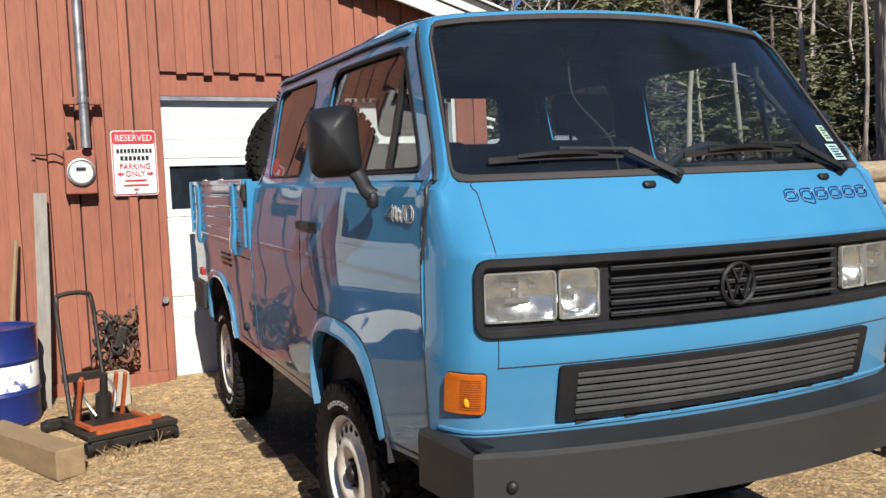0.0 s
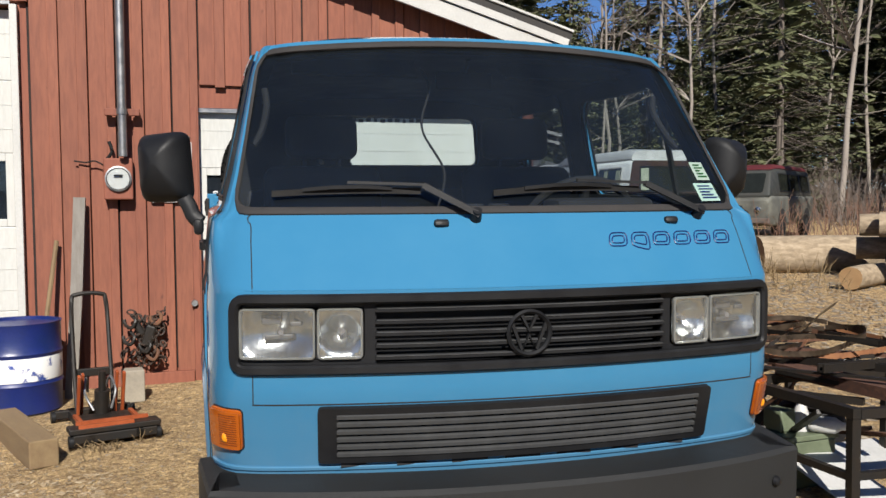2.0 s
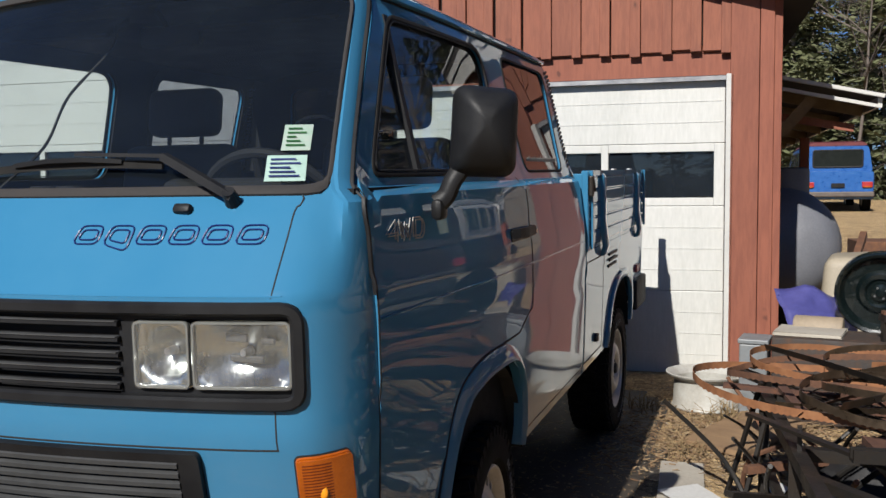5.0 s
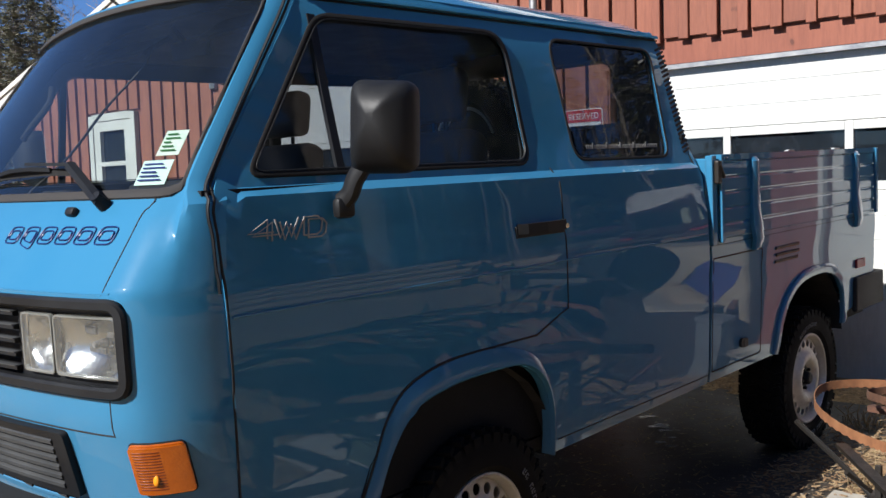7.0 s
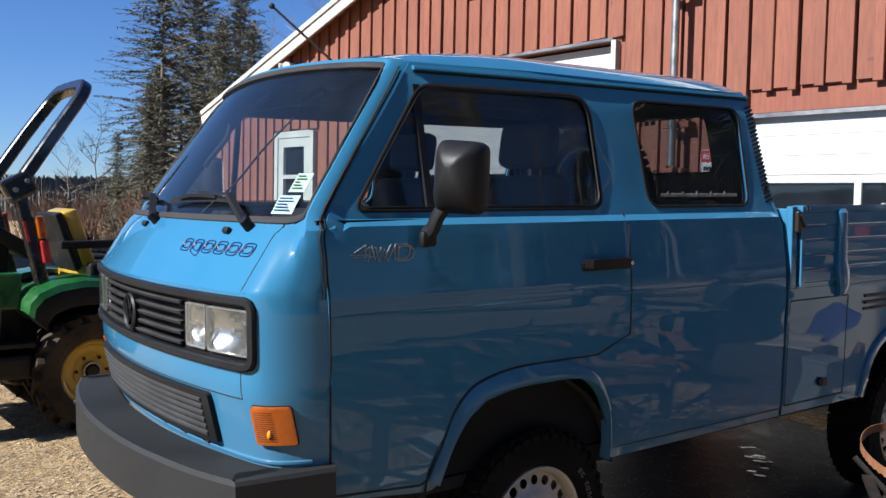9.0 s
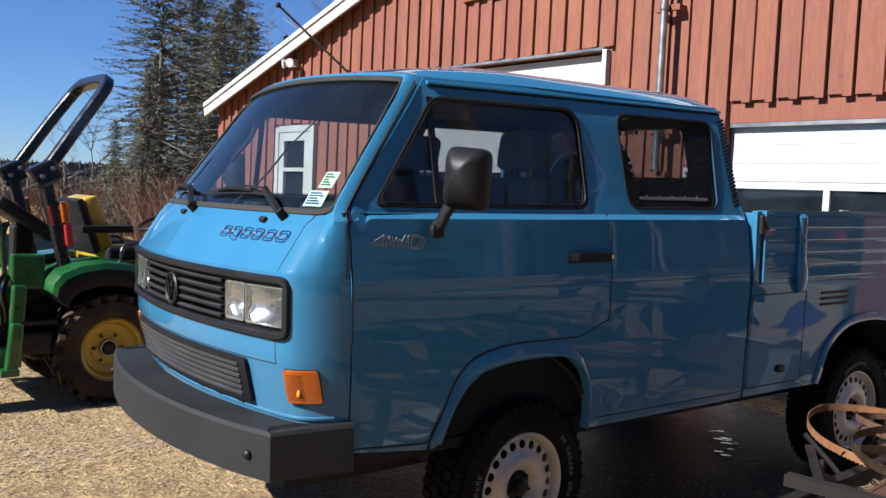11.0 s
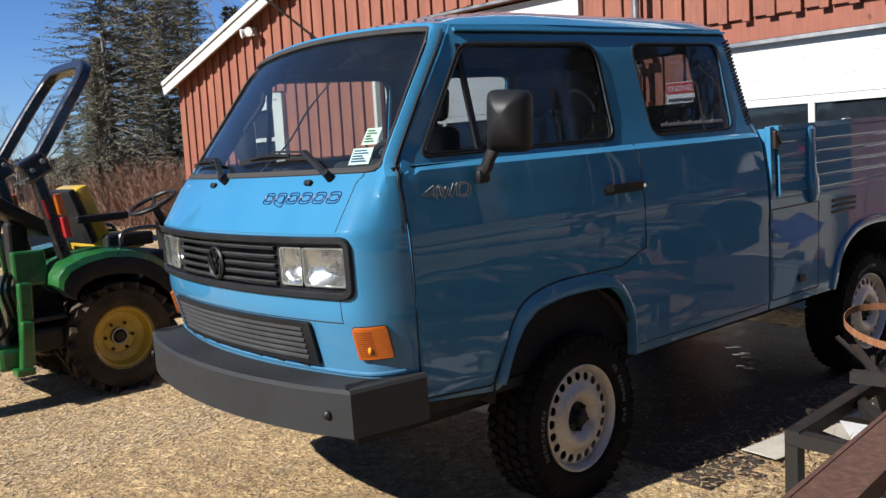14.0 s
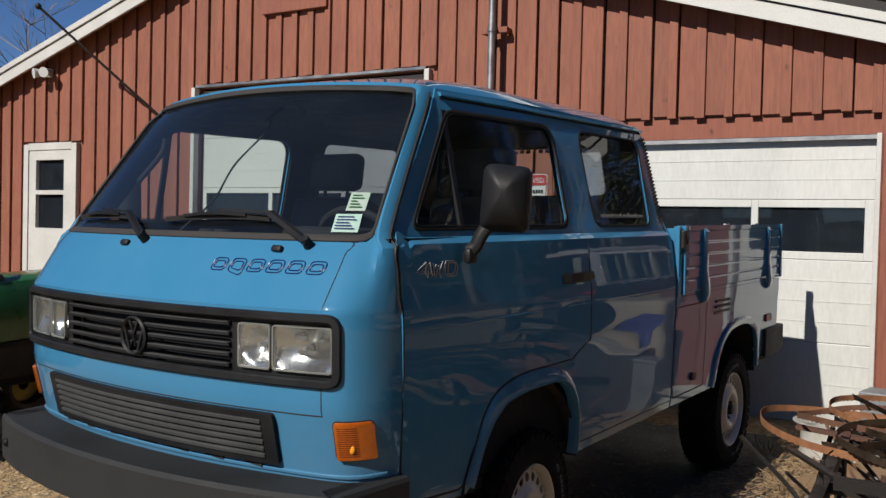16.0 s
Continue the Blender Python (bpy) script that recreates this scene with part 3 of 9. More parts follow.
def garage_door(name, a, b, c, d, panels, window_row, lights):
    ob = tagged(new(name), "white sectional garage door, closed, with a row of dark windows", "door", kind="structure")
    ob.matrix_basis = BARN
    w = b - a
    edges = panels
    for k in range(len(edges) - 1):
        z0, z1 = edges[k] + 0.0015, edges[k + 1] - 0.0015
        bm = bmesh.new()
        if k == window_row:
            m = 0.055
            holes = []
            span = (w - 0.10) / lights
            for q in range(lights):
                x0 = a + 0.05 + q * span + 0.025
                holes.append((x0, x0 + span - 0.05))
            pts = [a + 0.006] + [v for h in holes for v in h] + [b - 0.006]
            for q in range(0, len(pts), 2):
                box(bm, ((pts[q] + pts[q + 1]) / 2, 0.115, (z0 + z1) / 2), (pts[q + 1] - pts[q], 0.045, z1 - z0), bevel=0.004)
            for h in holes:
                for zz, hh in ((z0 + m / 2, m), (z1 - m / 2, m)):
                    box(bm, ((h[0] + h[1]) / 2, 0.115, zz), (h[1] - h[0], 0.045, hh), bevel=0.003)
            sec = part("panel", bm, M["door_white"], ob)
            for h in holes:
                g = bmesh.new()
                box(g, ((h[0] + h[1]) / 2, 0.12, (z0 + z1) / 2), (h[1] - h[0] + 0.01, 0.006, z1 - z0 - 2 * m + 0.01))
                pane = part("pane", g, M["tint"], sec, "dark window pane")
        else:
            box(bm, ((a + b) / 2, 0.115, (z0 + z1) / 2), (w - 0.012, 0.045, z1 - z0), bevel=0.004)
            n = max(2, round((z1 - z0) / 0.16))
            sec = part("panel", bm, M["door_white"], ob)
            bm = bmesh.new()
            for q in range(1, n):
                zz = z0 + (z1 - z0) * q / n
                box(bm, ((a + b) / 2, 0.091, zz), (w - 0.03, 0.003, 0.005))
            part("rib", bm, M["door_white"], sec)
    for x in (a - 0.02, b + 0.02):
        bm = bmesh.new()
        box(bm, (x, 0.0, (c + d) / 2), (0.05, 0.07, d - c), bevel=0.004)
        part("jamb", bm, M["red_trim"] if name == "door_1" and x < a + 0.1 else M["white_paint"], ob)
    return ob


garage_door("door_1", *GARAGE_B, (0.09, 0.68, 1.27, 1.70, 2.13), 2, 3)
garage_door("door_2", *GARAGE_A, (0.05, 0.66, 1.27, 1.80, 2.32, 2.82), 2, 3)
bm = bmesh.new()
lathe(bm, [(0.0, -0.04), (0.022, -0.04), (0.026, -0.02), (0.012, -0.01), (0.012, 0.05), (0.0, 0.05)], 14, "y", closed=False)
knob = part("door_knob", bm, M["galv"], None, smooth=True)
tagged(knob, "dull metal knob at the garage door's edge", "door knob").matrix_basis = BARN @ pose(-1.07, -0.03, 0.68)

# the small white door
man = tagged(new("door_3"), "white half-glazed entry door, shut", "door", kind="structure")
man.matrix_basis = BARN
a, b, c, d = MAN_DOOR
door_sheet = sheet([(a + 0.09, c + 0.02), (b - 0.09, c + 0.02), (b - 0.09, d - 0.08), (a + 0.09, d - 0.08)],
                   [rrect(a + 0.22, 1.32, b - 0.22, 1.72, 0.005, 1), rrect(a + 0.22, 1.77, b - 0.22, 2.13, 0.005, 1)], lambda u, v: (u, 0.02, v), 0.3)
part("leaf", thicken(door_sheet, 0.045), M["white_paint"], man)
for z0, z1 in ((1.32, 1.72), (1.77, 2.13)):
    bm = bmesh.new()
    box(bm, ((a + b) / 2, 0.03, (z0 + z1) / 2), (b - a - 0.42, 0.008, z1 - z0 + 0.02))
    part("pane", bm, M["tint"], man, "dark window pane")
bm = bmesh.new()
box(bm, ((a + b) / 2 + 0.02, 0.0, 1.12), (0.30, 0.03, 0.06), bevel=0.004)
part("letter_slot", bm, surface("old_brass", (0.20, 0.135, 0.065), (0.12, 0.080, 0.040), rough=0.5, metal=0.5), man, "dull brass letter slot")
for x, z, sx_, sz_ in ((a + 0.035, (c + d) / 2, 0.09, d - c), (b - 0.035, (c + d) / 2, 0.09, d - c), ((a + b) / 2, d - 0.03, b - a - 0.16, 0.085)):
    bm = bmesh.new()
    box(bm, (x, -0.005, z), (sx_, 0.06, sz_), bevel=0.004)
    part("casing", bm, M["white_paint"], man)

# ---- the van ----
VAN = pose(0, 0.024, 0, 1.3, 0, 0)
van = thing("pickup_van", "sky-blue double-cab pickup van with dark grey bumper and raised tyres", "van", VAN)

SX_Z = [0.30, 0.45, 0.60, 0.90, 1.15, 1.33, 1.392, 1.412, 1.50, 1.83, 1.90, 1.93]
SX_X = [0.815, 0.84, 0.862, 0.872, 0.870, 0.860, 0.851, 0.820, 0.796, 0.725, 0.70, 0.675]


def half_width(z):
    return lerp_table(z, SX_Z, SX_X)


def side_point(y, z, sign=1, out=0.0):
    x = half_width(z) * (1 - 0.034 * smoothstep(0.15, -0.79, y)) + 0.006 * smoothstep(1.228, 1.222, z) * smoothstep(0.97, 0.99, z)
    return Vector((sign * (x + out), y, z))


PLAN = smooth_path([(-0.841, -0.775, 0), (-0.836, -0.84, 0), (-0.813, -0.922, 0), (-0.757, -0.983, 0), (-0.60, -1.026, 0), (-0.3, -1.068, 0), (0, -1.082, 0),
                    (0.3, -1.068, 0), (0.60, -1.026, 0), (0.757, -0.983, 0), (0.813, -0.922, 0), (0.836, -0.84, 0), (0.841, -0.775, 0)], 8)
PLAN_S = np.concatenate([[0], np.cumsum([(PLAN[k + 1] - PLAN[k]).length for k in range(len(PLAN) - 1)])])
PLAN_S = PLAN_S - PLAN_S[-1] / 2
S_END = float(PLAN_S[-1])
PLAN_X, PLAN_Y = [p.x for p in PLAN], [p.y for p in PLAN]


def s_of(x):
    return float(np.interp(x, PLAN_X, PLAN_S))


def front_point(s, z, out=0.0):
    px, py = float(np.interp(s, PLAN_S, PLAN_X)), float(np.interp(s, PLAN_S, PLAN_Y))
    w = 1 - 0.85 * smoothstep(0.79, 0.848, abs(px))
    lean = 0.64 * min(max(z - 1.207, 0), 0.200) * w
    lean += 0.72 * (max(z - 1.40, 0) if abs(z - 1.40) > 0.05 else (z - 1.35) ** 2 / 0.2)
    lean += 0.22 * max(0.93 - z, 0)
    k = half_width(z) / 0.870
    p = Vector((px * k, py + lean, z))
    if out:
        e = 0.004
        a, b = front_point(s + e, z), front_point(s - e, z)
        c, d = front_point(s, z + e), front_point(s, z - e)
        n = (a - b).cross(c - d).normalized()
        p += n * out
    return p


def ws_top(s):
    return 1.905 + 0.035 * (1 - (s / S_END) ** 2)


# openings in the nose
GRILLE = rrect(s_of(-0.775), 0.990, s_of(0.775), 1.196, 0.035)
LOWER = rrect(s_of(-0.552), 0.750, s_of(0.552), 0.894, 0.012)
WS_B, WS_T = s_of(0.812), s_of(0.822)
ws_pts = [(-WS_B, 1.408), (WS_B, 1.408)]
top = [(WS_T * t, 1.885 + 0.032 * (1 - t * t)) for t in np.linspace(1, -1, 11)]
WINDSCREEN = rounded(ws_pts + top, [0.09, 0.09, 0.07] + [0] * 9 + [0.07], 6)
FRONT = [(-S_END, 0.60), (S_END, 0.60)] + [(s, ws_top(s)) for s in np.linspace(S_END, -S_END, 21)]
bm = sheet(FRONT, [GRILLE, LOWER, WINDSCREEN], front_point, 0.027, 0.012, [[(s, 1.207) for s in np.linspace(-S_END + 0.02, S_END - 0.02, 80)]], True)
nose = part("front_panel", bm, [M["blue"], M["interior"]], van, smooth=30)


def ribbon(loop, place, width, height, material, name, parent, label="", closed=True, out=0.0, smooth=True):
    """A strip with a rounded section that follows a loop on a panel."""
    if closed:
        lp = resample(loop, 0.03)
    else:
        lp = []
        for p, q in zip(loop, loop[1:]):
            p, q = Vector(p), Vector(q)
            k = max(1, int((q - p).length / 0.03))
            lp += [tuple(p.lerp(q, j / k)) for j in range(k)]
        lp.append(tuple(loop[-1]))
    n = len(lp)
    bm = bmesh.new()
    rings = []
    for i in range(n):
        a, b = Vector(lp[i - 1 if closed or i else 0]), Vector(lp[(i + 1) % n if closed or i < n - 1 else i])
        d = (b - a).normalized()
        nrm = Vector((-d.y, d.x))
        p = Vector(lp[i])
        prof = [(-0.5, -0.3), (-0.5, 0.6), (-0.3, 1.0), (0.3, 1.0), (0.5, 0.6), (0.5, -0.3)]
        rings.append([bm.verts.new(place(*(p + nrm * w * width), out + h * height)) for w, h in prof])
    m = 6
    for i in range(n if closed else n - 1):
        r0, r1 = rings[i], rings[(i + 1) % n]
        for k in range(m):
            bm.faces.new((r0[k], r0[(k + 1) % m], r1[(k + 1) % m], r1[k]))
    if not closed:
        bm.faces.new(rings[0])
        bm.faces.new(rings[-1][::-1])
    bmesh.ops.recalc_face_normals(bm, faces=bm.faces)
    return part(name, bm, material, parent, label, smooth=smooth)


def pane(loop, place, out, material, name, parent, label="", step=0.1):
    bm = sheet(loop, [], lambda u, v: place(u, v, out), step)
    ob = part(name, bm, material, parent, label, smooth="all")
    ob.visible_shadow = False
    return ob


screen = pane(WINDSCREEN, front_point, -0.004, M["glass"], "windscreen", van, "clear windscreen")
ribbon(WINDSCREEN, front_point, 0.019, 0.008, M["old_rubber"], "seal", screen, "weathered grey rubber seal")

# grooves drawn by the panel gaps of the nose
gap = M["dark"]
ribbon([(s_of(x), 1.209) for x in np.linspace(-0.74, 0.74, 40)], front_point, 0.003, 0.0012, M["blue"], "crease", nose, closed=False)
ribbon([(s, 0.908) for s in np.linspace(s_of(-0.722), s_of(0.722), 60)], front_point, 0.004, 0.0008, gap, "panel_gap", nose, closed=False)
ribbon([(s, 0.728) for s in np.linspace(-S_END + 0.1, S_END - 0.1, 60)], front_point, 0.012, 0.006, M["blue"], "lip", nose, closed=False)
for sg in (-1, 1):
    ribbon([(sg * p.x, p.y) for p in smooth_path([(0.752, 1.403, 0), (0.746, 1.381, 0), (0.737, 1.368, 0), (0.732, 1.30, 0), (0.728, 1.205, 0)], 4)], front_point, 0.003, 0.0008, gap, "panel_gap", nose, closed=False)
    ribbon([(s_of(sg * 0.72), z) for z in np.linspace(0.988, 0.908, 5)], front_point, 0.003, 0.0008, gap, "panel_gap", nose, closed=False)

# ---- grille ----
grille = part("grille", sheet(GRILLE, [rrect(s_of(-0.755), 1.025, s_of(-0.435), 1.164, 0.015), rrect(s_of(0.435), 1.025, s_of(0.755), 1.164, 0.015), rrect(s_of(-0.405), 1.012, s_of(0.405), 1.172, 0.008)],
                              lambda u, v: front_point(u, v, 0.010 - 0.02), 0.05, 0.02), M["black_plastic"], van, "black plastic grille", smooth=30)
ribbon(rrect(s_of(-0.764), 1.001, s_of(0.764), 1.186, 0.03), front_point, 0.026, 0.016, M["black_plastic"], "surround", grille)
bm = sheet(rrect(s_of(-0.76), 0.995, s_of(0.76), 1.19, 0.03), [], lambda u, v: front_point(u, v, -0.060), 0.08)
part("backing", bm, M["black_plastic"], grille)
for k in range(5):
    z = 1.029 + k * 0.0312
    ribbon([(s, z) for s in np.linspace(s_of(-0.408), s_of(0.408), 24)], lambda u, v, o=0: front_point(u, v, o - 0.014), 0.0125, 0.018, M["black_plastic"], "slat", grille, closed=False)
    # sun's highlight along each slat, painted as a paler strip
    ribbon([(s, z + 0.0052) for s in np.linspace(s_of(-0.404), s_of(0.404), 24)], lambda u, v, o=0: front_point(u, v, o - 0.006), 0.0026, 0.012, M["slat_edge"], "slat_edge", grille, closed=False)
c0 = front_point(0, 1.085, 0.0)
bm = bmesh.new()
lathe(bm, [(0.054, -0.006), (0.061, 0.0), (0.064, 0.012), (0.058, 0.018), (0.052, 0.012), (0.050, -0.006)], 40, "y")
bmesh.ops.transform(bm, matrix=Matrix.Translation(c0) @ Matrix.Rotation(math.pi, 4, "Z"), verts=bm.verts)
emblem = part("emblem", bm, M["black_plastic"], grille, "round black emblem", smooth=True)
bm = bmesh.new()
for pts in ([(-0.021, 0.049), (0.0, 0.006), (0.021, 0.049)], [(-0.047, 0.026), (-0.020, -0.046), (0.0, -0.006), (0.020, -0.046), (0.047, 0.026)]):
    sweep(bm, [c0 + Vector((x, -0.008, z)) for x, z in pts], [(-0.0045, -0.004), (0.0045, -0.004), (0.0045, 0.008), (-0.0045, 0.008)], up=(0, 1, 0))
part("emblem_bar", bm, M["black_plastic"], emblem)


def headlight(x0, x1, sign, round_bowl):
    sa, sb = sorted((s_of(sign * x0), s_of(sign * x1)))
    loop = rrect(sa, 1.028, sb, 1.161, 0.012)
    cs, hw, hh = (sa + sb) / 2, (sb - sa) / 2, 0.0665
    if round_bowl:
        hw = hh = 0.056

    def dish(u, v):
        q = ((u - cs) / hw) ** 2 + ((v - 1.0945) / hh) ** 2
        return front_point(u, v, -0.010 - 0.048 * max(0.0, 1 - q / (1.0 if round_bowl else 1.35)))

    unit = part("headlight", sheet(loop, [], dish, 0.012), M["lamp_bowl"], grille, "chrome and glass headlight", smooth="all")
    ctr = front_point(cs, 1.0945, -0.056)
    bm = bmesh.new()
    cyl(bm, ctr, ctr + Vector((0, -0.028, 0)), 0.010, 0.007, 12)
    part("bulb", bm, M["galv"], unit, "small bulb", smooth=True)
    ribbon(rrect(sa + 0.003, 1.031, sb - 0.003, 1.158, 0.012), lambda u, v, o=0: front_point(u, v, o - 0.004), 0.006, 0.008, M["lamp_edge"], "rim", unit)
    if not round_bowl:
        bm = bmesh.new()
        for dz, dx, wid, hgt in ((-0.012, 0.0, 0.074, 0.013), (0.030, -0.02, 0.05, 0.018), (0.022, 0.045, 0.03, 0.012)):
            box(bm, front_point(cs + dx, 1.0945 + dz, -0.036), (wid, 0.008, hgt), bevel=0.003)
        part("bulb_shield", bm, M["slat_grey"], unit, "dull metal bulb shield")
    glass = pane(loop, front_point, 0.004, M["fluted"], "lens", unit)
    n = 9 if round_bowl else 16
    bm = bmesh.new()
    for k in range(1, n):
        s = sa + (sb - sa) * k / n
        z0, z1 = (1.04, 1.148) if k % 3 else (1.04, 1.112)
        a_, b_ = front_point(s, z0, 0.002), front_point(s, z1, 0.002)
        cyl(bm, a_, b_, 0.0011, seg=5)
    part("flute", bm, M["lens"], glass).visible_shadow = False
    return unit


for sg in (-1, 1):
    headlight(0.562, 0.753, sg, False)
    headlight(0.440, 0.557, sg, True)

# ---- lower grille ----
bm = sheet(rrect(s_of(-0.556), 0.748, s_of(0.566), 0.903, 0.014), [rrect(s_of(-0.505), 0.765, s_of(0.520), 0.885, 0.004)], lambda u, v: front_point(u, v, 0.016), 0.05, 0.03)
vent = part("lower_grille", bm, M["black_plastic"], van, "dark grey louvred radiator grille", smooth=30)
part("backing", sheet(LOWER, [], lambda u, v: front_point(u, v, -0.02), 0.08), M["dark"], vent)
for k in range(6):
    z = 0.7725 + k * 0.0212
    ribbon([(s, z) for s in np.linspace(s_of(-0.507), s_of(0.522), 24)], lambda u, v, o=0: front_point(u, v, o + 0.004), 0.0148, 0.016, M["slat_grey"], "slat", vent, closed=False)
bm = bmesh.new()
for k in range(7):
    box(bm, front_point(-0.45 + k * 0.15, 0.738, -0.0005), (0.10, 0.006, 0.014))
part("slot", bm, M["dark"], vent)

# ---- turn signals ----
for sg in (-1, 1):
    lo, hi = s_of(0.752), s_of(0.821)
    loop = [(sg * a_, b_) for a_, b_ in rrect(lo, 0.785, hi, 0.890, 0.008)]
    ind = part("turn_signal", sheet(loop, [], lambda u, v: front_point(u, v, 0.014), 0.02, 0.012), M["amber"], van, "amber plastic turn signal", smooth=30)
    ribbon(loop, front_point, 0.008, 0.008, M["amber"], "bezel", ind)
    ribbon(loop, front_point, 0.014, 0.003, M["rubber"], "gasket", ind, "thin black rubber gasket")
    for k in range(14):
        z = 0.797 + k * 0.0064
        ribbon([(sg * s, z) for s in np.linspace(lo + 0.008, lo + (hi - lo) * 0.55, 6)], lambda u, v, o=0: front_point(u, v, o + 0.013), 0.0026, 0.0016, M["amber_deep"], "rib", ind, closed=False)
    # bright spot in the lens: the sun's glint modelled as a paler lump
    bm = bmesh.new()
    bmesh.ops.create_icosphere(bm, subdivisions=2, radius=0.013, matrix=Matrix.Translation(front_point(sg * (lo + (hi - lo) * 0.36), 0.818, 0.010)) @ Matrix.Diagonal((1.0, 0.45, 1.2, 1)))
    part("bulb", bm, M["amber_glint"], ind, "bright amber spot, the sun's glint put into its colour", smooth="all")

# ---- sides of the cab ----
A_PILLAR = [(-0.775, 0.615), (-0.785, 1.24), (-0.785, 1.385), (-0.705, 1.50), (-0.405, 1.905)]
ARCH_F = [(-0.405, 0.580), (-0.356, 0.700), (-0.302, 0.778), (-0.223, 0.833), (-0.094, 0.857), (0.07, 0.861), (0.178, 0.851), (0.251, 0.813), (0.297, 0.754), (0.317, 0.678), (0.322, 0.540)]
FLARE_F = [(-0.440, 0.600), (-0.389, 0.704), (-0.346, 0.800), (-0.288, 0.866), (-0.208, 0.900), (-0.094, 0.919), (0.07, 0.921), (0.190, 0.893), (0.266, 0.846), (0.316, 0.768), (0.337, 0.678), (0.342, 0.540)]
FLARE_IN = [ARCH_F[0]] + ARCH_F[1:3] + [(-0.26, 0.810)] + ARCH_F[3:]
CAB = [(-0.77, 0.60)] + A_PILLAR[1:] + [(1.285, 1.915), (1.345, 1.42), (1.355, 1.09), (1.355, 0.545)] + [(0.322, 0.540)] + ARCH_F[::-1][1:] + [(-0.425, 0.567), (-0.461, 0.566)]
DOOR_WIN = rounded([(-0.665, 1.437), (0.335, 1.437), (0.335, 1.838), (-0.385, 1.832)], [0.035, 0.06, 0.09, 0.05], 6)
REAR_WIN = rounded([(0.578, 1.440), (1.183, 1.440), (1.205, 1.842), (0.562, 1.838)], [0.06, 0.06, 0.06, 0.06], 6)
DOOR_GAP = [(-0.775, 0.62), (-0.782, 1.24), (-0.78, 1.39), (-0.69, 1.535), (-0.445, 1.872)]
DOOR_GAP2 = [(0.41, 1.885), (0.425, 1.42), (0.415, 0.985), (0.258, 0.926)]


def arch_flare(inner, outer, sign, parent):
    """The pressed flare round a wheel opening: flush at its outer edge, standing out and turned in at the opening."""
    a = smooth_path([(p, q, 0) for p, q in inner], 4)
    b = smooth_path([(p, q, 0) for p, q in outer], 4)
    bm = bmesh.new()
    rows = []
    for p, q in zip(a, b):
        rows.append([bm.verts.new(side_point(*(q.lerp(p, t).xy), sign, o)) for t, o in ((-0.04, -0.004), (0.0, 0.003), (0.25, 0.009), (0.7, 0.017), (0.92, 0.018), (1.0, 0.014), (1.02, -0.03))])
    for r0, r1 in zip(rows, rows[1:]):
        for k in range(len(r0) - 1):
            bm.faces.new((r0[k], r0[k + 1], r1[k + 1], r1[k]) if sign > 0 else (r1[k], r1[k + 1], r0[k + 1], r0[k]))
    bmesh.ops.recalc_face_normals(bm, faces=bm.faces)
    part("wheel_arch", bm, M["blue"], parent, smooth=40)


def arch_lip(points, sign, parent):
    line = [(p.x, p.y) for p in smooth_path([(a_, b_, 0) for a_, b_ in points], 4)]
    ribbon(line, lambda u, v, o=0: side_point(u, v, sign, o), 0.045, 0.016, M["blue"], "wheel_arch", parent, closed=False)


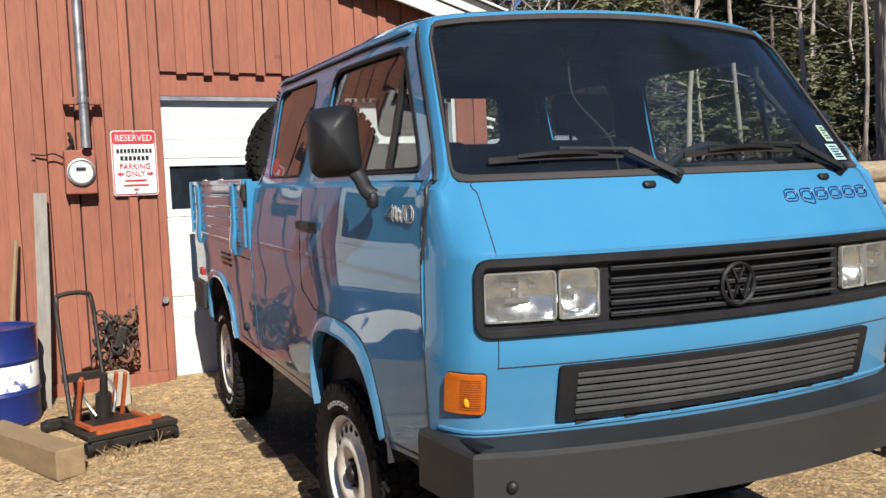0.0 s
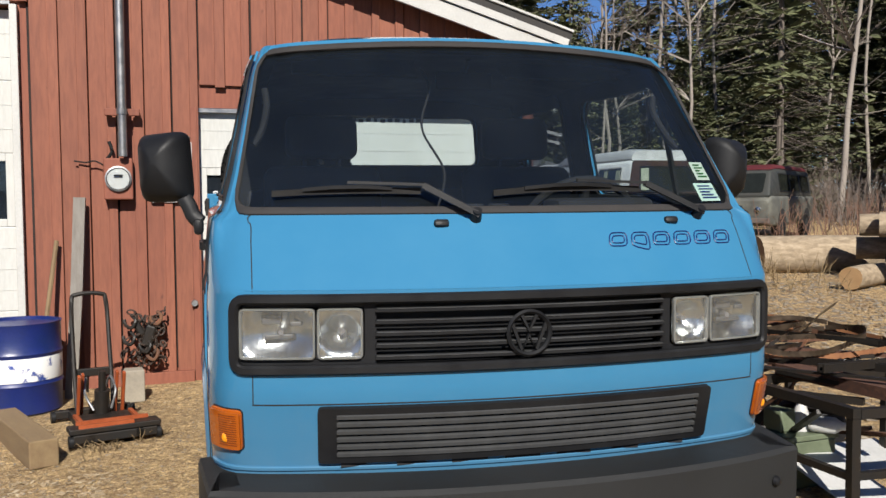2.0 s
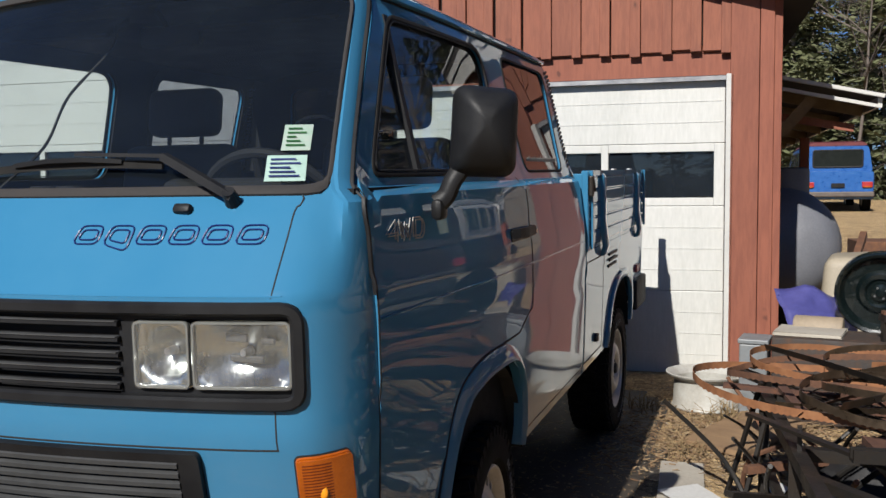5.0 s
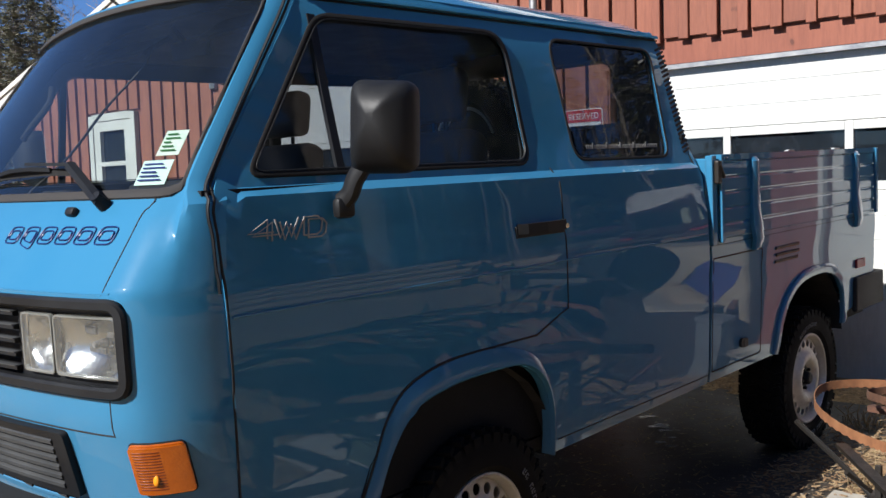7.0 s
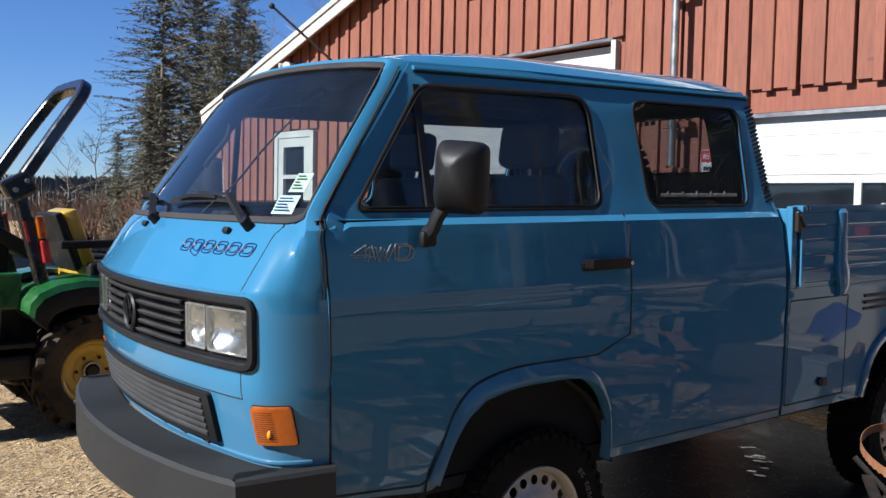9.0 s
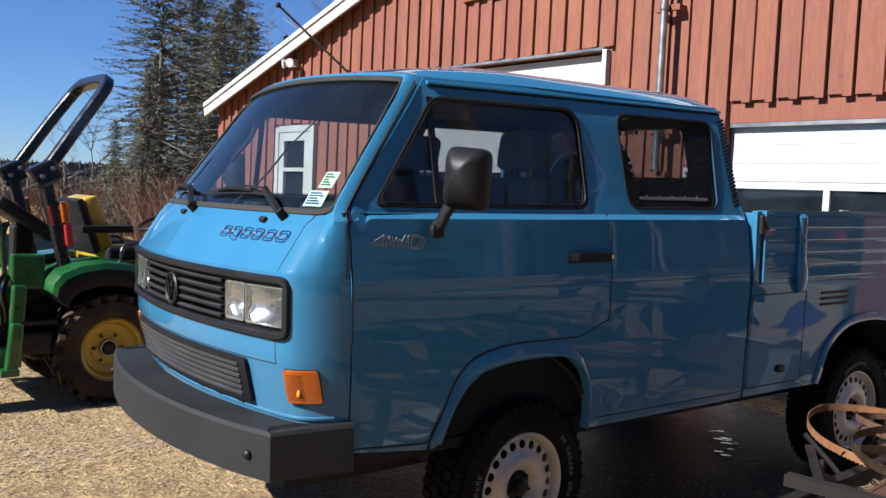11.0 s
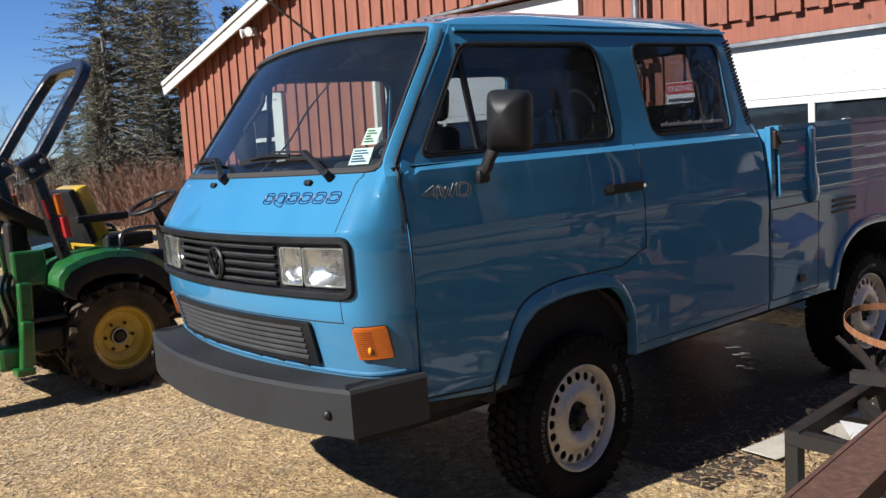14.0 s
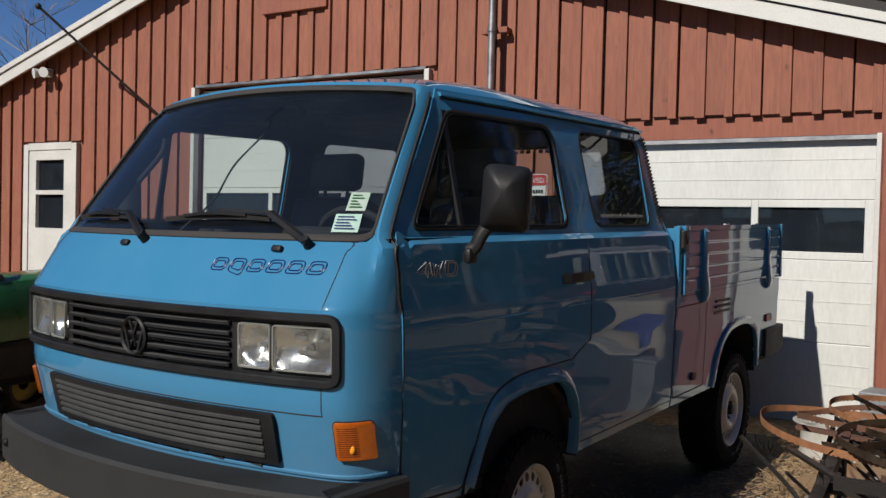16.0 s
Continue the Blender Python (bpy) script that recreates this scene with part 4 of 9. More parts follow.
for sg, label in ((1, "driver"), (-1, "passenger")):
    pt = lambda y, z, o=0.0, sg=sg: side_point(y, z, sg, o)
    body = part("cab_side", sheet(CAB, [DOOR_WIN, REAR_WIN], pt, 0.06, 0.012, [[(y, z) for y in np.linspace(-0.70, 1.33, 40)] for z in (1.392, 1.412)], True), [M["blue"], M["interior"]], van, smooth=30)
    ribbon([(p.x, p.y) for p in smooth_path([(a_, b_, 0) for a_, b_ in DOOR_GAP], 4)], pt, 0.006, 0.0016, gap, "door_gap", body, closed=False)
    ribbon([(p.x, p.y) for p in smooth_path([(a_, b_, 0) for a_, b_ in DOOR_GAP2[1:3]], 4)] + DOOR_GAP2[3:] + [(0.07, 0.926)], pt, 0.006, 0.0016, gap, "door_gap", body, closed=False)
    ribbon([(-0.765, 0.612), (-0.47, 0.591)] + [(p.x - 0.003, p.y + 0.004) for p in smooth_path([(a_, b_, 0) for a_, b_ in FLARE_F[:7]], 4)], pt, 0.007, 0.0022, gap, "door_gap", body, closed=False)
    # belt moulding
    ribbon([(y, 1.135) for y in np.linspace(-0.77, 1.34, 40)], pt, 0.006, 0.0025, M["blue"], "crease", body, closed=False)
    ribbon([(y, 0.578) for y in np.linspace(0.36, 1.35, 20)], pt, 0.004, 0.0015, gap, "sill_edge", body, closed=False)
    arch_flare(FLARE_IN, FLARE_F, sg, body)
    g = pane(DOOR_WIN, pt, -0.008, M["glass"], "door_window", van, "clear door window")
    ribbon(DOOR_WIN, pt, 0.013, 0.004, M["rubber"], "seal", g, "black rubber seal")
    ribbon(rounded([(-0.652, 1.447), (0.325, 1.447), (0.325, 1.829), (-0.378, 1.823)], [0.03, 0.055, 0.085, 0.045], 6), pt, 0.004, 0.005, M["black_plastic"], "trim", g)
    bm = bmesh.new()
    sweep(bm, [pt(-0.40, z, -0.004) for z in (1.44, 1.64, 1.83)], [(-0.012, -0.006), (0.012, -0.006), (0.012, 0.006), (-0.012, 0.006)], up=(1, 0, 0))
    part("vent_post", bm, M["black_plastic"], g)
    g = pane(REAR_WIN, pt, -0.006, M["tint"], "rear_side_window", van, "tinted rear side window")
    ribbon(REAR_WIN, pt, 0.010, 0.003, M["rubber"], "seal", g, "black rubber seal")
    # gutter
    ribbon([(y, 1.885 + 0.012 * (y + 0.4) / 1.7) for y in np.linspace(-0.40, 1.29, 24)], pt, 0.014, 0.012, M["blue"], "gutter", body, closed=False)
    ribbon([(y, 1.872 + 0.012 * (y + 0.4) / 1.7) for y in np.linspace(-0.40, 1.29, 24)], pt, 0.006, 0.003, M["rubber"], "gutter_seam", body, closed=False)
    # A-pillar rain strip
    ribbon([(p.x, p.y) for p in smooth_path([(-0.797, 1.19, 0), (-0.797, 1.30, 0), (-0.795, 1.39, 0), (-0.71, 1.52, 0), (-0.45, 1.885, 0)], 6)], pt, 0.005, 0.006, M["black_plastic"], "rain_strip", body, closed=False)
    # door handle
    bm = bmesh.new()
    sweep(bm, [pt(y, 1.247, o) for y, o in ((0.19, 0.004), (0.215, 0.02), (0.30, 0.026), (0.395, 0.024), (0.41, 0.006))], [(-0.015, -0.006), (0.015, -0.006), (0.015, 0.006), (-0.015, 0.006)], up=(1, 0, 0))
    box(bm, pt(0.30, 1.238, 0.002), (0.01, 0.24, 0.035), bevel=0.003)
    handle = part("door_handle", bm, M["black_plastic"], van, "black door handle")
    bm = bmesh.new()
    cyl(bm, pt(0.40, 1.243, 0.02), pt(0.40, 1.243, 0.031), 0.008, seg=12)
    part("lock", bm, M["chrome"], handle, "bright lock cylinder")
    # badge on the door
    bm = bmesh.new()
    x0 = -0.705
    for lines in ([(0.05, 0.0), (0.055, 0.042), (0.0, 0.014), (0.068, 0.014)], [(0.075, 0.042), (0.085, 0.0), (0.105, 0.034), (0.115, 0.0), (0.14, 0.042)], [(0.15, 0.0), (0.155, 0.042), (0.195, 0.042), (0.205, 0.03), (0.20, 0.008), (0.188, 0.0), (0.15, 0.0)]):
        for o in (-0.006, 0.006):
            ys = [(x0 + a_ + o, 1.292 + b_ - o * 0.5) for a_, b_ in lines]
            if sg < 0:
                ys = [(2 * (x0 + 0.10) - a_, b_) for a_, b_ in ys]
            sweep(bm, [pt(y, z, 0.003) for y, z in ys], [(-0.0018, -0.0012), (0.0018, -0.0012), (0.0018, 0.0012), (-0.0018, 0.0012)], up=(1, 0, 0))
    part("badge", bm, M["badge_grey"], body, "thin silver outlined four-wheel-drive badge")

# roof
bm = bmesh.new()
us = np.linspace(-1, 1, 25)
vs_ = [0, 0.02, 0.05, 0.09, 0.14, 0.2, 0.3, 0.45, 0.6, 0.75, 0.9, 0.97, 1.0]
rows = []
for v in vs_:
    row = []
    for u in us:
        s = u * S_END
        p0 = front_point(s, ws_top(s))
        yb = 1.30 - 0.02 * abs(u) ** 4
        x1 = math.copysign(abs(u) ** 0.9, u) * (0.695 - 0.0 * v)
        zb = 1.912 + 0.100 * (1 - abs(u) ** 4) - 0.012 * smoothstep(0.95, 1.0, v)
        t = smoothstep(0, 0.45, v)
        row.append(bm.verts.new((p0.x + (x1 - p0.x) * smoothstep(0, 0.35, v), p0.y + (yb - p0.y) * v, p0.z + (zb - p0.z) * min(1, t + 0.35 * smoothstep(0, 0.12, v)))))
    rows.append(row)
for r0, r1 in zip(rows, rows[1:]):
    for k in range(len(us) - 1):
        bm.faces.new((r0[k], r0[k + 1], r1[k + 1], r1[k]))
bmesh.ops.recalc_face_normals(bm, faces=bm.faces)
thicken(bm, 0.012, True)
part("roof", bm, [M["blue"], M["interior"]], van, smooth=40)

# cab back
REAR_GLASS = rounded([(-0.53, 1.570), (0.53, 1.570), (0.50, 1.842), (-0.50, 1.842)], 0.06, 5)


def back_point(x, z, o=0.0):
    return Vector((x, 1.352 - 0.13 * max(0, z - 1.40) + o, z))


outl = [(-0.86, 0.60), (0.86, 0.60), (0.862, 1.2), (0.835, 1.40), (0.79, 1.50), (0.72, 1.83), (0.68, 1.92), (0.4, 1.965), (-0.4, 1.965), (-0.68, 1.92), (-0.72, 1.83), (-0.79, 1.50), (-0.835, 1.40), (-0.862, 1.2)]
part("cab_back", sheet(outl, [REAR_GLASS], lambda u, v: back_point(u, v), 0.12, 0.02, (), True), [M["blue"], M["interior"]], van)
g = g_rear = pane(REAR_GLASS, back_point, -0.004, M["glass"], "rear_window", van, "clear rear window")
ribbon(REAR_GLASS, back_point, 0.03, 0.008, M["rubber"], "seal", g)
for sg in (-1, 1):
    bm = bmesh.new()
    for k in range(24):
        z = 1.46 + k * 0.017
        p = side_point(1.318 - 0.1 * (z - 1.44), z, sg, -0.012)
        box(bm, p, (0.03, 0.05, 0.009), Matrix.Rotation(0.3, 4, "X"))
    part("louvre", bm, M["black_plastic"], van, "black air intake louvre on the rear pillar")

# ---- bed ----
REAR_Y = 3.26
ARCH_R = [(1.985, 0.545), (2.02, 0.68), (2.10, 0.78), (2.24, 0.850), (2.42, 0.872), (2.60, 0.862), (2.72, 0.815), (2.79, 0.73), (2.815, 0.56)]
BED_SIDE = [(1.375, 0.545), (1.375, 1.085), (REAR_Y, 1.085), (REAR_Y, 0.66), (2.815, 0.60)] + ARCH_R[::-1][1:]
for sg in (-1, 1):
    pt = lambda y, z, o=0.0, sg=sg: side_point(y, z, sg, o)
    body = part("bed_lower_side", sheet(BED_SIDE, [], pt, 0.07, 0.012), M["blue"], van, smooth=30)
    arch_lip(ARCH_R, sg, body)
    ribbon(rrect(1.385, 0.585, 1.83, 1.035, 0.01), pt, 0.006, 0.001, gap, "locker_gap", body)
    bm = bmesh.new()
    cyl(bm, pt(1.64, 0.66, 0.0), pt(1.64, 0.66, 0.012), 0.02, seg=14)
    box(bm, pt(1.66, 0.657, 0.006), (0.016, 0.04, 0.035), bevel=0.003)
    part("locker_latch", bm, M["black_plastic"], body, "black locker latch")
    bm = bmesh.new()
    for k in range(3):
        box(bm, pt(2.09, 0.960 + k * 0.030, 0.002), (0.008, 0.25, 0.013), bevel=0.002)
    part("side_vent", bm, M["black_plastic"], body, "black slotted side vent")
    bm = bmesh.new()
    box(bm, pt(3.03, 0.84, 0.006), (0.014, 0.12, 0.045), bevel=0.004)
    part("side_marker", bm, M["sign_red"], body, "red side marker lamp")
    # folding side board
    bm = bmesh.new()
    prof = [(0.845, 1.0865), (0.8762, 1.0870)]
    for k in range(5):
        z = 1.105 + k * 0.062
        prof += [(0.8765, z), (0.880, z + 0.005), (0.880, z + 0.052), (0.8765, z + 0.057)]
    prof += [(0.884, 1.415), (0.884, 1.438), (0.848, 1.438), (0.848, 1.415)]
    y0, y1 = 1.43, REAR_Y
    r0 = [bm.verts.new((sg * x, y0, z)) for x, z in prof]
    r1 = [bm.verts.new((sg * x, y1, z)) for x, z in prof]
    for k in range(len(prof)):
        bm.faces.new((r0[k], r0[(k + 1) % len(prof)], r1[(k + 1) % len(prof)], r1[k]))
    bm.faces.new(r0[::-1])
    bm.faces.new(r1)
    bmesh.ops.recalc_face_normals(bm, faces=bm.faces)
    board = part("side_board", bm, M["blue"], van, "ribbed blue folding side board")
    for y in (1.445, REAR_Y - 0.015):
        bm = bmesh.new()
        box(bm, (sg * 0.888, y, 1.265), (0.014, 0.03, 0.345), bevel=0.004)
        part("end_strip", bm, M["blue"], board)
    for y in (1.75, 2.95):
        bm = bmesh.new()
        tiers = []
        for z, half_w, o in ((1.425, 0.030, 0.884), (1.405, 0.034, 0.898), (1.20, 0.034, 0.898), (1.15, 0.044, 0.905), (1.085, 0.036, 0.912), (1.045, 0.024, 0.902), (1.035, 0.018, 0.888)):
            tiers.append([bm.verts.new((sg * x, y + dy, z)) for x, dy in ((o - 0.024, -half_w), (o - 0.006, -half_w), (o, -half_w * 0.6), (o, half_w * 0.6), (o - 0.006, half_w), (o - 0.024, half_w))])
        for r0, r1 in zip(tiers, tiers[1:]):
            for k in range(6):
                bm.faces.new((r0[k], r0[(k + 1) % 6], r1[(k + 1) % 6], r1[k]))
        bm.faces.new(tiers[0])
        bm.faces.new(tiers[-1][::-1])
        bmesh.ops.recalc_face_normals(bm, faces=bm.faces)
        part("hinge_post", bm, M["blue"], board, smooth=30)
    for y in (2.14, 2.70):
        bm = bmesh.new()
        box(bm, (sg * 0.872, y, 1.4405), (0.020, 0.07, 0.010), bevel=0.003)
        part("rope_catch", bm, M["galv"], board, "small bright rope catch")
    for y in (1.47, 1.495):
        bm = bmesh.new()
        cyl(bm, (sg * 0.882, y, 1.425), (sg * 0.888, y, 1.425), 0.006, seg=8)
        part("screw", bm, M["chrome"], board)
    bm = bmesh.new()
    box(bm, (sg * 0.868, 1.395, 1.26), (0.03, 0.04, 0.35), bevel=0.004)
    part("corner_post", bm, M["blue"], van)
    bm = bmesh.new()
    box(bm, (sg * 0.893, 1.405, 1.37), (0.02, 0.035, 0.09), bevel=0.006)
    cyl(bm, (sg * 0.9, 1.40, 1.40), (sg * 0.9, 1.44, 1.35), 0.008, seg=8)
    part("latch", bm, M["black_steel"], van, "dark side-board latch")
bm = bmesh.new()
box(bm, (0, (1.37 + REAR_Y) / 2, 1.06), (1.70, REAR_Y - 1.37, 0.05))
part("bed_floor", bm, M["blue"], van)
bm = bmesh.new()
box(bm, (0, 1.385, 1.25), (1.72, 0.025, 0.35), bevel=0.005)
part("head_board", bm, M["blue"], van)
bm = bmesh.new()
box(bm, (0, REAR_Y - 0.02, 0.86), (1.70, 0.03, 0.44), bevel=0.01)
part("tail_panel", bm, M["blue"], van)
bm = bmesh.new()
box(bm, (0, REAR_Y + 0.08, 0.68), (1.76, 0.10, 0.18), bevel=0.02)
for sg in (-1, 1):
    box(bm, (sg * 0.872, REAR_Y - 0.10, 0.68), (0.03, 0.42, 0.18), bevel=0.01)
part("rear_bumper", bm, M["bumper"], van, "dark grey rear bumper")
bm = bmesh.new()
box(bm, (0, 1.1, 0.50), (1.2, 4.0, 0.14))
box(bm, (0, 1.25, 0.56), (1.60, 4.1, 0.04))
part("chassis", bm, M["dark"], van)
for yc, a_, b_ in ((0.0, -0.46, 0.36), (2.42, 1.97, 2.83)):
    for sg in (-1, 1):
        bm = bmesh.new()
        ring0, ring1 = [], []
        for k in range(13):
            t = math.pi * k / 12
            y, z = (a_ + b_) / 2 + (b_ - a_) / 2 * math.cos(t), 0.52 + 0.37 * math.sin(t)
            ring0.append(bm.verts.new((sg * 0.85, y, z)))
            ring1.append(bm.verts.new((sg * 0.45, y, z)))
        for k in range(12):
            bm.faces.new((ring0[k], ring0[k + 1], ring1[k + 1], ring1[k]))
        bm.faces.new(ring1)
        part("wheel_housing", bm, M["dark"], van)

# ---- front bumper ----
bm = bmesh.new()
half = [(0.872, -0.778), (0.858, -0.90), (0.838, -1.065), (0.62, -1.135), (0.3, -1.19), (0.0, -1.205)]
path = [(x, y, 0) for x, y in half] + [(-x, y, 0) for x, y in half[::-1][1:]]
fine_path = [Vector(p) for p in path]
fine_path = fine_path[:3] + smooth_path(fine_path[2:-2], 5)[1:-1] + fine_path[-3:]
rings = []
for p in fine_path:
    z0, z1 = 0.552, 0.712
    inn = Vector((0, 0.10, 0)) if p.y < -1.07 else Vector((-math.copysign(0.05, p.x), 0.02, 0))
    rings.append([bm.verts.new(q) for q in (p + Vector((0, 0, z0)), p + Vector((0, 0, z1 - 0.012)), p + inn * 0.12 + Vector((0, 0, z1)), p + inn * 1.6 + Vector((0, 0, z1)), p + inn * 1.6 + Vector((0, 0, z1 - 0.02)), p + inn * 0.25 + Vector((0, 0, z0 + 0.01)))])
for r0, r1 in zip(rings, rings[1:]):
    for k in range(6):
        bm.faces.new((r0[k], r0[(k + 1) % 6], r1[(k + 1) % 6], r1[k]))
bm.faces.new(rings[0])
bm.faces.new(rings[-1][::-1])
bmesh.ops.recalc_face_normals(bm, faces=bm.faces)
bumper = part("front_bumper", bm, M["bumper"], van, "dark grey coated steel front bumper", smooth=20)
for sg in (-1, 1):
    bm = bmesh.new()
    lathe(bm, [(0.0, 0.014), (0.008, 0.013), (0.014, 0.008), (0.016, 0.0), (0.0, 0.0)], 14, "y", closed=False)
    bmesh.ops.transform(bm, matrix=Matrix.Translation((sg * 0.745, -1.100, 0.625)) @ Matrix.Rotation(math.pi + sg * 0.5, 4, "Z"), verts=bm.verts)
    part("bolt", bm, M["black_plastic"], bumper, "round black bolt head", smooth=True)


# ---- wheels ----
def tyre_mesh(r=0.345, rim=0.206, half=0.11):
    prof = [(rim, -half * 0.72), (rim + 0.012, -half * 0.86), (rim + 0.03, -half), (r - 0.055, -half * 1.02), (r - 0.025, -half * 0.93), (r - 0.012, -half * 0.80),
            (r - 0.012, half * 0.80), (r - 0.025, half * 0.93), (r - 0.055, half * 1.02), (rim + 0.03, half), (rim + 0.012, half * 0.86), (rim, half * 0.72)]
    return lathe(bmesh.new(), prof, 48, "x")


def turned_box(bm, m, size):
    box(bm, (0, 0, 0), size)
    bm.verts.ensure_lookup_table()
    for v in bm.verts[-8:]:
        v.co = m @ v.co


def tread_mesh(r=0.345, half=0.11, n=44):
    bm = bmesh.new()
    for k in range(n):
        for row, (x, w, off) in enumerate(((-0.078, 0.042, 0.0), (-0.026, 0.040, 0.5), (0.026, 0.040, 0.0), (0.078, 0.042, 0.5))):
            turn = Matrix.Rotation(math.tau * (k + off) / n, 4, "X") @ Matrix.Translation((x * half / 0.11, 0, r - 0.007))
            turned_box(bm, turn @ Matrix.Rotation(0.35 if row % 2 else -0.35, 4, "Z"), (w, math.tau * r / n * 0.66, 0.016))
        for sgn in (-1, 1):
            turn = Matrix.Rotation(math.tau * (k + 0.25 * sgn) / n, 4, "X")
            turned_box(bm, turn @ Matrix.Translation((sgn * half * 0.95, 0, r - 0.03)), (0.008, math.tau * r / n * 0.6, 0.030))
    return bm


def rim_mesh():
    """Steel wheel face: a domed boss, a ring of round holes round it; axis along x, face to +x."""
    holes = []
    for k in range(20):
        a = math.tau * k / 20
        holes.append([((0.166 + 0.0178 * math.cos(t)) * math.cos(a) - 0.0178 * math.sin(t) * math.sin(a), (0.166 + 0.0178 * math.cos(t)) * math.sin(a) + 0.0178 * math.sin(t) * math.cos(a)) for t in np.linspace(0, math.tau, 13)[:-1]])
    rs = [0, 0.050, 0.060, 0.074, 0.092, 0.112, 0.128, 0.139, 0.148, 0.172, 0.188, 0.197]
    hs = [0.058, 0.058, 0.064, 0.084, 0.099, 0.101, 0.093, 0.081, 0.077, 0.075, 0.071, 0.062]
    outline = [(0.196 * math.cos(t), 0.196 * math.sin(t)) for t in np.linspace(0, math.tau, 61)[:-1]]
    return sheet(outline, holes, lambda u, v: (lerp_table(math.hypot(u, v), rs, hs), u, v), 0.013, 0.005)


def make_wheel(name="wheel", label="black all-terrain tyre on a silver steel rim"):
    ob = thing(name, label, "wheel")
    ty = part("tyre", tyre_mesh(), M["tyre"], ob, "worn black all-terrain tyre", smooth=25)
    part("tread", tread_mesh(), M["tyre"], ob, "blocky worn tread", kind="stuff")
    rim = part("rim", rim_mesh(), M["steel"], ob, "dusty silver steel rim", smooth=30)
    bm = bmesh.new()
    lathe(bm, [(0.190, -0.08), (0.193, 0.05), (0.195, 0.066), (0.198, 0.080), (0.203, 0.090), (0.205, 0.097), (0.210, 0.101), (0.215, 0.099), (0.216, 0.092), (0.208, 0.078), (0.203, -0.08)], 60, "x")
    part("rim_lip", bm, M["steel"], rim, smooth=30)
    bm = bmesh.new()
    lathe(bm, [(0.0, -0.02), (0.188, -0.02), (0.188, -0.03), (0.0, -0.03)], 24, "x", closed=False)
    part("brake_drum", bm, M["dark"], rim)
    bm = bmesh.new()
    lathe(bm, [(0.0, 0.104), (0.022, 0.104), (0.030, 0.098), (0.034, 0.072), (0.060, 0.068), (0.064, 0.060)], 20, "x", closed=False)
    for k in range(5):
        a = math.tau * k / 5
        cyl(bm, (0.064, 0.049 * math.cos(a), 0.049 * math.sin(a)), (0.088, 0.049 * math.cos(a), 0.049 * math.sin(a)), 0.009, 0.007, 6)
    part("hub", bm, M["black_plastic"], rim, "dark hub with five lug bolts", smooth=30)
    # raised white marks on the sidewall
    bm = bmesh.new()
    for start, count in ((0.35, 10), (3.55, 13)):
        for k in range(count):
            if count == 13 and k in (3, 10):
                continue
            a = start + k * 0.082
            m = Matrix.Rotation(a, 4, "X") @ Matrix.Translation((0.1125, 0, 0.262))
            for sx_, dy, dz, wy, wz in ((0, -0.005, 0, 0.0028, 0.017), (0, 0.005, 0.005 * (-1) ** k, 0.0028, 0.009), (0, 0, -0.007 * (-1) ** k, 0.010, 0.0028)):
                box(bm, (0, dy, dz), (0.003, wy, wz), None)
                bm.verts.ensure_lookup_table()
                for v in bm.verts[-8:]:
                    v.co = m @ v.co
    part("sidewall_mark", bm, M["sidewall_grey"], ty, "raised white sidewall marks", kind="stuff")
    return ob


wheel = make_wheel()
del wheel["category"]
wheel.parent = van
HUB_Z = 0.347
wheel.matrix_basis = pose(0.745, 0, HUB_Z, 50, 0, 4)
for x, y, turn in ((0.745, 2.42, 0), (-0.745, 0, 184), (-0.745, 2.42, 180)):
    copy_thing(wheel, pose(x, y, HUB_Z, -30, 0, turn))

# ---- mirrors ----
for sg in (-1, 1):
    bm = bmesh.new()
    pts = rounded([(-0.085, -0.115), (0.075, -0.12), (0.085, 0.09), (-0.07, 0.105)], 0.035, 5)
    tiers = []
    for d, k in ((0.035, 0.98), (0.02, 1.0), (-0.01, 0.98), (-0.045, 0.78), (-0.07, 0.42), (-0.078, 0.12)):
        tiers.append([bm.verts.new((sg * px * k, d, pz * k + 0.01 * (1 - k))) for px, pz in pts])
    for r0, r1 in zip(tiers, tiers[1:]):
        for k in range(len(pts)):
            bm.faces.new((r0[k], r0[(k + 1) % len(pts)], r1[(k + 1) % len(pts)], r1[k]))
    bm.faces.new(tiers[-1])
    bm.faces.new(tiers[0][::-1])
    bmesh.ops.recalc_face_normals(bm, faces=bm.faces)
    mm = Matrix.Translation((sg * 0.968, -0.415, 1.545)) @ Matrix.Rotation(sg * 0.42, 4, "Z")
    bmesh.ops.transform(bm, matrix=mm, verts=bm.verts)
    mirror = part("door_mirror", bm, M["black_plastic"], van, "black plastic door mirror", smooth=35)
    bm = bmesh.new()
    box(bm, mm @ Vector((0, 0.037, -0.005)), (0.135, 0.004, 0.185), Matrix.Rotation(sg * 0.42, 4, "Z"), bevel=0.001)
    part("mirror_glass", bm, M["chrome"], mirror, "mirror glass")
    bm = bmesh.new()
    sweep(bm, smooth_path([(sg * 0.862, -0.46, 1.365), (sg * 0.883, -0.452, 1.385), (sg * 0.898, -0.445, 1.42), (sg * 0.925, -0.43, 1.462)], 5), [(x * 1.2, y) for x, y in circle(0.020, 10)], up=(0, 1, 0))
    box(bm, (sg * 0.868, -0.46, 1.352), (0.03, 0.055, 0.05), bevel=0.012)
    part("mirror_arm", bm, M["black_plastic"], mirror, smooth=35)


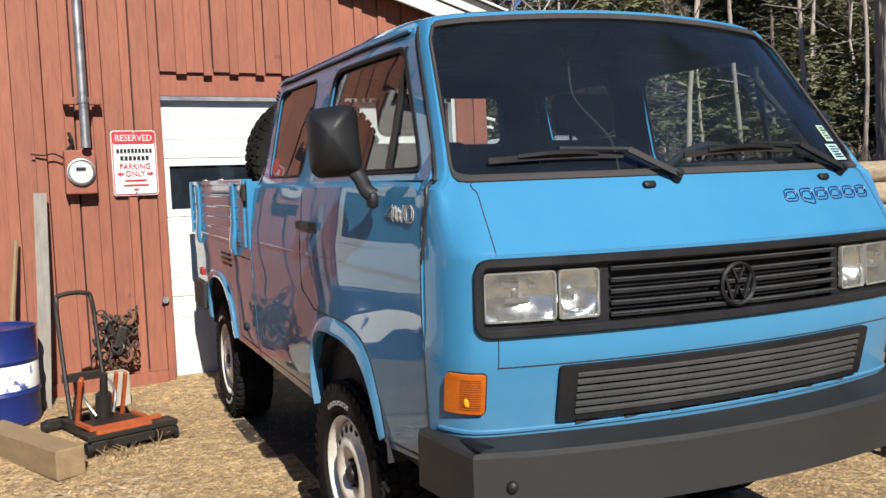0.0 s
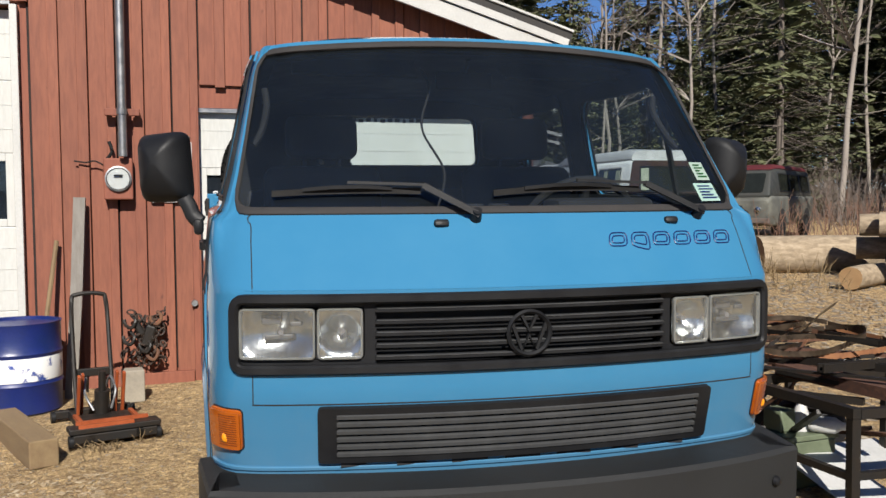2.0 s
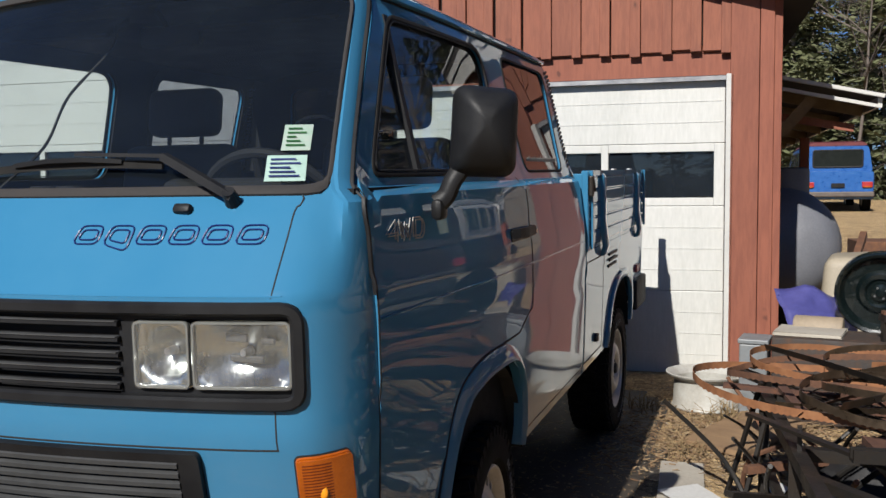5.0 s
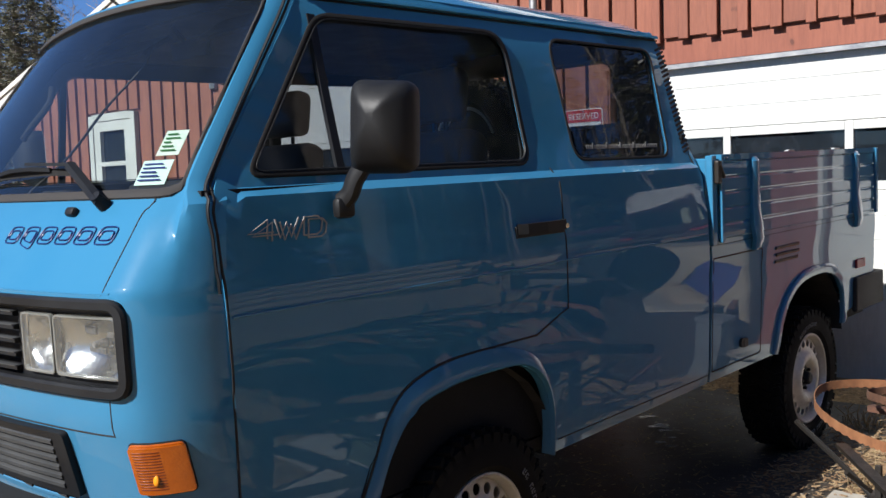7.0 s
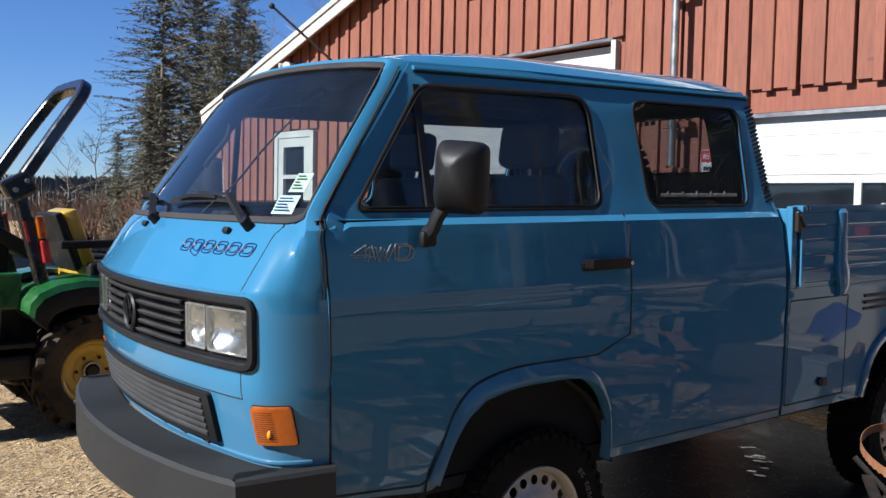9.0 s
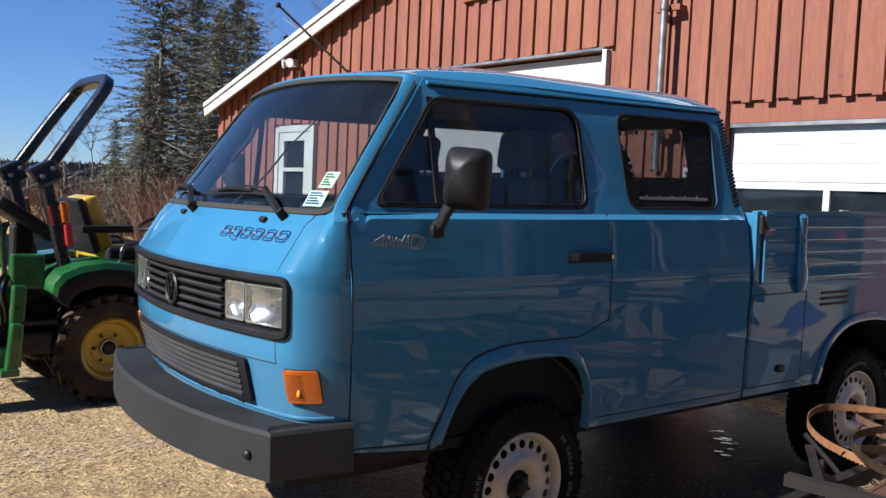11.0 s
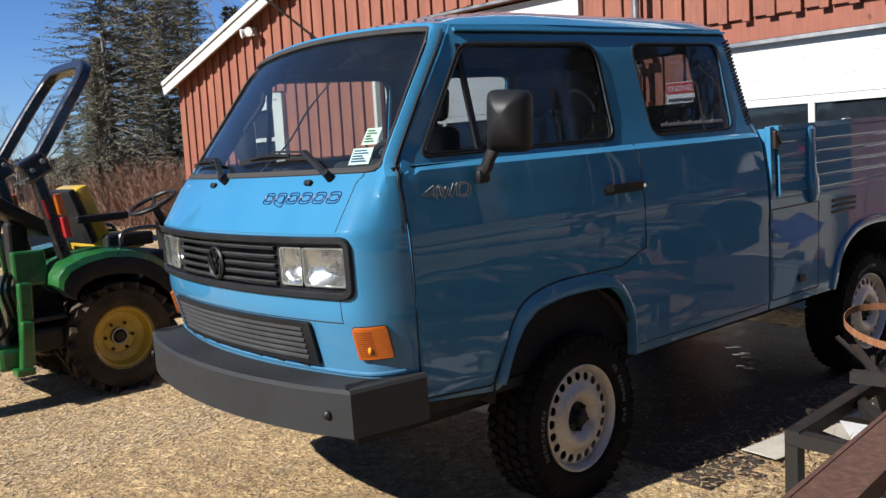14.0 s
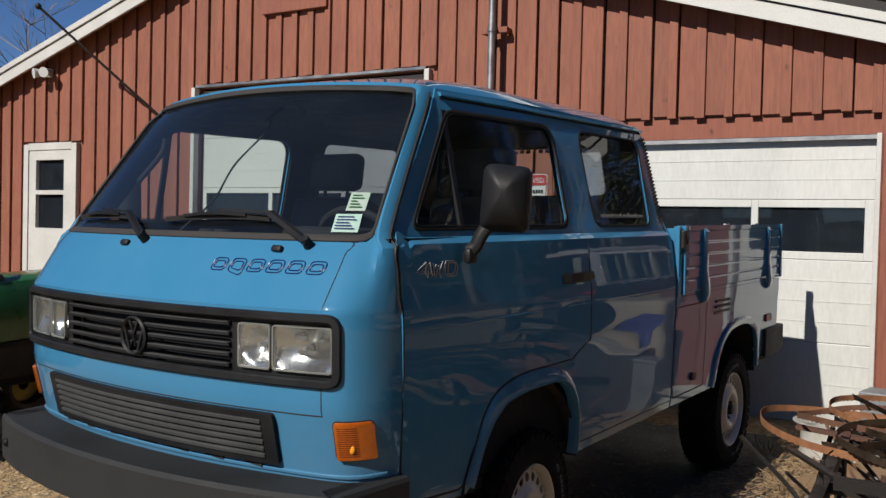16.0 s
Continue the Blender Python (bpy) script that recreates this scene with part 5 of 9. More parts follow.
# ---- inside the cab and fittings of the van ----
def seat(x, y, parent):
    s = part("seat", box(bmesh.new(), (x, y, 1.02), (0.50, 0.50, 0.14), bevel=0.05, seg=3), M["fabric"], parent, "dark cloth seat", smooth=True)
    bm = bmesh.new()
    box(bm, (x, y + 0.27, 1.30), (0.47, 0.12, 0.52), Matrix.Rotation(-0.22, 4, "X"), bevel=0.05, seg=3)
    part("backrest", bm, M["fabric"], s, smooth=True)
    bm = bmesh.new()
    box(bm, (x, y + 0.34, 1.672), (0.29, 0.09, 0.175), Matrix.Rotation(-0.15, 4, "X"), bevel=0.035, seg=3)
    for dx in (-0.07, 0.07):
        cyl(bm, (x + dx, y + 0.33, 1.50), (x + dx, y + 0.335, 1.62), 0.008, seg=8)
    part("headrest", bm, M["fabric"], s, smooth=True)
    return s


seat(0.41, -0.01, van)
seat(-0.41, -0.01, van)
bm = bmesh.new()
box(bm, (0, 0.82, 1.00), (1.40, 0.48, 0.14), bevel=0.04, seg=2)
box(bm, (0, 1.10, 1.24), (1.40, 0.12, 0.44), Matrix.Rotation(-0.16, 4, "X"), bevel=0.04, seg=2)
part("rear_bench", bm, M["fabric"], van, "dark cloth rear bench", smooth=True)
bm = bmesh.new()
outline = [(-0.90, 1.20), (-0.86, 1.365), (-0.62, 1.375), (-0.54, 1.34), (-0.52, 1.05), (-0.80, 0.98)]
r0 = [bm.verts.new((-0.79, y, z)) for y, z in outline]
r1 = [bm.verts.new((0.79, y, z)) for y, z in outline]
for k in range(6):
    bm.faces.new((r0[k], r0[(k + 1) % 6], r1[(k + 1) % 6], r1[k]))
bm.faces.new(r0[::-1])
bm.faces.new(r1)
bmesh.ops.bevel(bm, geom=bm.edges[:], offset=0.02, segments=2, affect="EDGES")
dash = part("dashboard", bm, M["interior"], van, "black dashboard", smooth=True)
bm = bmesh.new()
box(bm, (0.40, -0.60, 1.40), (0.34, 0.16, 0.07), bevel=0.025)
part("instrument_hood", bm, M["interior"], dash, smooth=True)
for x in (-0.06, 0.02):
    bm = bmesh.new()
    lathe(bm, [(0.0, 0.05), (0.03, 0.05), (0.036, 0.04), (0.036, 0.0)], 16, "z", closed=False)
    bmesh.ops.translate(bm, vec=(x, -0.74, 1.372), verts=bm.verts)
    part("gauge_pod", bm, M["interior"], dash, "small gauge pod", smooth=True)
bm = bmesh.new()
box(bm, (0.12, -0.70, 1.382), (0.16, 0.04, 0.006), Matrix.Rotation(0.2, 4, "Z"))
part("paper", bm, M["sign_white"], dash, "folded white paper on the dashboard")
bm = bmesh.new()
ctr = Matrix.Translation((0.40, -0.42, 1.315)) @ Matrix.Rotation(radians(-62), 4, "X")
tube(bm, [ctr @ Vector((0.205 * math.cos(t), 0.205 * math.sin(t), 0)) for t in np.linspace(0, math.tau, 37)[:-1]], 0.014, 8, True)
for a in (0.3, 2.84, 4.71):
    cyl(bm, ctr @ Vector((0, 0, -0.03)), ctr @ Vector((0.2 * math.cos(a), 0.2 * math.sin(a), 0)), 0.018, 0.012, 8)
cyl(bm, ctr @ Vector((0, 0, -0.05)), ctr @ Vector((0, 0, 0.0)), 0.06, 0.05, 16)
cyl(bm, ctr @ Vector((0, 0, -0.04)), (0.40, -0.62, 1.15), 0.03, seg=10)
part("steering_wheel", bm, M["interior"], van, "black steering wheel", smooth=True)
bm = bmesh.new()
us, ys_ = np.linspace(-0.62, 0.62, 9), np.linspace(-0.36, 1.25, 10)
grid = [[bm.verts.new((u, y, 1.885 + 0.045 * (1 - abs(u / 0.62) ** 3))) for u in us] for y in ys_]
for a_, b_ in zip(grid, grid[1:]):
    for k in range(8):
        bm.faces.new((a_[k], a_[k + 1], b_[k + 1], b_[k]))
part("headliner", thicken(bm, 0.01), M["interior"], van)
for sg in (-1, 1):
    bm = bmesh.new()
    box(bm, (sg * 0.79, 0.25, 1.0), (0.03, 2.1, 0.82))
    part("door_card", bm, M["interior"], van)
    for loop, tag in ((DOOR_WIN, "inner_frame"), (REAR_WIN, "inner_frame")):
        pt = lambda y, z, o=0.0, sg=sg: side_point(y, z, sg, o - 0.022)
        c0_ = (sum(p[0] for p in loop) / len(loop), sum(p[1] for p in loop) / len(loop))
        big = [(c0_[0] + (y - c0_[0]) * 1.10 + 0.0, c0_[1] + (z - c0_[1]) * 1.22) for y, z in loop]
        part(tag, sheet(big, [loop], lambda u, v: pt(u, v), 0.12, 0.006), M["interior"], van)
bm = bmesh.new()
box(bm, (0, 1.305, 1.10), (1.60, 0.02, 0.84))
part("rear_trim", bm, M["interior"], van)
bm = bmesh.new()
box(bm, (0, 0.2, 0.66), (1.60, 2.2, 0.03))
part("cab_floor", bm, M["interior"], van)
bm = bmesh.new()
box(bm, (0.02, -0.32, 1.835), (0.20, 0.025, 0.06), bevel=0.01)
cyl(bm, (0.02, -0.34, 1.86), (0.02, -0.38, 1.90), 0.008, seg=8)
part("inner_mirror", bm, M["interior"], van, "black interior mirror", smooth=True)
for sg in (-1, 1):
    bm = bmesh.new()
    box(bm, (sg * 0.36, -0.33, 1.87), (0.42, 0.12, 0.016), Matrix.Rotation(0.55, 4, "X"), bevel=0.006)
    part("sun_visor", bm, M["interior"], van)
    bm = bmesh.new()
    tube(bm, smooth_path([(sg * 0.70, -0.56, 1.60), (sg * 0.675, -0.54, 1.64), (sg * 0.655, -0.48, 1.72), (sg * 0.66, -0.46, 1.78)], 5), 0.011, 8)
    part("grab_handle", bm, M["interior"], van)
bm = bmesh.new()
tube(bm, smooth_path([(-0.14, -0.36, 1.87), (-0.12, -0.40, 1.80), (-0.17, -0.52, 1.66), (-0.13, -0.66, 1.52), (-0.18, -0.78, 1.40), (-0.16, -0.74, 1.378)], 8), 0.004, 6)
part("power_cord", bm, M["rubber"], van, "thin black power cord hanging inside the windscreen")

# wipers and washer jets
for pivot, bend, mid, b0, b1 in (((-0.115, 1.386), (-0.272, 1.460), (-0.49, 1.470), (-0.705, 1.450), (-0.275, 1.456)),
                                 ((0.598, 1.386), (0.445, 1.464), (0.216, 1.475), (-0.055, 1.450), (0.435, 1.459))):
    p0, p1, p2 = (front_point(s_of(q[0]), q[1], o) for q, o in ((pivot, 0.024), (bend, 0.034), (mid, 0.028)))
    wiper = part("wiper", sweep(bmesh.new(), [p1.lerp(p0, 0.15), p1, p1.lerp(p2, 0.5), p2], [(-0.006, -0.004), (0.006, -0.004), (0.005, 0.004), (-0.005, 0.004)]), M["black_plastic"], van, "black wiper arm", smooth=20)
    bm = bmesh.new()
    cyl(bm, front_point(s_of(pivot[0]), pivot[1], 0.0), front_point(s_of(pivot[0]), pivot[1], 0.035), 0.017, 0.013, 12)
    sweep(bm, [p0.lerp(p1, -0.06), p0.lerp(p1, 0.45), p0.lerp(p1, 0.98)], [(-0.012, -0.008), (0.012, -0.008), (0.009, 0.008), (-0.009, 0.008)])
    part("wiper_pivot", bm, M["black_plastic"], wiper, smooth=20)
    mid_z = mid[1] - 0.012
    line = []
    for i in range(11):
        t = i / 10
        z = (1 - t) * b0[1] + t * b1[1] + 4 * t * (1 - t) * (mid_z - 0.5 * (b0[1] + b1[1]))
        line.append(front_point(s_of(b0[0] + (b1[0] - b0[0]) * t), z, 0.010))
    bm = bmesh.new()
    sweep(bm, line, [(-0.004, -0.009), (0.004, -0.009), (0.003, 0.008), (-0.003, 0.008)])
    part("wiper_blade", bm, M["rubber"], wiper)
    bm = bmesh.new()
    sweep(bm, [line[2] + Vector((0, -0.006, 0.006)), line[4] + Vector((0, -0.014, 0.010)), line[6] + Vector((0, -0.014, 0.010)), line[8] + Vector((0, -0.006, 0.006))], [(-0.003, -0.005), (0.003, -0.005), (0.003, 0.005), (-0.003, 0.005)])
    part("blade_holder", bm, M["black_plastic"], wiper)
for x in (-0.215, 0.495):
    bm = bmesh.new()
    c = front_point(s_of(x), 1.372, 0.004)
    box(bm, c, (0.042, 0.02, 0.022), Matrix.Rotation(-0.5, 4, "X"), bevel=0.008)
    part("washer_jet", bm, M["black_plastic"], van, "black washer jet", smooth=True)

# outlined badge: six hollow slanted shapes in a row
for g_ in range(6):
    bm = bmesh.new()
    x0 = 0.266 + g_ * 0.0715
    tail = -0.014 if g_ == 1 else 0.0
    loop = rounded([(0.0, 0.0), (0.058, tail), (0.064, 0.036), (0.010, 0.036)], 0.014, 3)
    for grow in (0.0, 0.011):
        cx_, cz_ = 0.033, 0.018
        pts = [front_point(s_of(x0 + cx_ + (u - cx_) * (1 - grow * 28)), 1.305 + cz_ + (v - cz_) * (1 - grow * 42), 0.002) for u, v in loop]
        sweep(bm, pts, [(-0.0013, -0.001), (0.0013, -0.001), (0.0013, 0.001), (-0.0013, 0.001)], closed=True, up=(0, 1, 0.5))
    part("badge_outline", bm, M["blue_drum"], nose, "thin dark blue badge outline")

# stickers inside the windscreen
st = surface("pale_green_sticker", (0.275, 0.396, 0.341), (0.22, 0.341, 0.303), rough=0.6, bump=0)
st2 = surface("pale_print", (0.20, 0.30, 0.24), (0.30, 0.34, 0.31), rough=0.6, bump=0, scale=60)
for (x0, z0, x1, z1), mat in (((0.672, 1.428, 0.758, 1.482), st), ((0.700, 1.492, 0.762, 1.548), st2)):
    ob = part("sticker", sheet([(s_of(x0), z0), (s_of(x1), z0), (s_of(x1), z1), (s_of(x0), z1)], [], lambda u, v: front_point(u, v, -0.001), 0.05, 0.001), mat, screen, "pale sticker inside the windscreen")
    bm = bmesh.new()
    for k in range(5):
        zz = z0 + (z1 - z0) * (0.18 + 0.16 * k)
        a_ = front_point(s_of(x0 + 0.01), zz, 0.0015)
        b_ = front_point(s_of(x1 - 0.012 - 0.010 * (k % 3)), zz, 0.0015)
        sweep(bm, [a_, b_], [(-0.0006, -0.0018), (0.0006, -0.0018), (0.0006, 0.0018), (-0.0006, 0.0018)])
    part("print_bar", bm, M["green"] if mat != st else M["blue_drum"], ob)
bm = bmesh.new()
for k in range(38):
    y = 0.66 + k * 0.0122
    box(bm, side_point(y, 1.482 + (0.003 if k % 7 == 3 else 0.0), 1, -0.0035), (0.0015, 0.0072, 0.022 if k % 7 == 3 else 0.014))
part("window_lettering", bm, M["sidewall_grey"], van, "row of small pale bars along the rear window")
ob = part("sticker", sheet(rrect(1.06, 1.462, 1.17, 1.53, 0.03), [], lambda y, z: side_point(y, z, -1, -0.004), 0.05, 0.001), M["sign_red"], van, "small red and white sticker")

for k in range(15):
    bm = bmesh.new()
    box(bm, back_point(-0.34 + 0.038 * k, 1.812 + (0.004 if k % 3 else 0.0), -0.007), (0.026 if k % 4 else 0.016, 0.001, 0.018))
    part("print_bar", bm, M["slat_grey"], g_rear)

# spare wheel behind the cab
spare = copy_thing(wheel, pose(-0.48, 1.56, 1.53, 0, 0, 90))
tagged(spare, "spare all-terrain tyre standing in the bed")

# ---- siding: boards with a batten over each joint ----
def board_mesh(u0, u1, bottom, back, front, rng):
    """An upright board cut to the slope of the roof, its long edges eased."""
    bm = bmesh.new()
    tops = [u1, PEAK, u0] if u0 < PEAK < u1 else [u1, u0]
    pts = [(u0, bottom), (u1, bottom)] + [(u, roof_line(u) - 0.03) for u in tops]
    c, cu, n = 0.003, (u0 + u1) / 2, len(pts)
    y1 = front + rng.uniform(-0.001, 0.001)
    tilt = rng.uniform(-0.0015, 0.0015)
    rings = [[bm.verts.new((u, back, z)) for u, z in pts], [bm.verts.new((u, y1 + c, z)) for u, z in pts],
             [bm.verts.new((u + (c if u < cu else -c), y1 + (tilt if u < cu else -tilt), z + (c if z < bottom + 0.1 else 0))) for u, z in pts]]
    for r0, r1 in zip(rings, rings[1:]):
        for k in range(n):
            bm.faces.new((r0[k], r0[(k + 1) % n], r1[(k + 1) % n], r1[k]))
    bm.faces.new(rings[-1])
    bmesh.ops.recalc_face_normals(bm, faces=bm.faces)
    return bm


# joints of the boards, in runs of even width
joints = [RIGHT - 0.275, 1.199]
for upto, count in ((-0.431, 8), (-2.365, 10), (-5.148, 14), (-8.272, 14), (LEFT, 7)):
    first = joints[-1]
    joints += [first + (upto - first) * (k + 1) / count for k in range(count)]
rng = random.Random(7)
# dark strips in the board joints, their shade put into the colour
felt = bmesh.new()
for u1, u0 in zip(joints, joints[1:]):
    u1, u0 = u1 + rng.uniform(-0.006, 0.006), u0 + rng.uniform(-0.006, 0.006)
    u0 = max(u0, LEFT)
    cu = (u0 + u1) / 2
    bottom, hang = BASE + 0.10 + rng.uniform(-0.01, 0.01), 0.0
    for (a, b, c, d), drop in ((GARAGE_B, 0.165), (GARAGE_A, 0.024), (MAN_DOOR, 0.03)):
        if a - 0.06 < cu < b + 0.06:
            bottom, hang = d + drop + rng.uniform(-0.006, 0.010), 0.022 if drop > 0.1 else 0.0
    part("board", board_mesh(u0 + 0.009, u1, bottom, 0.026, 0.0, rng), M["siding"], wall_front)
    part("batten", board_mesh(u1 - rng.uniform(0.062, 0.076), u1 - 0.001, bottom - hang + rng.uniform(-0.006, 0.006), -0.0025, -0.025, rng), M["siding"], wall_front)
    box(felt, (u0 + 0.004, 0.0225, (bottom + roof_line(u0)) / 2), (0.026, 0.005, roof_line(u0) - bottom - 0.08))
part("backing_felt", felt, M["felt"], wall_front)
for x0, x1, proud in ((RIGHT - 0.278, RIGHT - 0.098, 0.035), (RIGHT - 0.094, RIGHT - 0.006, 0.041)):
    bm = bmesh.new()
    top = roof_line(x1) - 0.05
    box(bm, ((x0 + x1) / 2, 0.025 - proud / 2, (BASE + 0.06 + top) / 2), (x1 - x0, proud + 0.05, top - BASE - 0.06), bevel=0.004)
    for k in range(7):
        cyl(bm, (x0 + 0.02, -proud + 0.002, 0.35 + 0.33 * k), (x0 + 0.02, -proud - 0.002, 0.35 + 0.33 * k), 0.004, seg=6)
    tagged(part("corner_board", bm, M["red_trim"]), "wide red board at the barn's corner", "trim", kind="structure").matrix_basis = BARN
bm = bmesh.new()
box(bm, (RIGHT + 0.02, 0.06, (BASE + roof_line(RIGHT)) / 2), (0.05, 0.16, roof_line(RIGHT) - BASE - 0.06), bevel=0.004)
tagged(part("corner_return", bm, M["red_trim"]), "red board round the barn's corner", "trim", kind="structure").matrix_basis = BARN
for a, b in ((LEFT, MAN_DOOR[0]), (MAN_DOOR[1], GARAGE_A[0] - 0.05), (GARAGE_A[1] + 0.05, GARAGE_B[0] - 0.05)):
    bm = bmesh.new()
    box(bm, ((a + b) / 2, -0.012, BASE + 0.045), (b - a, 0.09, 0.13), bevel=0.004)
    tagged(part("baseboard", bm, M["red_trim"]), "red base board along the barn", "trim", kind="structure").matrix_basis = BARN
bm = bmesh.new()
box(bm, (-3.78, -0.034, 3.75), (0.80, 0.05, 0.50), bevel=0.005)
tagged(part("gable_panel", bm, M["red_trim"]), "red access panel in the gable", "trim", kind="structure").matrix_basis = BARN

# ---- things on the wall ----
conduit = thing("service_conduit", "grey metal electrical conduit on the barn wall", "conduit", BARN @ pose(-1.548, -0.165, 0))
bm = bmesh.new()
cyl(bm, (0, 0, 1.77), (0, 0, 3.69), 0.031, seg=16)
part("pipe", bm, M["galv"], conduit, smooth=True)
for z in (2.09, 3.09):
    bm = bmesh.new()
    box(bm, (0, 0.055, z), (0.24, 0.035, 0.05), bevel=0.005)
    for dx in (-0.10, 0.10):
        box(bm, (dx, 0.105, z), (0.035, 0.065, 0.045), bevel=0.004)
    part("bracket", bm, M["red_trim"], conduit)
    bm = bmesh.new()
    lathe(bm, [(0.031, -0.02), (0.038, -0.02), (0.038, 0.02), (0.031, 0.02)], 16, "z")
    bmesh.ops.translate(bm, vec=(0, 0, z), verts=bm.verts)
    part("clamp", bm, M["galv"], conduit)
meter = thing("electric_meter", "round glass electric meter on a painted metal box", "meter", BARN @ pose(-1.585, -0.03, 1.61))
bm = bmesh.new()
box(bm, (0, -0.04, 0.0), (0.20, 0.10, 0.30), bevel=0.01)
part("meter_box", bm, M["red_trim"], meter)
bm = bmesh.new()
lathe(bm, [(0.0, -0.155), (0.055, -0.153), (0.075, -0.14), (0.082, -0.09)], 28, "y", closed=False)
part("dome", bm, M["lens"], meter, "clear glass dome", smooth=True)
bm = bmesh.new()
lathe(bm, [(0.082, -0.09), (0.092, -0.088), (0.092, -0.11), (0.082, -0.112)], 28, "y")
part("ring", bm, M["galv"], meter, smooth=True)
bm = bmesh.new()
lathe(bm, [(0.0, -0.10), (0.078, -0.10)], 28, "y", closed=False)
part("dial", bm, M["sign_white"], meter)
bm = bmesh.new()
box(bm, (0, -0.104, 0.02), (0.06, 0.004, 0.022))
part("display", bm, M["dark"], meter)
bm = bmesh.new()
tube(bm, smooth_path([(-0.10, -0.03, 0.10), (-0.16, -0.04, 0.13), (-0.22, -0.03, 0.12), (-0.30, -0.02, 0.13)], 5), 0.006, 6)
tube(bm, smooth_path([(-0.08, -0.03, 0.14), (-0.04, -0.06, 0.20), (-0.06, -0.05, 0.27)], 5), 0.012, 6)
part("wire", bm, M["rubber"], meter, "loose black wires")

sign = thing("parking_sign", "white metal parking sign with red lettering and border", "sign", BARN @ pose(-1.219, -0.040, 1.667))
bm = sheet(rrect(-0.1525, -0.2285, 0.1525, 0.2285, 0.025), [], lambda u, v: (u, 0, v), 0.2)
part("plate", thicken(bm, 0.003), M["sign_white"], sign)
flat = lambda x, z, s=1.0: pose(x, -0.006, z, 90, 0, 0)
ring_o, ring_i = rrect(-0.147, -0.222, 0.147, 0.222, 0.022), rrect(-0.141, -0.216, 0.141, 0.216, 0.018)
part("border", thicken(sheet(ring_o, [ring_i], lambda u, v: (u, -0.0045, v), 0.2), 0.001), M["sign_red"], sign)
part("red_band", thicken(sheet(rrect(-0.141, 0.135, 0.141, 0.216, 0.018), [], lambda u, v: (u, -0.0045, v), 0.2), 0.001), M["sign_red"], sign)
words("RESERVED", 0.062, M["sign_white"], "lettering", sign, flat(0, 0.174), width=0.90)
words("PARKING", 0.056, M["sign_red"], "lettering", sign, flat(0, -0.025), width=0.90)
words("ONLY", 0.056, M["sign_red"], "lettering", sign, flat(0, -0.075), width=0.90)
for z, w_, n in ((0.086, 0.245, 10), (0.035, 0.20, 7)):
    for q in range(n):
        bm = bmesh.new()
        box(bm, (-w_ / 2 + w_ * (q + 0.5) / n, -0.006, z), (w_ / n * 0.72, 0.001, 0.028))
        part("print_bar", bm, M["black_plastic"], sign)
for z, w_ in ((-0.122, 0.15), (-0.155, 0.17), (-0.185, 0.03)):
    bm = bmesh.new()
    box(bm, (0, -0.006, z), (w_, 0.001, 0.010))
    part("print_bar", bm, M["sign_red"], sign)
for sg in (-1, 1):
    bm = bmesh.new()
    vs3 = [bm.verts.new((sg * x, -0.006, -0.075 + z)) for x, z in ((0.125, 0), (0.098, 0.016), (0.098, 0.006), (0.078, 0.006), (0.078, -0.006), (0.098, -0.006), (0.098, -0.016))]
    bm.faces.new(vs3)
    part("arrow", bm, M["sign_red"], sign)
for z in (0.213, -0.205):
    bm = bmesh.new()
    cyl(bm, (0, -0.004, z), (0, -0.009, z), 0.006, seg=10)
    part("screw", bm, M["galv"], sign)

lamp = thing("security_light", "small white security light under the rake", "lamp", BARN @ pose(-7.50, -0.05, 3.15))
bm = bmesh.new()
box(bm, (0, 0, 0), (0.10, 0.05, 0.10), bevel=0.01)
part("base", bm, M["sign_white"], lamp)
for dx in (-0.08, 0.10):
    bm = bmesh.new()
    cyl(bm, (dx * 0.5, -0.04, 0.0), (dx, -0.15, -0.02), 0.035, 0.06, 14)
    part("lamp_head", bm, M["sign_white"], lamp, smooth=30)
pole = thing("wall_pole", "thin dark pole slanting out from the barn wall", "pole")
bm = bmesh.new()
pb, ptp = BARN @ Vector((-5.55, -0.02, 2.50)), Vector((-6.35, 2.30, 3.62))
tube(bm, [pb, ptp], 0.014, 8)
part("shaft", bm, M["black_steel"], pole, smooth=True)
bm = bmesh.new()
bmesh.ops.create_icosphere(bm, subdivisions=2, radius=0.035, matrix=Matrix.Translation(ptp))
part("knob", bm, M["black_steel"], pole, smooth="all")
bm = bmesh.new()
box(bm, pb + Vector((0, 0.0, 0)), (0.10, 0.05, 0.14), bevel=0.01)
part("bracket", bm, M["galv"], pole)

# bundle of chain and hooks on the wall
chain = thing("chain_bundle", "rusty chain and hooks hanging on the barn wall", "chain", BARN @ pose(-1.42, -0.105, 0.56))
rng = random.Random(3)
bm = bmesh.new()
for k in range(70):
    c = Vector((rng.gauss(0.01, 0.075), rng.uniform(-0.05, 0.03), rng.uniform(-0.24, 0.06) - 0.06))
    if k < 14:
        c = Vector((-0.10 + k * 0.018, -0.03, 0.08 - 0.06 * math.sin(k * 0.24)))
    q = Euler((rng.uniform(0, 3), rng.uniform(0, 3), rng.uniform(0, 3))).to_matrix()
    tube(bm, [c + q @ Vector((0.030 * math.cos(t), 0.018 * math.sin(t), 0)) for t in np.linspace(0, math.tau, 11)[:-1]], 0.0065, 5, True)
part("chain_link", bm, M["dark_iron"], chain, kind="stuff")
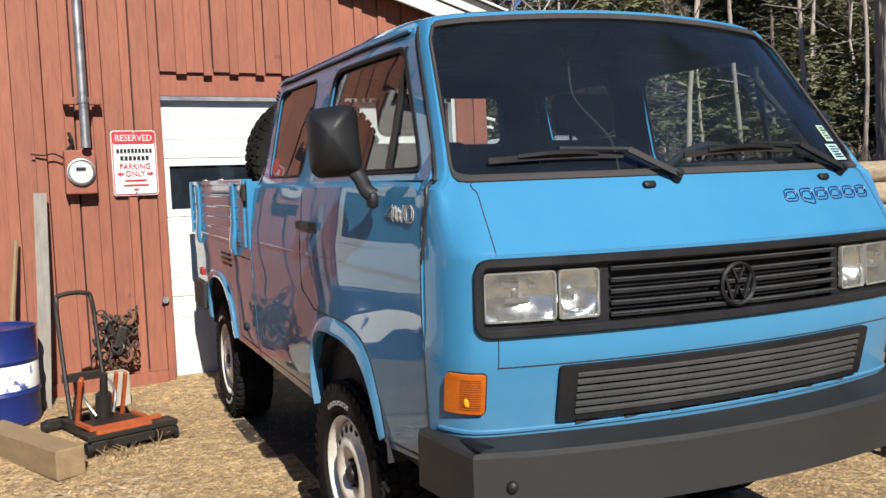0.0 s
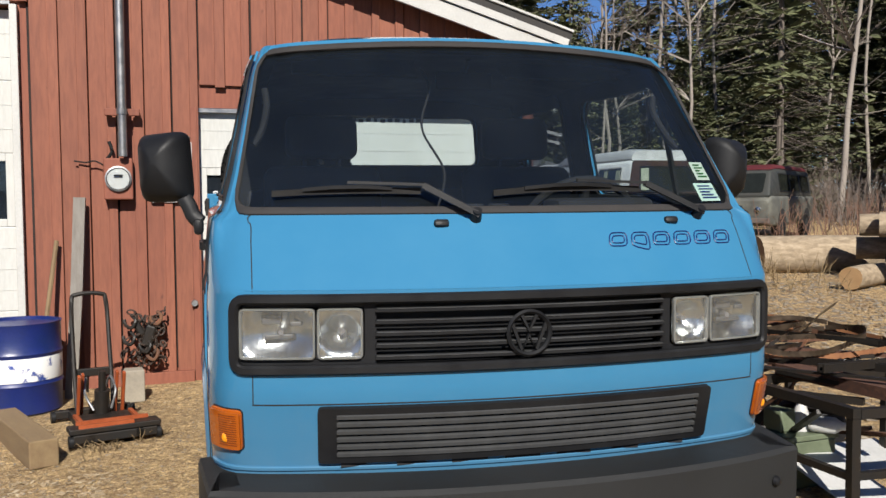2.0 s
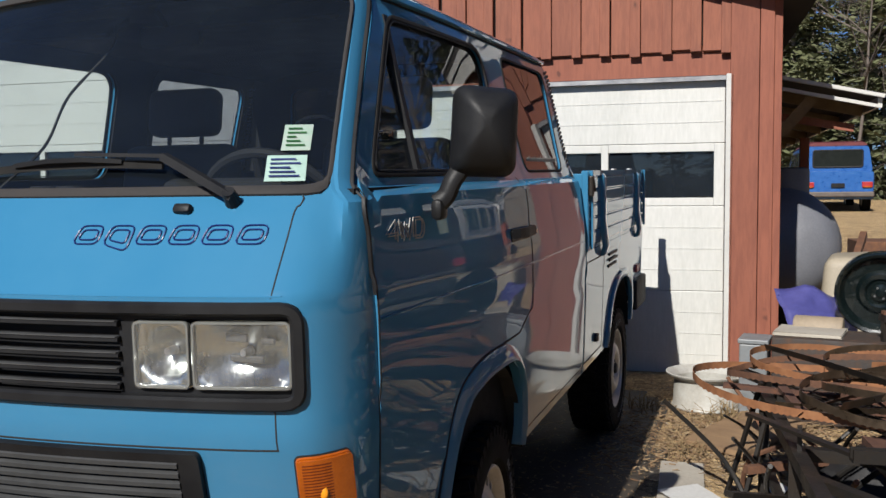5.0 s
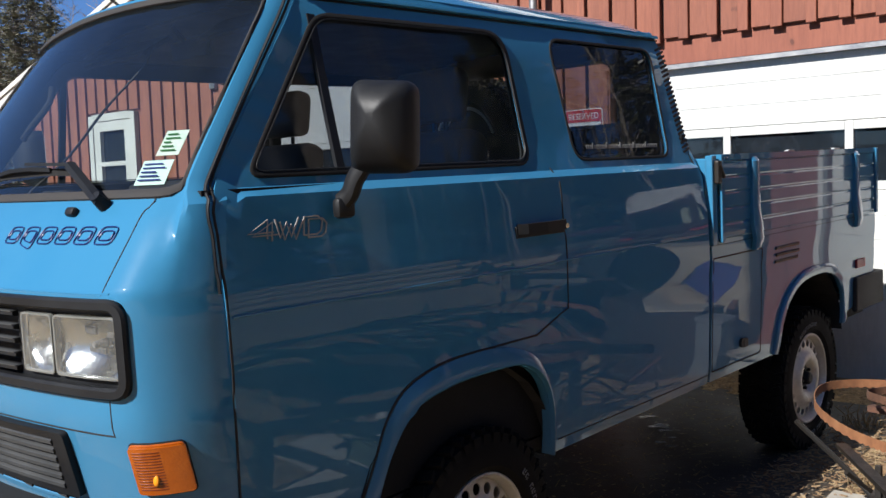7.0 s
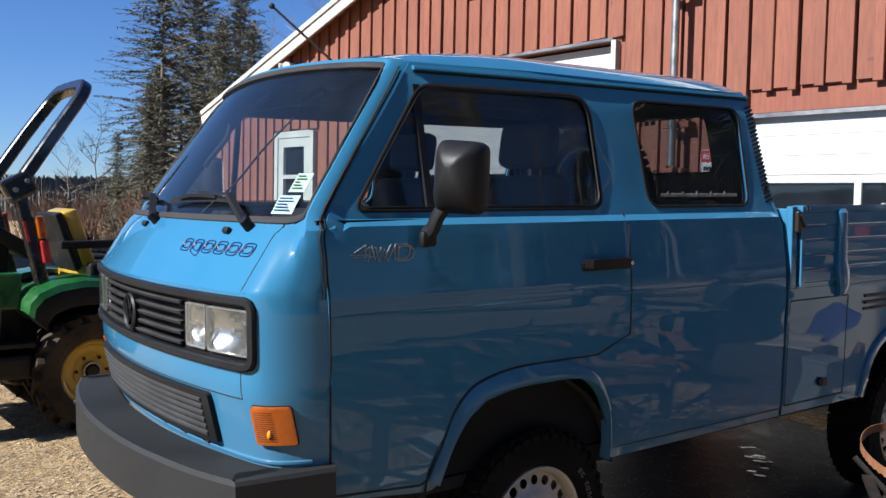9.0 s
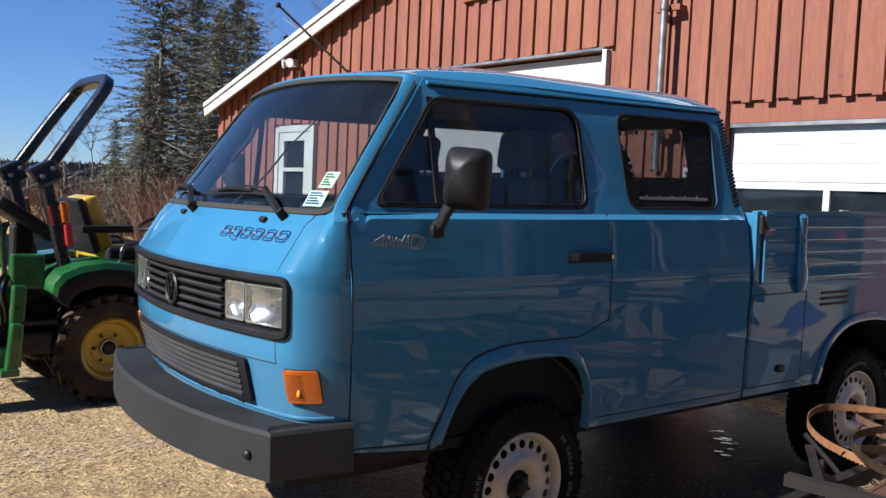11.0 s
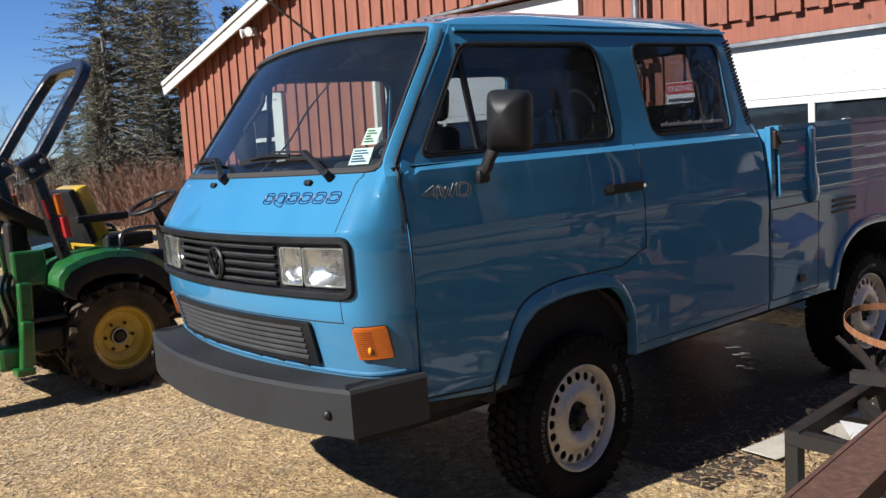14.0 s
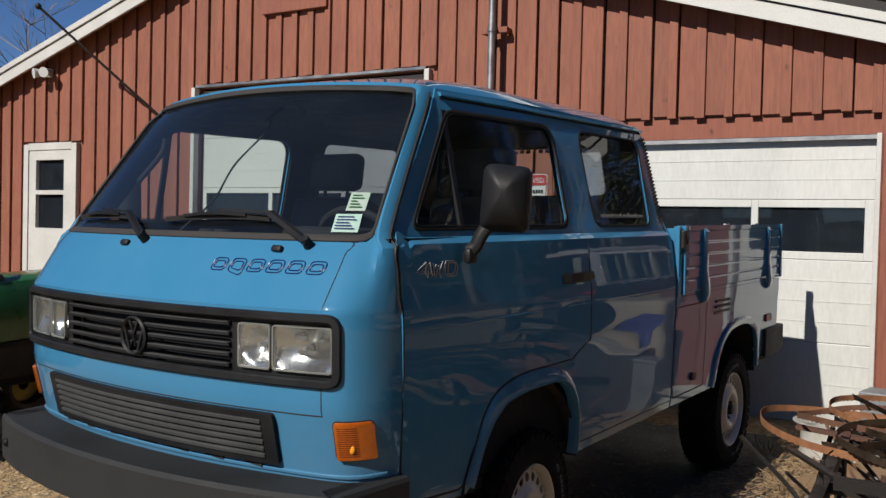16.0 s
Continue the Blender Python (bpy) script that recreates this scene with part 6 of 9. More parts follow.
for k, (x, z) in enumerate(((-0.10, 0.06), (0.08, 0.08), (0.0, -0.12), (0.05, -0.18), (-0.11, -0.06))):
    bm = bmesh.new()
    tube(bm, smooth_path([(x, -0.03, z), (x + 0.03, -0.06, z - 0.04), (x, -0.07, z - 0.09), (x - 0.04, -0.05, z - 0.07), (x - 0.05, -0.04, z - 0.03)], 5), 0.013, 7)
    part("hook", bm, M["rust"] if k % 2 else M["black_steel"], chain)
bm = bmesh.new()
box(bm, (0.02, -0.03, -0.10), (0.08, 0.05, 0.17), Matrix.Rotation(0.3, 4, "Y"), bevel=0.02)
box(bm, (-0.05, -0.03, -0.04), (0.05, 0.05, 0.12), Matrix.Rotation(-0.5, 4, "Y"), bevel=0.015)
part("hoist_block", bm, M["black_steel"], chain)

# leaning plank and stick
bm = bmesh.new()
a_, b_ = Vector((-1.895, 3.25, 0.06)), Vector((-1.836, 3.47, 1.475))
sweep(bm, [a_, a_.lerp(b_, 0.5) + Vector((0.008, 0, 0)), b_], [(-0.040, -0.018), (0.040, -0.018), (0.040, 0.018), (-0.040, 0.018)], up=(0, 1, 0))
plank = part("plank", bm, M["grey_wood"])
tagged(plank, "weathered grey plank leaning on the barn wall", "plank")
bm = bmesh.new()
tube(bm, [(-2.10, 3.24, 0.06), (-2.06, 3.34, 0.6), (-2.00, 3.48, 1.17)], 0.016, 7)
tagged(part("stick", bm, M["raw_wood"]), "thin pale wooden stick leaning on the wall", "stick")


# blue drum
def make_drum(x, y, r, h):
    z = ground_z(x, y)
    ob = thing("oil_drum", "blue steel drum with a worn white band", "drum", pose(x, y, z))
    prof = [(r - 0.01, 0.0), (r, 0.01), (r, h * 0.30), (r + 0.010, h * 0.33), (r, h * 0.36), (r, h * 0.64), (r + 0.010, h * 0.67), (r, h * 0.70), (r, h - 0.015), (r + 0.006, h), (r - 0.012, h), (r - 0.012, h - 0.02), (0.0, h - 0.02)]
    part("shell", lathe(bmesh.new(), prof, 40, "z", closed=False), M["blue_drum"], ob, smooth=40)
    n = Nodes("worn_white_band")
    vec = n.coords()
    f = n.noise(vec, 9.0, 8, 0.7)
    n.link(n.mix(n.ramp(f, [(0.56, (0, 0, 0)), (0.62, (1, 1, 1))]), (0.78, 0.78, 0.76), (0.03, 0.06, 0.25)), n.bsdf.inputs["Base Color"])
    n.bsdf.inputs["Roughness"].default_value = 0.5
    bm = lathe(bmesh.new(), [(r + 0.0025, h * 0.372), (r + 0.0035, h * 0.38), (r + 0.0035, h * 0.62), (r + 0.0025, h * 0.63)], 40, "z", closed=False)
    part("band", bm, n.mat, ob, "worn white painted band", smooth=40)
    return ob


make_drum(-2.185, 3.03, 0.275, 0.59)

# timber block
bm = bmesh.new()
box(bm, (0, 0, 0.075), (0.15, 0.95, 0.15), bevel=0.008)
timber = part("timber", bm, M["raw_wood"])
tagged(timber, "short squared tan timber lying on the gravel", "timber")
timber.matrix_basis = pose(-1.965, 2.11, ground_z(-2.0, 2.1) - 0.01, 0, 0, 25)

# lifting jack
jack = thing("lifting_jack", "orange and black hydraulic lifting jack with a tall handle", "jack", pose(-1.56, 2.36, ground_z(-1.56, 2.36), 0, 0, 18))
bm = bmesh.new()
for x in (-0.13, 0.13):
    box(bm, (x, 0.0, 0.05), (0.05, 0.78, 0.05), bevel=0.006)
for y in (-0.36, 0.34):
    box(bm, (0, y, 0.05), (0.46, 0.06, 0.05), bevel=0.006)
part("base_frame", bm, M["black_steel"], jack)
bm = bmesh.new()
box(bm, (0, -0.12, 0.085), (0.30, 0.34, 0.02), bevel=0.004)
box(bm, (0, -0.33, 0.095), (0.50, 0.13, 0.03), bevel=0.005)
part("platform", bm, M["black_steel"], jack, "black steel platform")
for a_, b_ in (((-0.20, -0.28, 0.12), (0.20, -0.28, 0.12)), ((-0.20, -0.38, 0.12), (0.10, -0.38, 0.12)), ((-0.15, -0.38, 0.10), (-0.16, 0.02, 0.10)), ((0.16, -0.30, 0.10), (0.16, 0.02, 0.10))):
    bm = bmesh.new()
    sweep(bm, [a_, b_], [(-0.012, -0.010), (0.012, -0.010), (0.012, 0.010), (-0.012, 0.010)])
    part("edge_bar", bm, M["orange"], jack, "worn orange edge bar")
for x, y in ((-0.13, 0.06), (-0.10, 0.12), (0.10, 0.12), (0.13, 0.06)):
    bm = bmesh.new()
    box(bm, (x, y, 0.20), (0.018, 0.03, 0.30), Matrix.Rotation(0.35, 4, "X"), bevel=0.004)
    part("scissor_arm", bm, M["orange"], jack, "thin orange arm")
for x in (-0.05, 0.05):
    bm = bmesh.new()
    tube(bm, smooth_path([(x, 0.02, 0.12), (x * 1.8, 0.08, 0.22), (x * 1.4, 0.14, 0.30), (x, 0.22, 0.20)], 4), 0.008, 6)
    part("spring_rod", bm, M["galv"], jack, smooth=True)
bm = bmesh.new()
cyl(bm, (0, 0.05, 0.08), (0, 0.02, 0.24), 0.045, seg=14)
cyl(bm, (0, 0.02, 0.24), (0, 0.0, 0.36), 0.022, seg=12)
part("ram", bm, M["black_steel"], jack, smooth=30)
bm = bmesh.new()
tube(bm, smooth_path([(-0.11, 0.26, 0.06), (-0.11, 0.34, 0.42), (-0.105, 0.40, 0.74), (-0.07, 0.41, 0.795), (0.07, 0.41, 0.795), (0.105, 0.40, 0.74), (0.11, 0.34, 0.42), (0.11, 0.26, 0.06)], 5), 0.014, 8)
part("handle", bm, M["black_steel"], jack, "tall black loop handle", smooth=True)
bm = bmesh.new()
box(bm, (0, 0.345, 0.30), (0.24, 0.03, 0.05), bevel=0.005)
part("cross_bar", bm, M["black_steel"], jack)
for x in (-0.24, 0.24):
    for y in (-0.36, 0.34):
        bm = bmesh.new()
        cyl(bm, (x - 0.012, y, 0.036), (x + 0.012, y, 0.036), 0.036, seg=14)
        part("caster", bm, M["black_plastic"], jack, smooth=30)
bm = bmesh.new()
box(bm, (0, 0, 0.11), (0.14, 0.14, 0.22), bevel=0.008)
blk = part("concrete_block", bm, surface("pale_block", (0.286, 0.253, 0.198), (0.22, 0.193, 0.154), rough=0.95))
tagged(blk, "pale block standing against the barn wall", "block")
blk.matrix_basis = pose(-1.46, 3.06, ground_z(-1.46, 3.06), 0, 0, 12)


# ---- scrap and stores beside the barn ----
def on_ground(x, y, rz=0.0, dz=0.0):
    return pose(x, y, ground_z(x, y) + dz, 0, 0, rz)


# white wheel rim lying on its side
bm = bmesh.new()
lathe(bm, [(0.20, 0.0), (0.205, 0.01), (0.195, 0.03), (0.19, 0.17), (0.215, 0.19), (0.235, 0.20), (0.24, 0.21), (0.232, 0.213), (0.205, 0.20), (0.18, 0.17), (0.185, 0.03), (0.17, 0.02), (0.06, 0.03), (0.06, 0.0)], 40, "z")
rim_w = part("wheel_rim", bm, surface("dirty_white_enamel", (0.363, 0.358, 0.33), (0.248, 0.231, 0.198), rough=0.5, scale=7), smooth=35)
tagged(rim_w, "old white wheel rim lying on the gravel", "wheel rim")
rim_w.matrix_basis = on_ground(1.29, 3.04)

# loose boards and papers
ply = surface("old_plywood", (0.215, 0.135, 0.070), (0.14, 0.085, 0.045), rough=0.9, scale=4, stretch=(1, 5, 1))
pale = surface("pale_board", (0.341, 0.314, 0.264), (0.264, 0.237, 0.198), rough=0.8, scale=4)


def slab_thing(name, label, category, x, y, rz, sx_, sy_, t, mat, tilt=0.0, dz=0.0):
    bm = bmesh.new()
    box(bm, (0, 0, t / 2), (sx_, sy_, t), bevel=min(0.004, t * 0.3))
    rr = random.Random(name + str(x))
    for v in bm.verts:
        v.co.x += rr.uniform(-0.006, 0.006)
        v.co.y += rr.uniform(-0.006, 0.006)
    ob = tagged(part(name, bm, mat), label, category)
    ob.matrix_basis = pose(x, y, ground_z(x, y) + dz, tilt, 0, rz)
    return ob


slab_thing("plywood_sheet", "splintered brown plywood sheet on the ground", "plywood", 1.52, 2.42, -28, 0.36, 0.62, 0.03, ply, 4, 0.02)
slab_thing("pale_plank", "pale plank lying on straw", "plank", 1.27, 1.56, 4, 0.20, 0.72, 0.022, pale)
slab_thing("paper_sheet", "crumpled white paper sheet on the ground", "paper", 1.43, 1.26, 38, 0.20, 0.55, 0.006, M["sign_white"], 2, 0.03)
slab_thing("cardboard_sheet", "flat grey cardboard sheet under the rack", "cardboard", 1.14, 1.00, -4, 0.18, 0.36, 0.005, pale, 0, 0.020)
slab_thing("paper_sheet", "white paper sheet under the steel rack", "paper", 1.98, 0.22, 20, 0.34, 0.42, 0.006, M["sign_white"], 22, 0.09)
slab_thing("paper_sheet", "white paper sheet under the steel rack", "paper", 1.98, 0.95, -30, 0.45, 0.35, 0.006, M["sign_white"], -3, 0.03)
slab_thing("paper_sheet", "white paper sheet under the steel rack", "paper", 2.42, 0.62, 8, 0.42, 0.30, 0.006, M["sign_white"], 14, 0.06)
slab_thing("paper_sheet", "torn white paper strip under the steel rack", "paper", 1.72, 1.52, 35, 0.10, 0.26, 0.005, M["sign_white"], 5, 0.03)
slab_thing("paper_sheet", "torn white paper strip under the steel rack", "paper", 1.80, 0.72, -15, 0.09, 0.22, 0.005, M["sign_white"], 5, 0.03)

# steel rack of black angle iron
rack = thing("steel_rack", "low black angle-iron rack holding scrap steel", "rack")
RX1, RY0, RY1, RZ = 2.60, -0.07, 1.55, 0.50


def rack_x(y):
    """The rack's near side runs a little askew."""
    return 1.80 - 0.115 * (y - RY0)


def bar(name, a, b, w, h, mat, parent, up=(0, 0, 1)):
    return part(name, sweep(bmesh.new(), [a, b], [(-w / 2, -h / 2), (w / 2, -h / 2), (w / 2, h / 2), (-w / 2, h / 2)], up=up), mat, parent)


for y in (RY0, 0.70, RY1):
    for x in (rack_x(y), RX1):
        bar("leg", (x, y, ground_z(x, y) - 0.01), (x, y, RZ - 0.024), 0.042, 0.042, M["black_steel"], rack, up=(0, 1, 0))
    bar("cross_rail", (rack_x(y) + 0.024, y, RZ - 0.004), (RX1 - 0.024, y, RZ - 0.004), 0.042, 0.042, M["black_steel"], rack)
bar("side_rail", (rack_x(RY0 - 0.02), RY0 - 0.02, RZ), (rack_x(RY1 + 0.02), RY1 + 0.02, RZ), 0.045, 0.045, M["black_steel"], rack)
bar("side_rail", (RX1, RY0 - 0.02, RZ), (RX1, RY1 + 0.02, RZ), 0.045, 0.045, M["black_steel"], rack)
bar("lower_rail", (rack_x(RY0), RY0, 0.22), (rack_x(RY1), RY1, 0.22), 0.032, 0.032, M["black_steel"], rack)
bar("lower_rail", (rack_x(RY0), RY0, 0.225), (RX1, RY0, 0.225), 0.032, 0.032, M["black_steel"], rack)
bar("brace", (1.76, 0.10, RZ - 0.03), (1.95, 0.65, 0.2), 0.03, 0.02, M["black_steel"], rack)
bar("hook_rod", (rack_x(0.62), 0.62, RZ), (rack_x(0.62), 0.62, RZ + 0.11), 0.015, 0.015, M["black_steel"], rack, up=(0, 1, 0))
bar("stay", (rack_x(0.45), 0.45, RZ - 0.01), (2.02, 0.14, RZ - 0.01), 0.04, 0.03, M["black_steel"], rack)

brown_rust = surface("dark_brown_rust", (0.0715, 0.0303, 0.0176), (0.0413, 0.0198, 0.0132), rough=0.85, c=(0.11, 0.0468, 0.0248), scale=40, bump=0.5)
# rusty channel and bars laid over the rack
def long_piece(name, label, a, b, w, h, mat, channel=False):
    a, b = Vector(a), Vector(b)
    bm = bmesh.new()
    prof = [(-w / 2, -h / 2), (w / 2, -h / 2), (w / 2, h / 2), (-w / 2, h / 2)]
    if channel:
        t = 0.008
        prof = [(-w / 2, -h / 2), (w / 2, -h / 2), (w / 2, h / 2), (w / 2 - t, h / 2), (w / 2 - t, -h / 2 + t), (-w / 2 + t, -h / 2 + t), (-w / 2 + t, h / 2), (-w / 2, h / 2)]
    sweep(bm, [a, a.lerp(b, 0.5) - Vector((0, 0, 0.004)), b], prof)
    return tagged(part(name, bm, mat), label, "steel bar")


chan = thing("rusty_channel", "long rust-brown steel channel lying across the rack", "steel bar")
bar("web", (2.22, -0.86, 0.560), (1.98, 0.68, 0.560), 0.112, 0.034, brown_rust, chan)
for o in (-0.063, 0.063):
    bar("flange", (2.22 + o, -0.86 + o * 0.156, 0.552), (1.98 + o, 0.68 + o * 0.156, 0.552), 0.014, 0.056, brown_rust, chan)
long_piece("rusty_bar", "rusty flat bar across the rack", (1.90, 1.20, 0.60), (2.72, 0.56, 0.59), 0.05, 0.02, brown_rust)
long_piece("black_angle_bar", "black angle bar lying on the rack", (1.56, 0.80, 0.594), (2.16, -0.05, 0.606), 0.030, 0.012, M["black_steel"])
long_piece("black_angle_bar", "black angle bar lying on the rack", (1.50, 2.05, 0.50), (2.35, -0.12, 0.645), 0.038, 0.038, M["black_steel"], True)
long_piece("black_angle_bar", "black steel bar reaching past the rack", (2.62, 1.34, 0.625), (2.80, 0.52, 0.61), 0.045, 0.04, M["black_steel"], True)
long_piece("black_angle_bar", "black bar sloping to the ground", (1.60, 1.42, 0.58), (1.46, 1.56, 0.04), 0.016, 0.016, M["black_steel"])
long_piece("black_angle_bar", "black bar sloping to the ground", (1.66, 1.50, 0.58), (1.52, 1.24, 0.04), 0.016, 0.016, M["black_steel"])
long_piece("rusty_bar", "thin rusty rod under the rack", (1.55, 1.1, 0.30), (2.6, 1.7, 0.36), 0.03, 0.03, M["rust"])
long_piece("black_angle_bar", "black angle bar across the rack", (1.84, 0.21, 0.640), (2.66, 0.40, 0.625), 0.038, 0.038, M["black_steel"], True)
for k in range(9):
    rr = random.Random(140 + k)
    x, y = rr.uniform(1.6, 2.2), rr.uniform(0.6, 1.7)
    a_ = rr.uniform(0, math.tau)
    long_piece("steel_offcut", "thin dark steel offcut lying in the heap", (x, y, 0.54 + 0.008 * k), (x + 0.5 * math.cos(a_), y + 0.5 * math.sin(a_), 0.55 + 0.008 * k), 0.035, 0.02, M["black_steel"] if k % 2 else brown_rust)
for k in range(7):
    rr = random.Random(40 + k)
    x, y = 1.80 + 0.09 * k, rr.uniform(0.9, 1.5)
    long_piece("steel_offcut", "dark steel offcut in the scrap heap", (x, y, 0.10 + 0.03 * k % 0.2), (x + rr.uniform(-0.5, 0.5), y + rr.uniform(-0.9, -0.3), 0.32 + 0.03 * (k % 3)), 0.032, 0.02, M["black_steel"] if k % 3 else M["rust"])


for k in range(16):
    rr = random.Random(240 + k)
    x, y = rr.uniform(1.5, 2.0), rr.uniform(0.9, 1.9)
    tubed = bmesh.new()
    a_ = rr.uniform(0, math.tau)
    tube(tubed, smooth_path([(x, y, ground_z(x, y) + 0.02), (x + 0.12 * math.cos(a_), y + 0.12 * math.sin(a_), 0.25), (x + 0.35 * math.cos(a_ + 0.4), y + 0.35 * math.sin(a_ + 0.4), rr.uniform(0.38, 0.52))], 4), rr.uniform(0.006, 0.011), 6)
    tagged(part("bent_rod", tubed, M["black_steel"] if k % 3 else M["rust"], smooth=True), "thin bent steel rod leaning in the scrap heap", "steel rod", group="bent rods in the heap")


# bandsaw blades: toothed steel ribbons in tangled loops
def saw_blade(path, w, mat, label, pitch=0.022, tilt=0.0):
    pts = smooth_path(path, 14, False)
    fine = []
    for a, b in zip(pts, pts[1:]):
        n = max(1, int((b - a).length / (pitch / 2)))
        fine += [a.lerp(b, k / n) for k in range(n)]
    bm = bmesh.new()
    prev = None
    for k, p in enumerate(fine):
        d = (fine[min(k + 1, len(fine) - 1)] - fine[max(k - 1, 0)]).normalized()
        side = d.cross(Vector((0, 0, 1)))
        side = side.normalized() if side.length > 1e-3 else Vector((1, 0, 0))
        up = (Vector((0, 0, 1)) * math.cos(tilt) + side * math.sin(tilt)).normalized()
        tooth = 0.005 if k % 2 else 0.0
        th = side * 0.0012
        row = [bm.verts.new(p + up * w * 0.76 + th), bm.verts.new(p - up * tooth + th), bm.verts.new(p - up * tooth - th), bm.verts.new(p + up * w * 0.76 - th)]
        if prev:
            for j in range(4):
                bm.faces.new((prev[j], prev[(j + 1) % 4], row[(j + 1) % 4], row[j]))
        prev = row
    return tagged(part("saw_blade", bm, mat), label, "saw blade", group="scrap band saw blades")


def loop_path(cx, cy, cz, rx, ry, turn, wave, seed, n=14, open_at=0.0):
    rr = random.Random(seed)
    out = []
    for k in range(n + 1):
        a = math.tau * (1 - open_at) * k / n + 0.2
        x, y = rx * math.cos(a), ry * math.sin(a)
        c, s = math.cos(turn), math.sin(turn)
        out.append((cx + x * c - y * s, cy + x * s + y * c, cz + wave * math.sin(2 * a + seed) + rr.uniform(-0.008, 0.008)))
    return out


rust_bright = surface("orange_rust", (0.205, 0.0850, 0.0340), (0.120, 0.0490, 0.0220), rough=0.8, scale=20, c=(0.250, 0.118, 0.052), bump=0.3)
brown_steel = surface("brown_blade_steel", (0.135, 0.098, 0.068), (0.060, 0.045, 0.032), rough=0.34, metal=0.75, scale=12)
saw_blade(loop_path(2.05, 1.10, 0.615, 0.74, 0.46, -0.35, 0.012, 1), 0.035, rust_bright, "bright orange rusty band saw blade in a loop")
saw_blade(loop_path(2.10, 1.62, 0.635, 0.55, 0.42, 0.1, 0.015, 2), 0.032, rust_bright, "orange rusty band saw blade in a loop")
saw_blade(loop_path(2.20, 0.96, 0.655, 0.50, 0.34, 0.45, 0.025, 3), 0.034, brown_steel, "brown steel band saw blade in a loop")
saw_blade(loop_path(2.24, 1.52, 0.66, 0.40, 0.34, 0.2, 0.02, 4), 0.032, brown_steel, "brown steel band saw blade in a loop")
saw_blade(loop_path(2.02, 1.28, 0.64, 0.56, 0.34, -0.2, 0.02, 5), 0.030, M["rust"], "rusty band saw blade in a loop")
saw_blade(loop_path(2.24, 1.04, 0.675, 0.44, 0.36, 0.3, 0.02, 6), 0.032, brown_steel, "brown steel band saw blade in a loop")
saw_blade([(1.84, 0.64, 0.665), (2.06, 0.80, 0.69), (2.325, 1.006, 0.70), (2.64, 1.31, 0.725), (2.955, 1.592, 0.745)], 0.046, brown_steel, "free end of a brown saw blade", tilt=0.55)
saw_blade([(1.62, 1.78, 0.66), (1.85, 1.25, 0.69), (2.10, 0.75, 0.70), (2.36, 0.45, 0.69)], 0.034, M["black_steel"], "dark saw blade lying straight over the heap", tilt=0.4)

for k in range(9):
    rr = random.Random(340 + k)
    cx_, cy_, a_ = rr.uniform(1.85, 2.35), rr.uniform(0.95, 1.65), rr.uniform(-0.7, 0.9)
    half_ = rr.uniform(0.22, 0.45)
    bend = rr.uniform(-0.12, 0.12)
    ends = [(cx_ + q * half_ * math.cos(a_) - bend * (1 - q * q) * math.sin(a_), cy_ + q * half_ * math.sin(a_) + bend * (1 - q * q) * math.cos(a_), 0.60 + 0.006 * k + 0.012 * q) for q in (-1, -0.4, 0.3, 1)]
    saw_blade(ends, 0.032, (brown_steel, M["rust"], rust_bright)[k % 3], "broken piece of saw blade in the heap", tilt=rr.uniform(0.2, 1.1))
bm = bmesh.new()
bmesh.ops.create_grid(bm, x_segments=16, y_segments=12, size=0.5)
for v in bm.verts:
    v.co = Vector((v.co.x * 0.40, v.co.y * 0.26, 0.035 * noise.noise(v.co * 9) + 0.02 * noise.noise(v.co * 21)))
foil = tagged(part("foil_sheet", thicken(bm, 0.002), surface("crumpled_foil", (0.50, 0.50, 0.50), (0.38, 0.38, 0.38), rough=0.35, metal=0.6)), "crumpled silver foil sheet lying on the rack", "foil")
foil.matrix_basis = pose(2.27, 0.86, 0.545, 4, 0, 20)

# dark wheel disc standing upright
disc = thing("pulley_wheel", "dark green steel pulley wheel standing on edge", "pulley", pose(2.24, 3.18, 0.785, 0, 0, -8) @ pose(0, 0, 0, 8, 0, 0))
pg = surface("dark_green_enamel", (0.0045, 0.0085, 0.0085), (0.003, 0.0055, 0.006), rough=0.24, coat=0.5)
bm = lathe(bmesh.new(), [(0.235, 0.03), (0.243, 0.0), (0.243, -0.055), (0.232, -0.068), (0.215, -0.06), (0.20, -0.02), (0.19, -0.01), (0.13, -0.012), (0.11, -0.03), (0.085, -0.034), (0.07, -0.02), (0.05, -0.02), (0.05, 0.0), (0.19, 0.01), (0.215, 0.03)], 48, "y")
part("disc", bm, pg, disc, smooth=30)
bm = lathe(bmesh.new(), [(0.0, -0.045), (0.018, -0.045), (0.026, -0.035), (0.05, -0.03), (0.05, 0.01), (0.0, 0.01)], 24, "y", closed=False)
part("hub", bm, pg, disc, smooth=30)
for k in range(4):
    a = math.tau * k / 4 + 0.5
    part("bolt", cyl(bmesh.new(), (0.034 * math.cos(a), -0.03, 0.034 * math.sin(a)), (0.034 * math.cos(a), -0.042, 0.034 * math.sin(a)), 0.006, seg=6), M["galv"], disc)

# beige shell behind it
bm = bmesh.new()
box(bm, (0, 0, 0.38), (1.30, 0.75, 0.76), bevel=0.07, seg=4)
for v in bm.verts:
    v.co.x *= 1.0 - 0.12 * v.co.z
    v.co.y *= 1.0 - 0.18 * v.co.z
    v.co.z += 0.06 * (v.co.x > 0)
shell = tagged(part("plastic_shell", bm, surface("beige_fibreglass", (0.303, 0.264, 0.198), (0.231, 0.198, 0.149), rough=0.6, scale=3), smooth=40), "weathered beige fibreglass shell on the ground", "shell")
shell.matrix_basis = on_ground(2.62, 4.45, -6, 0.05)

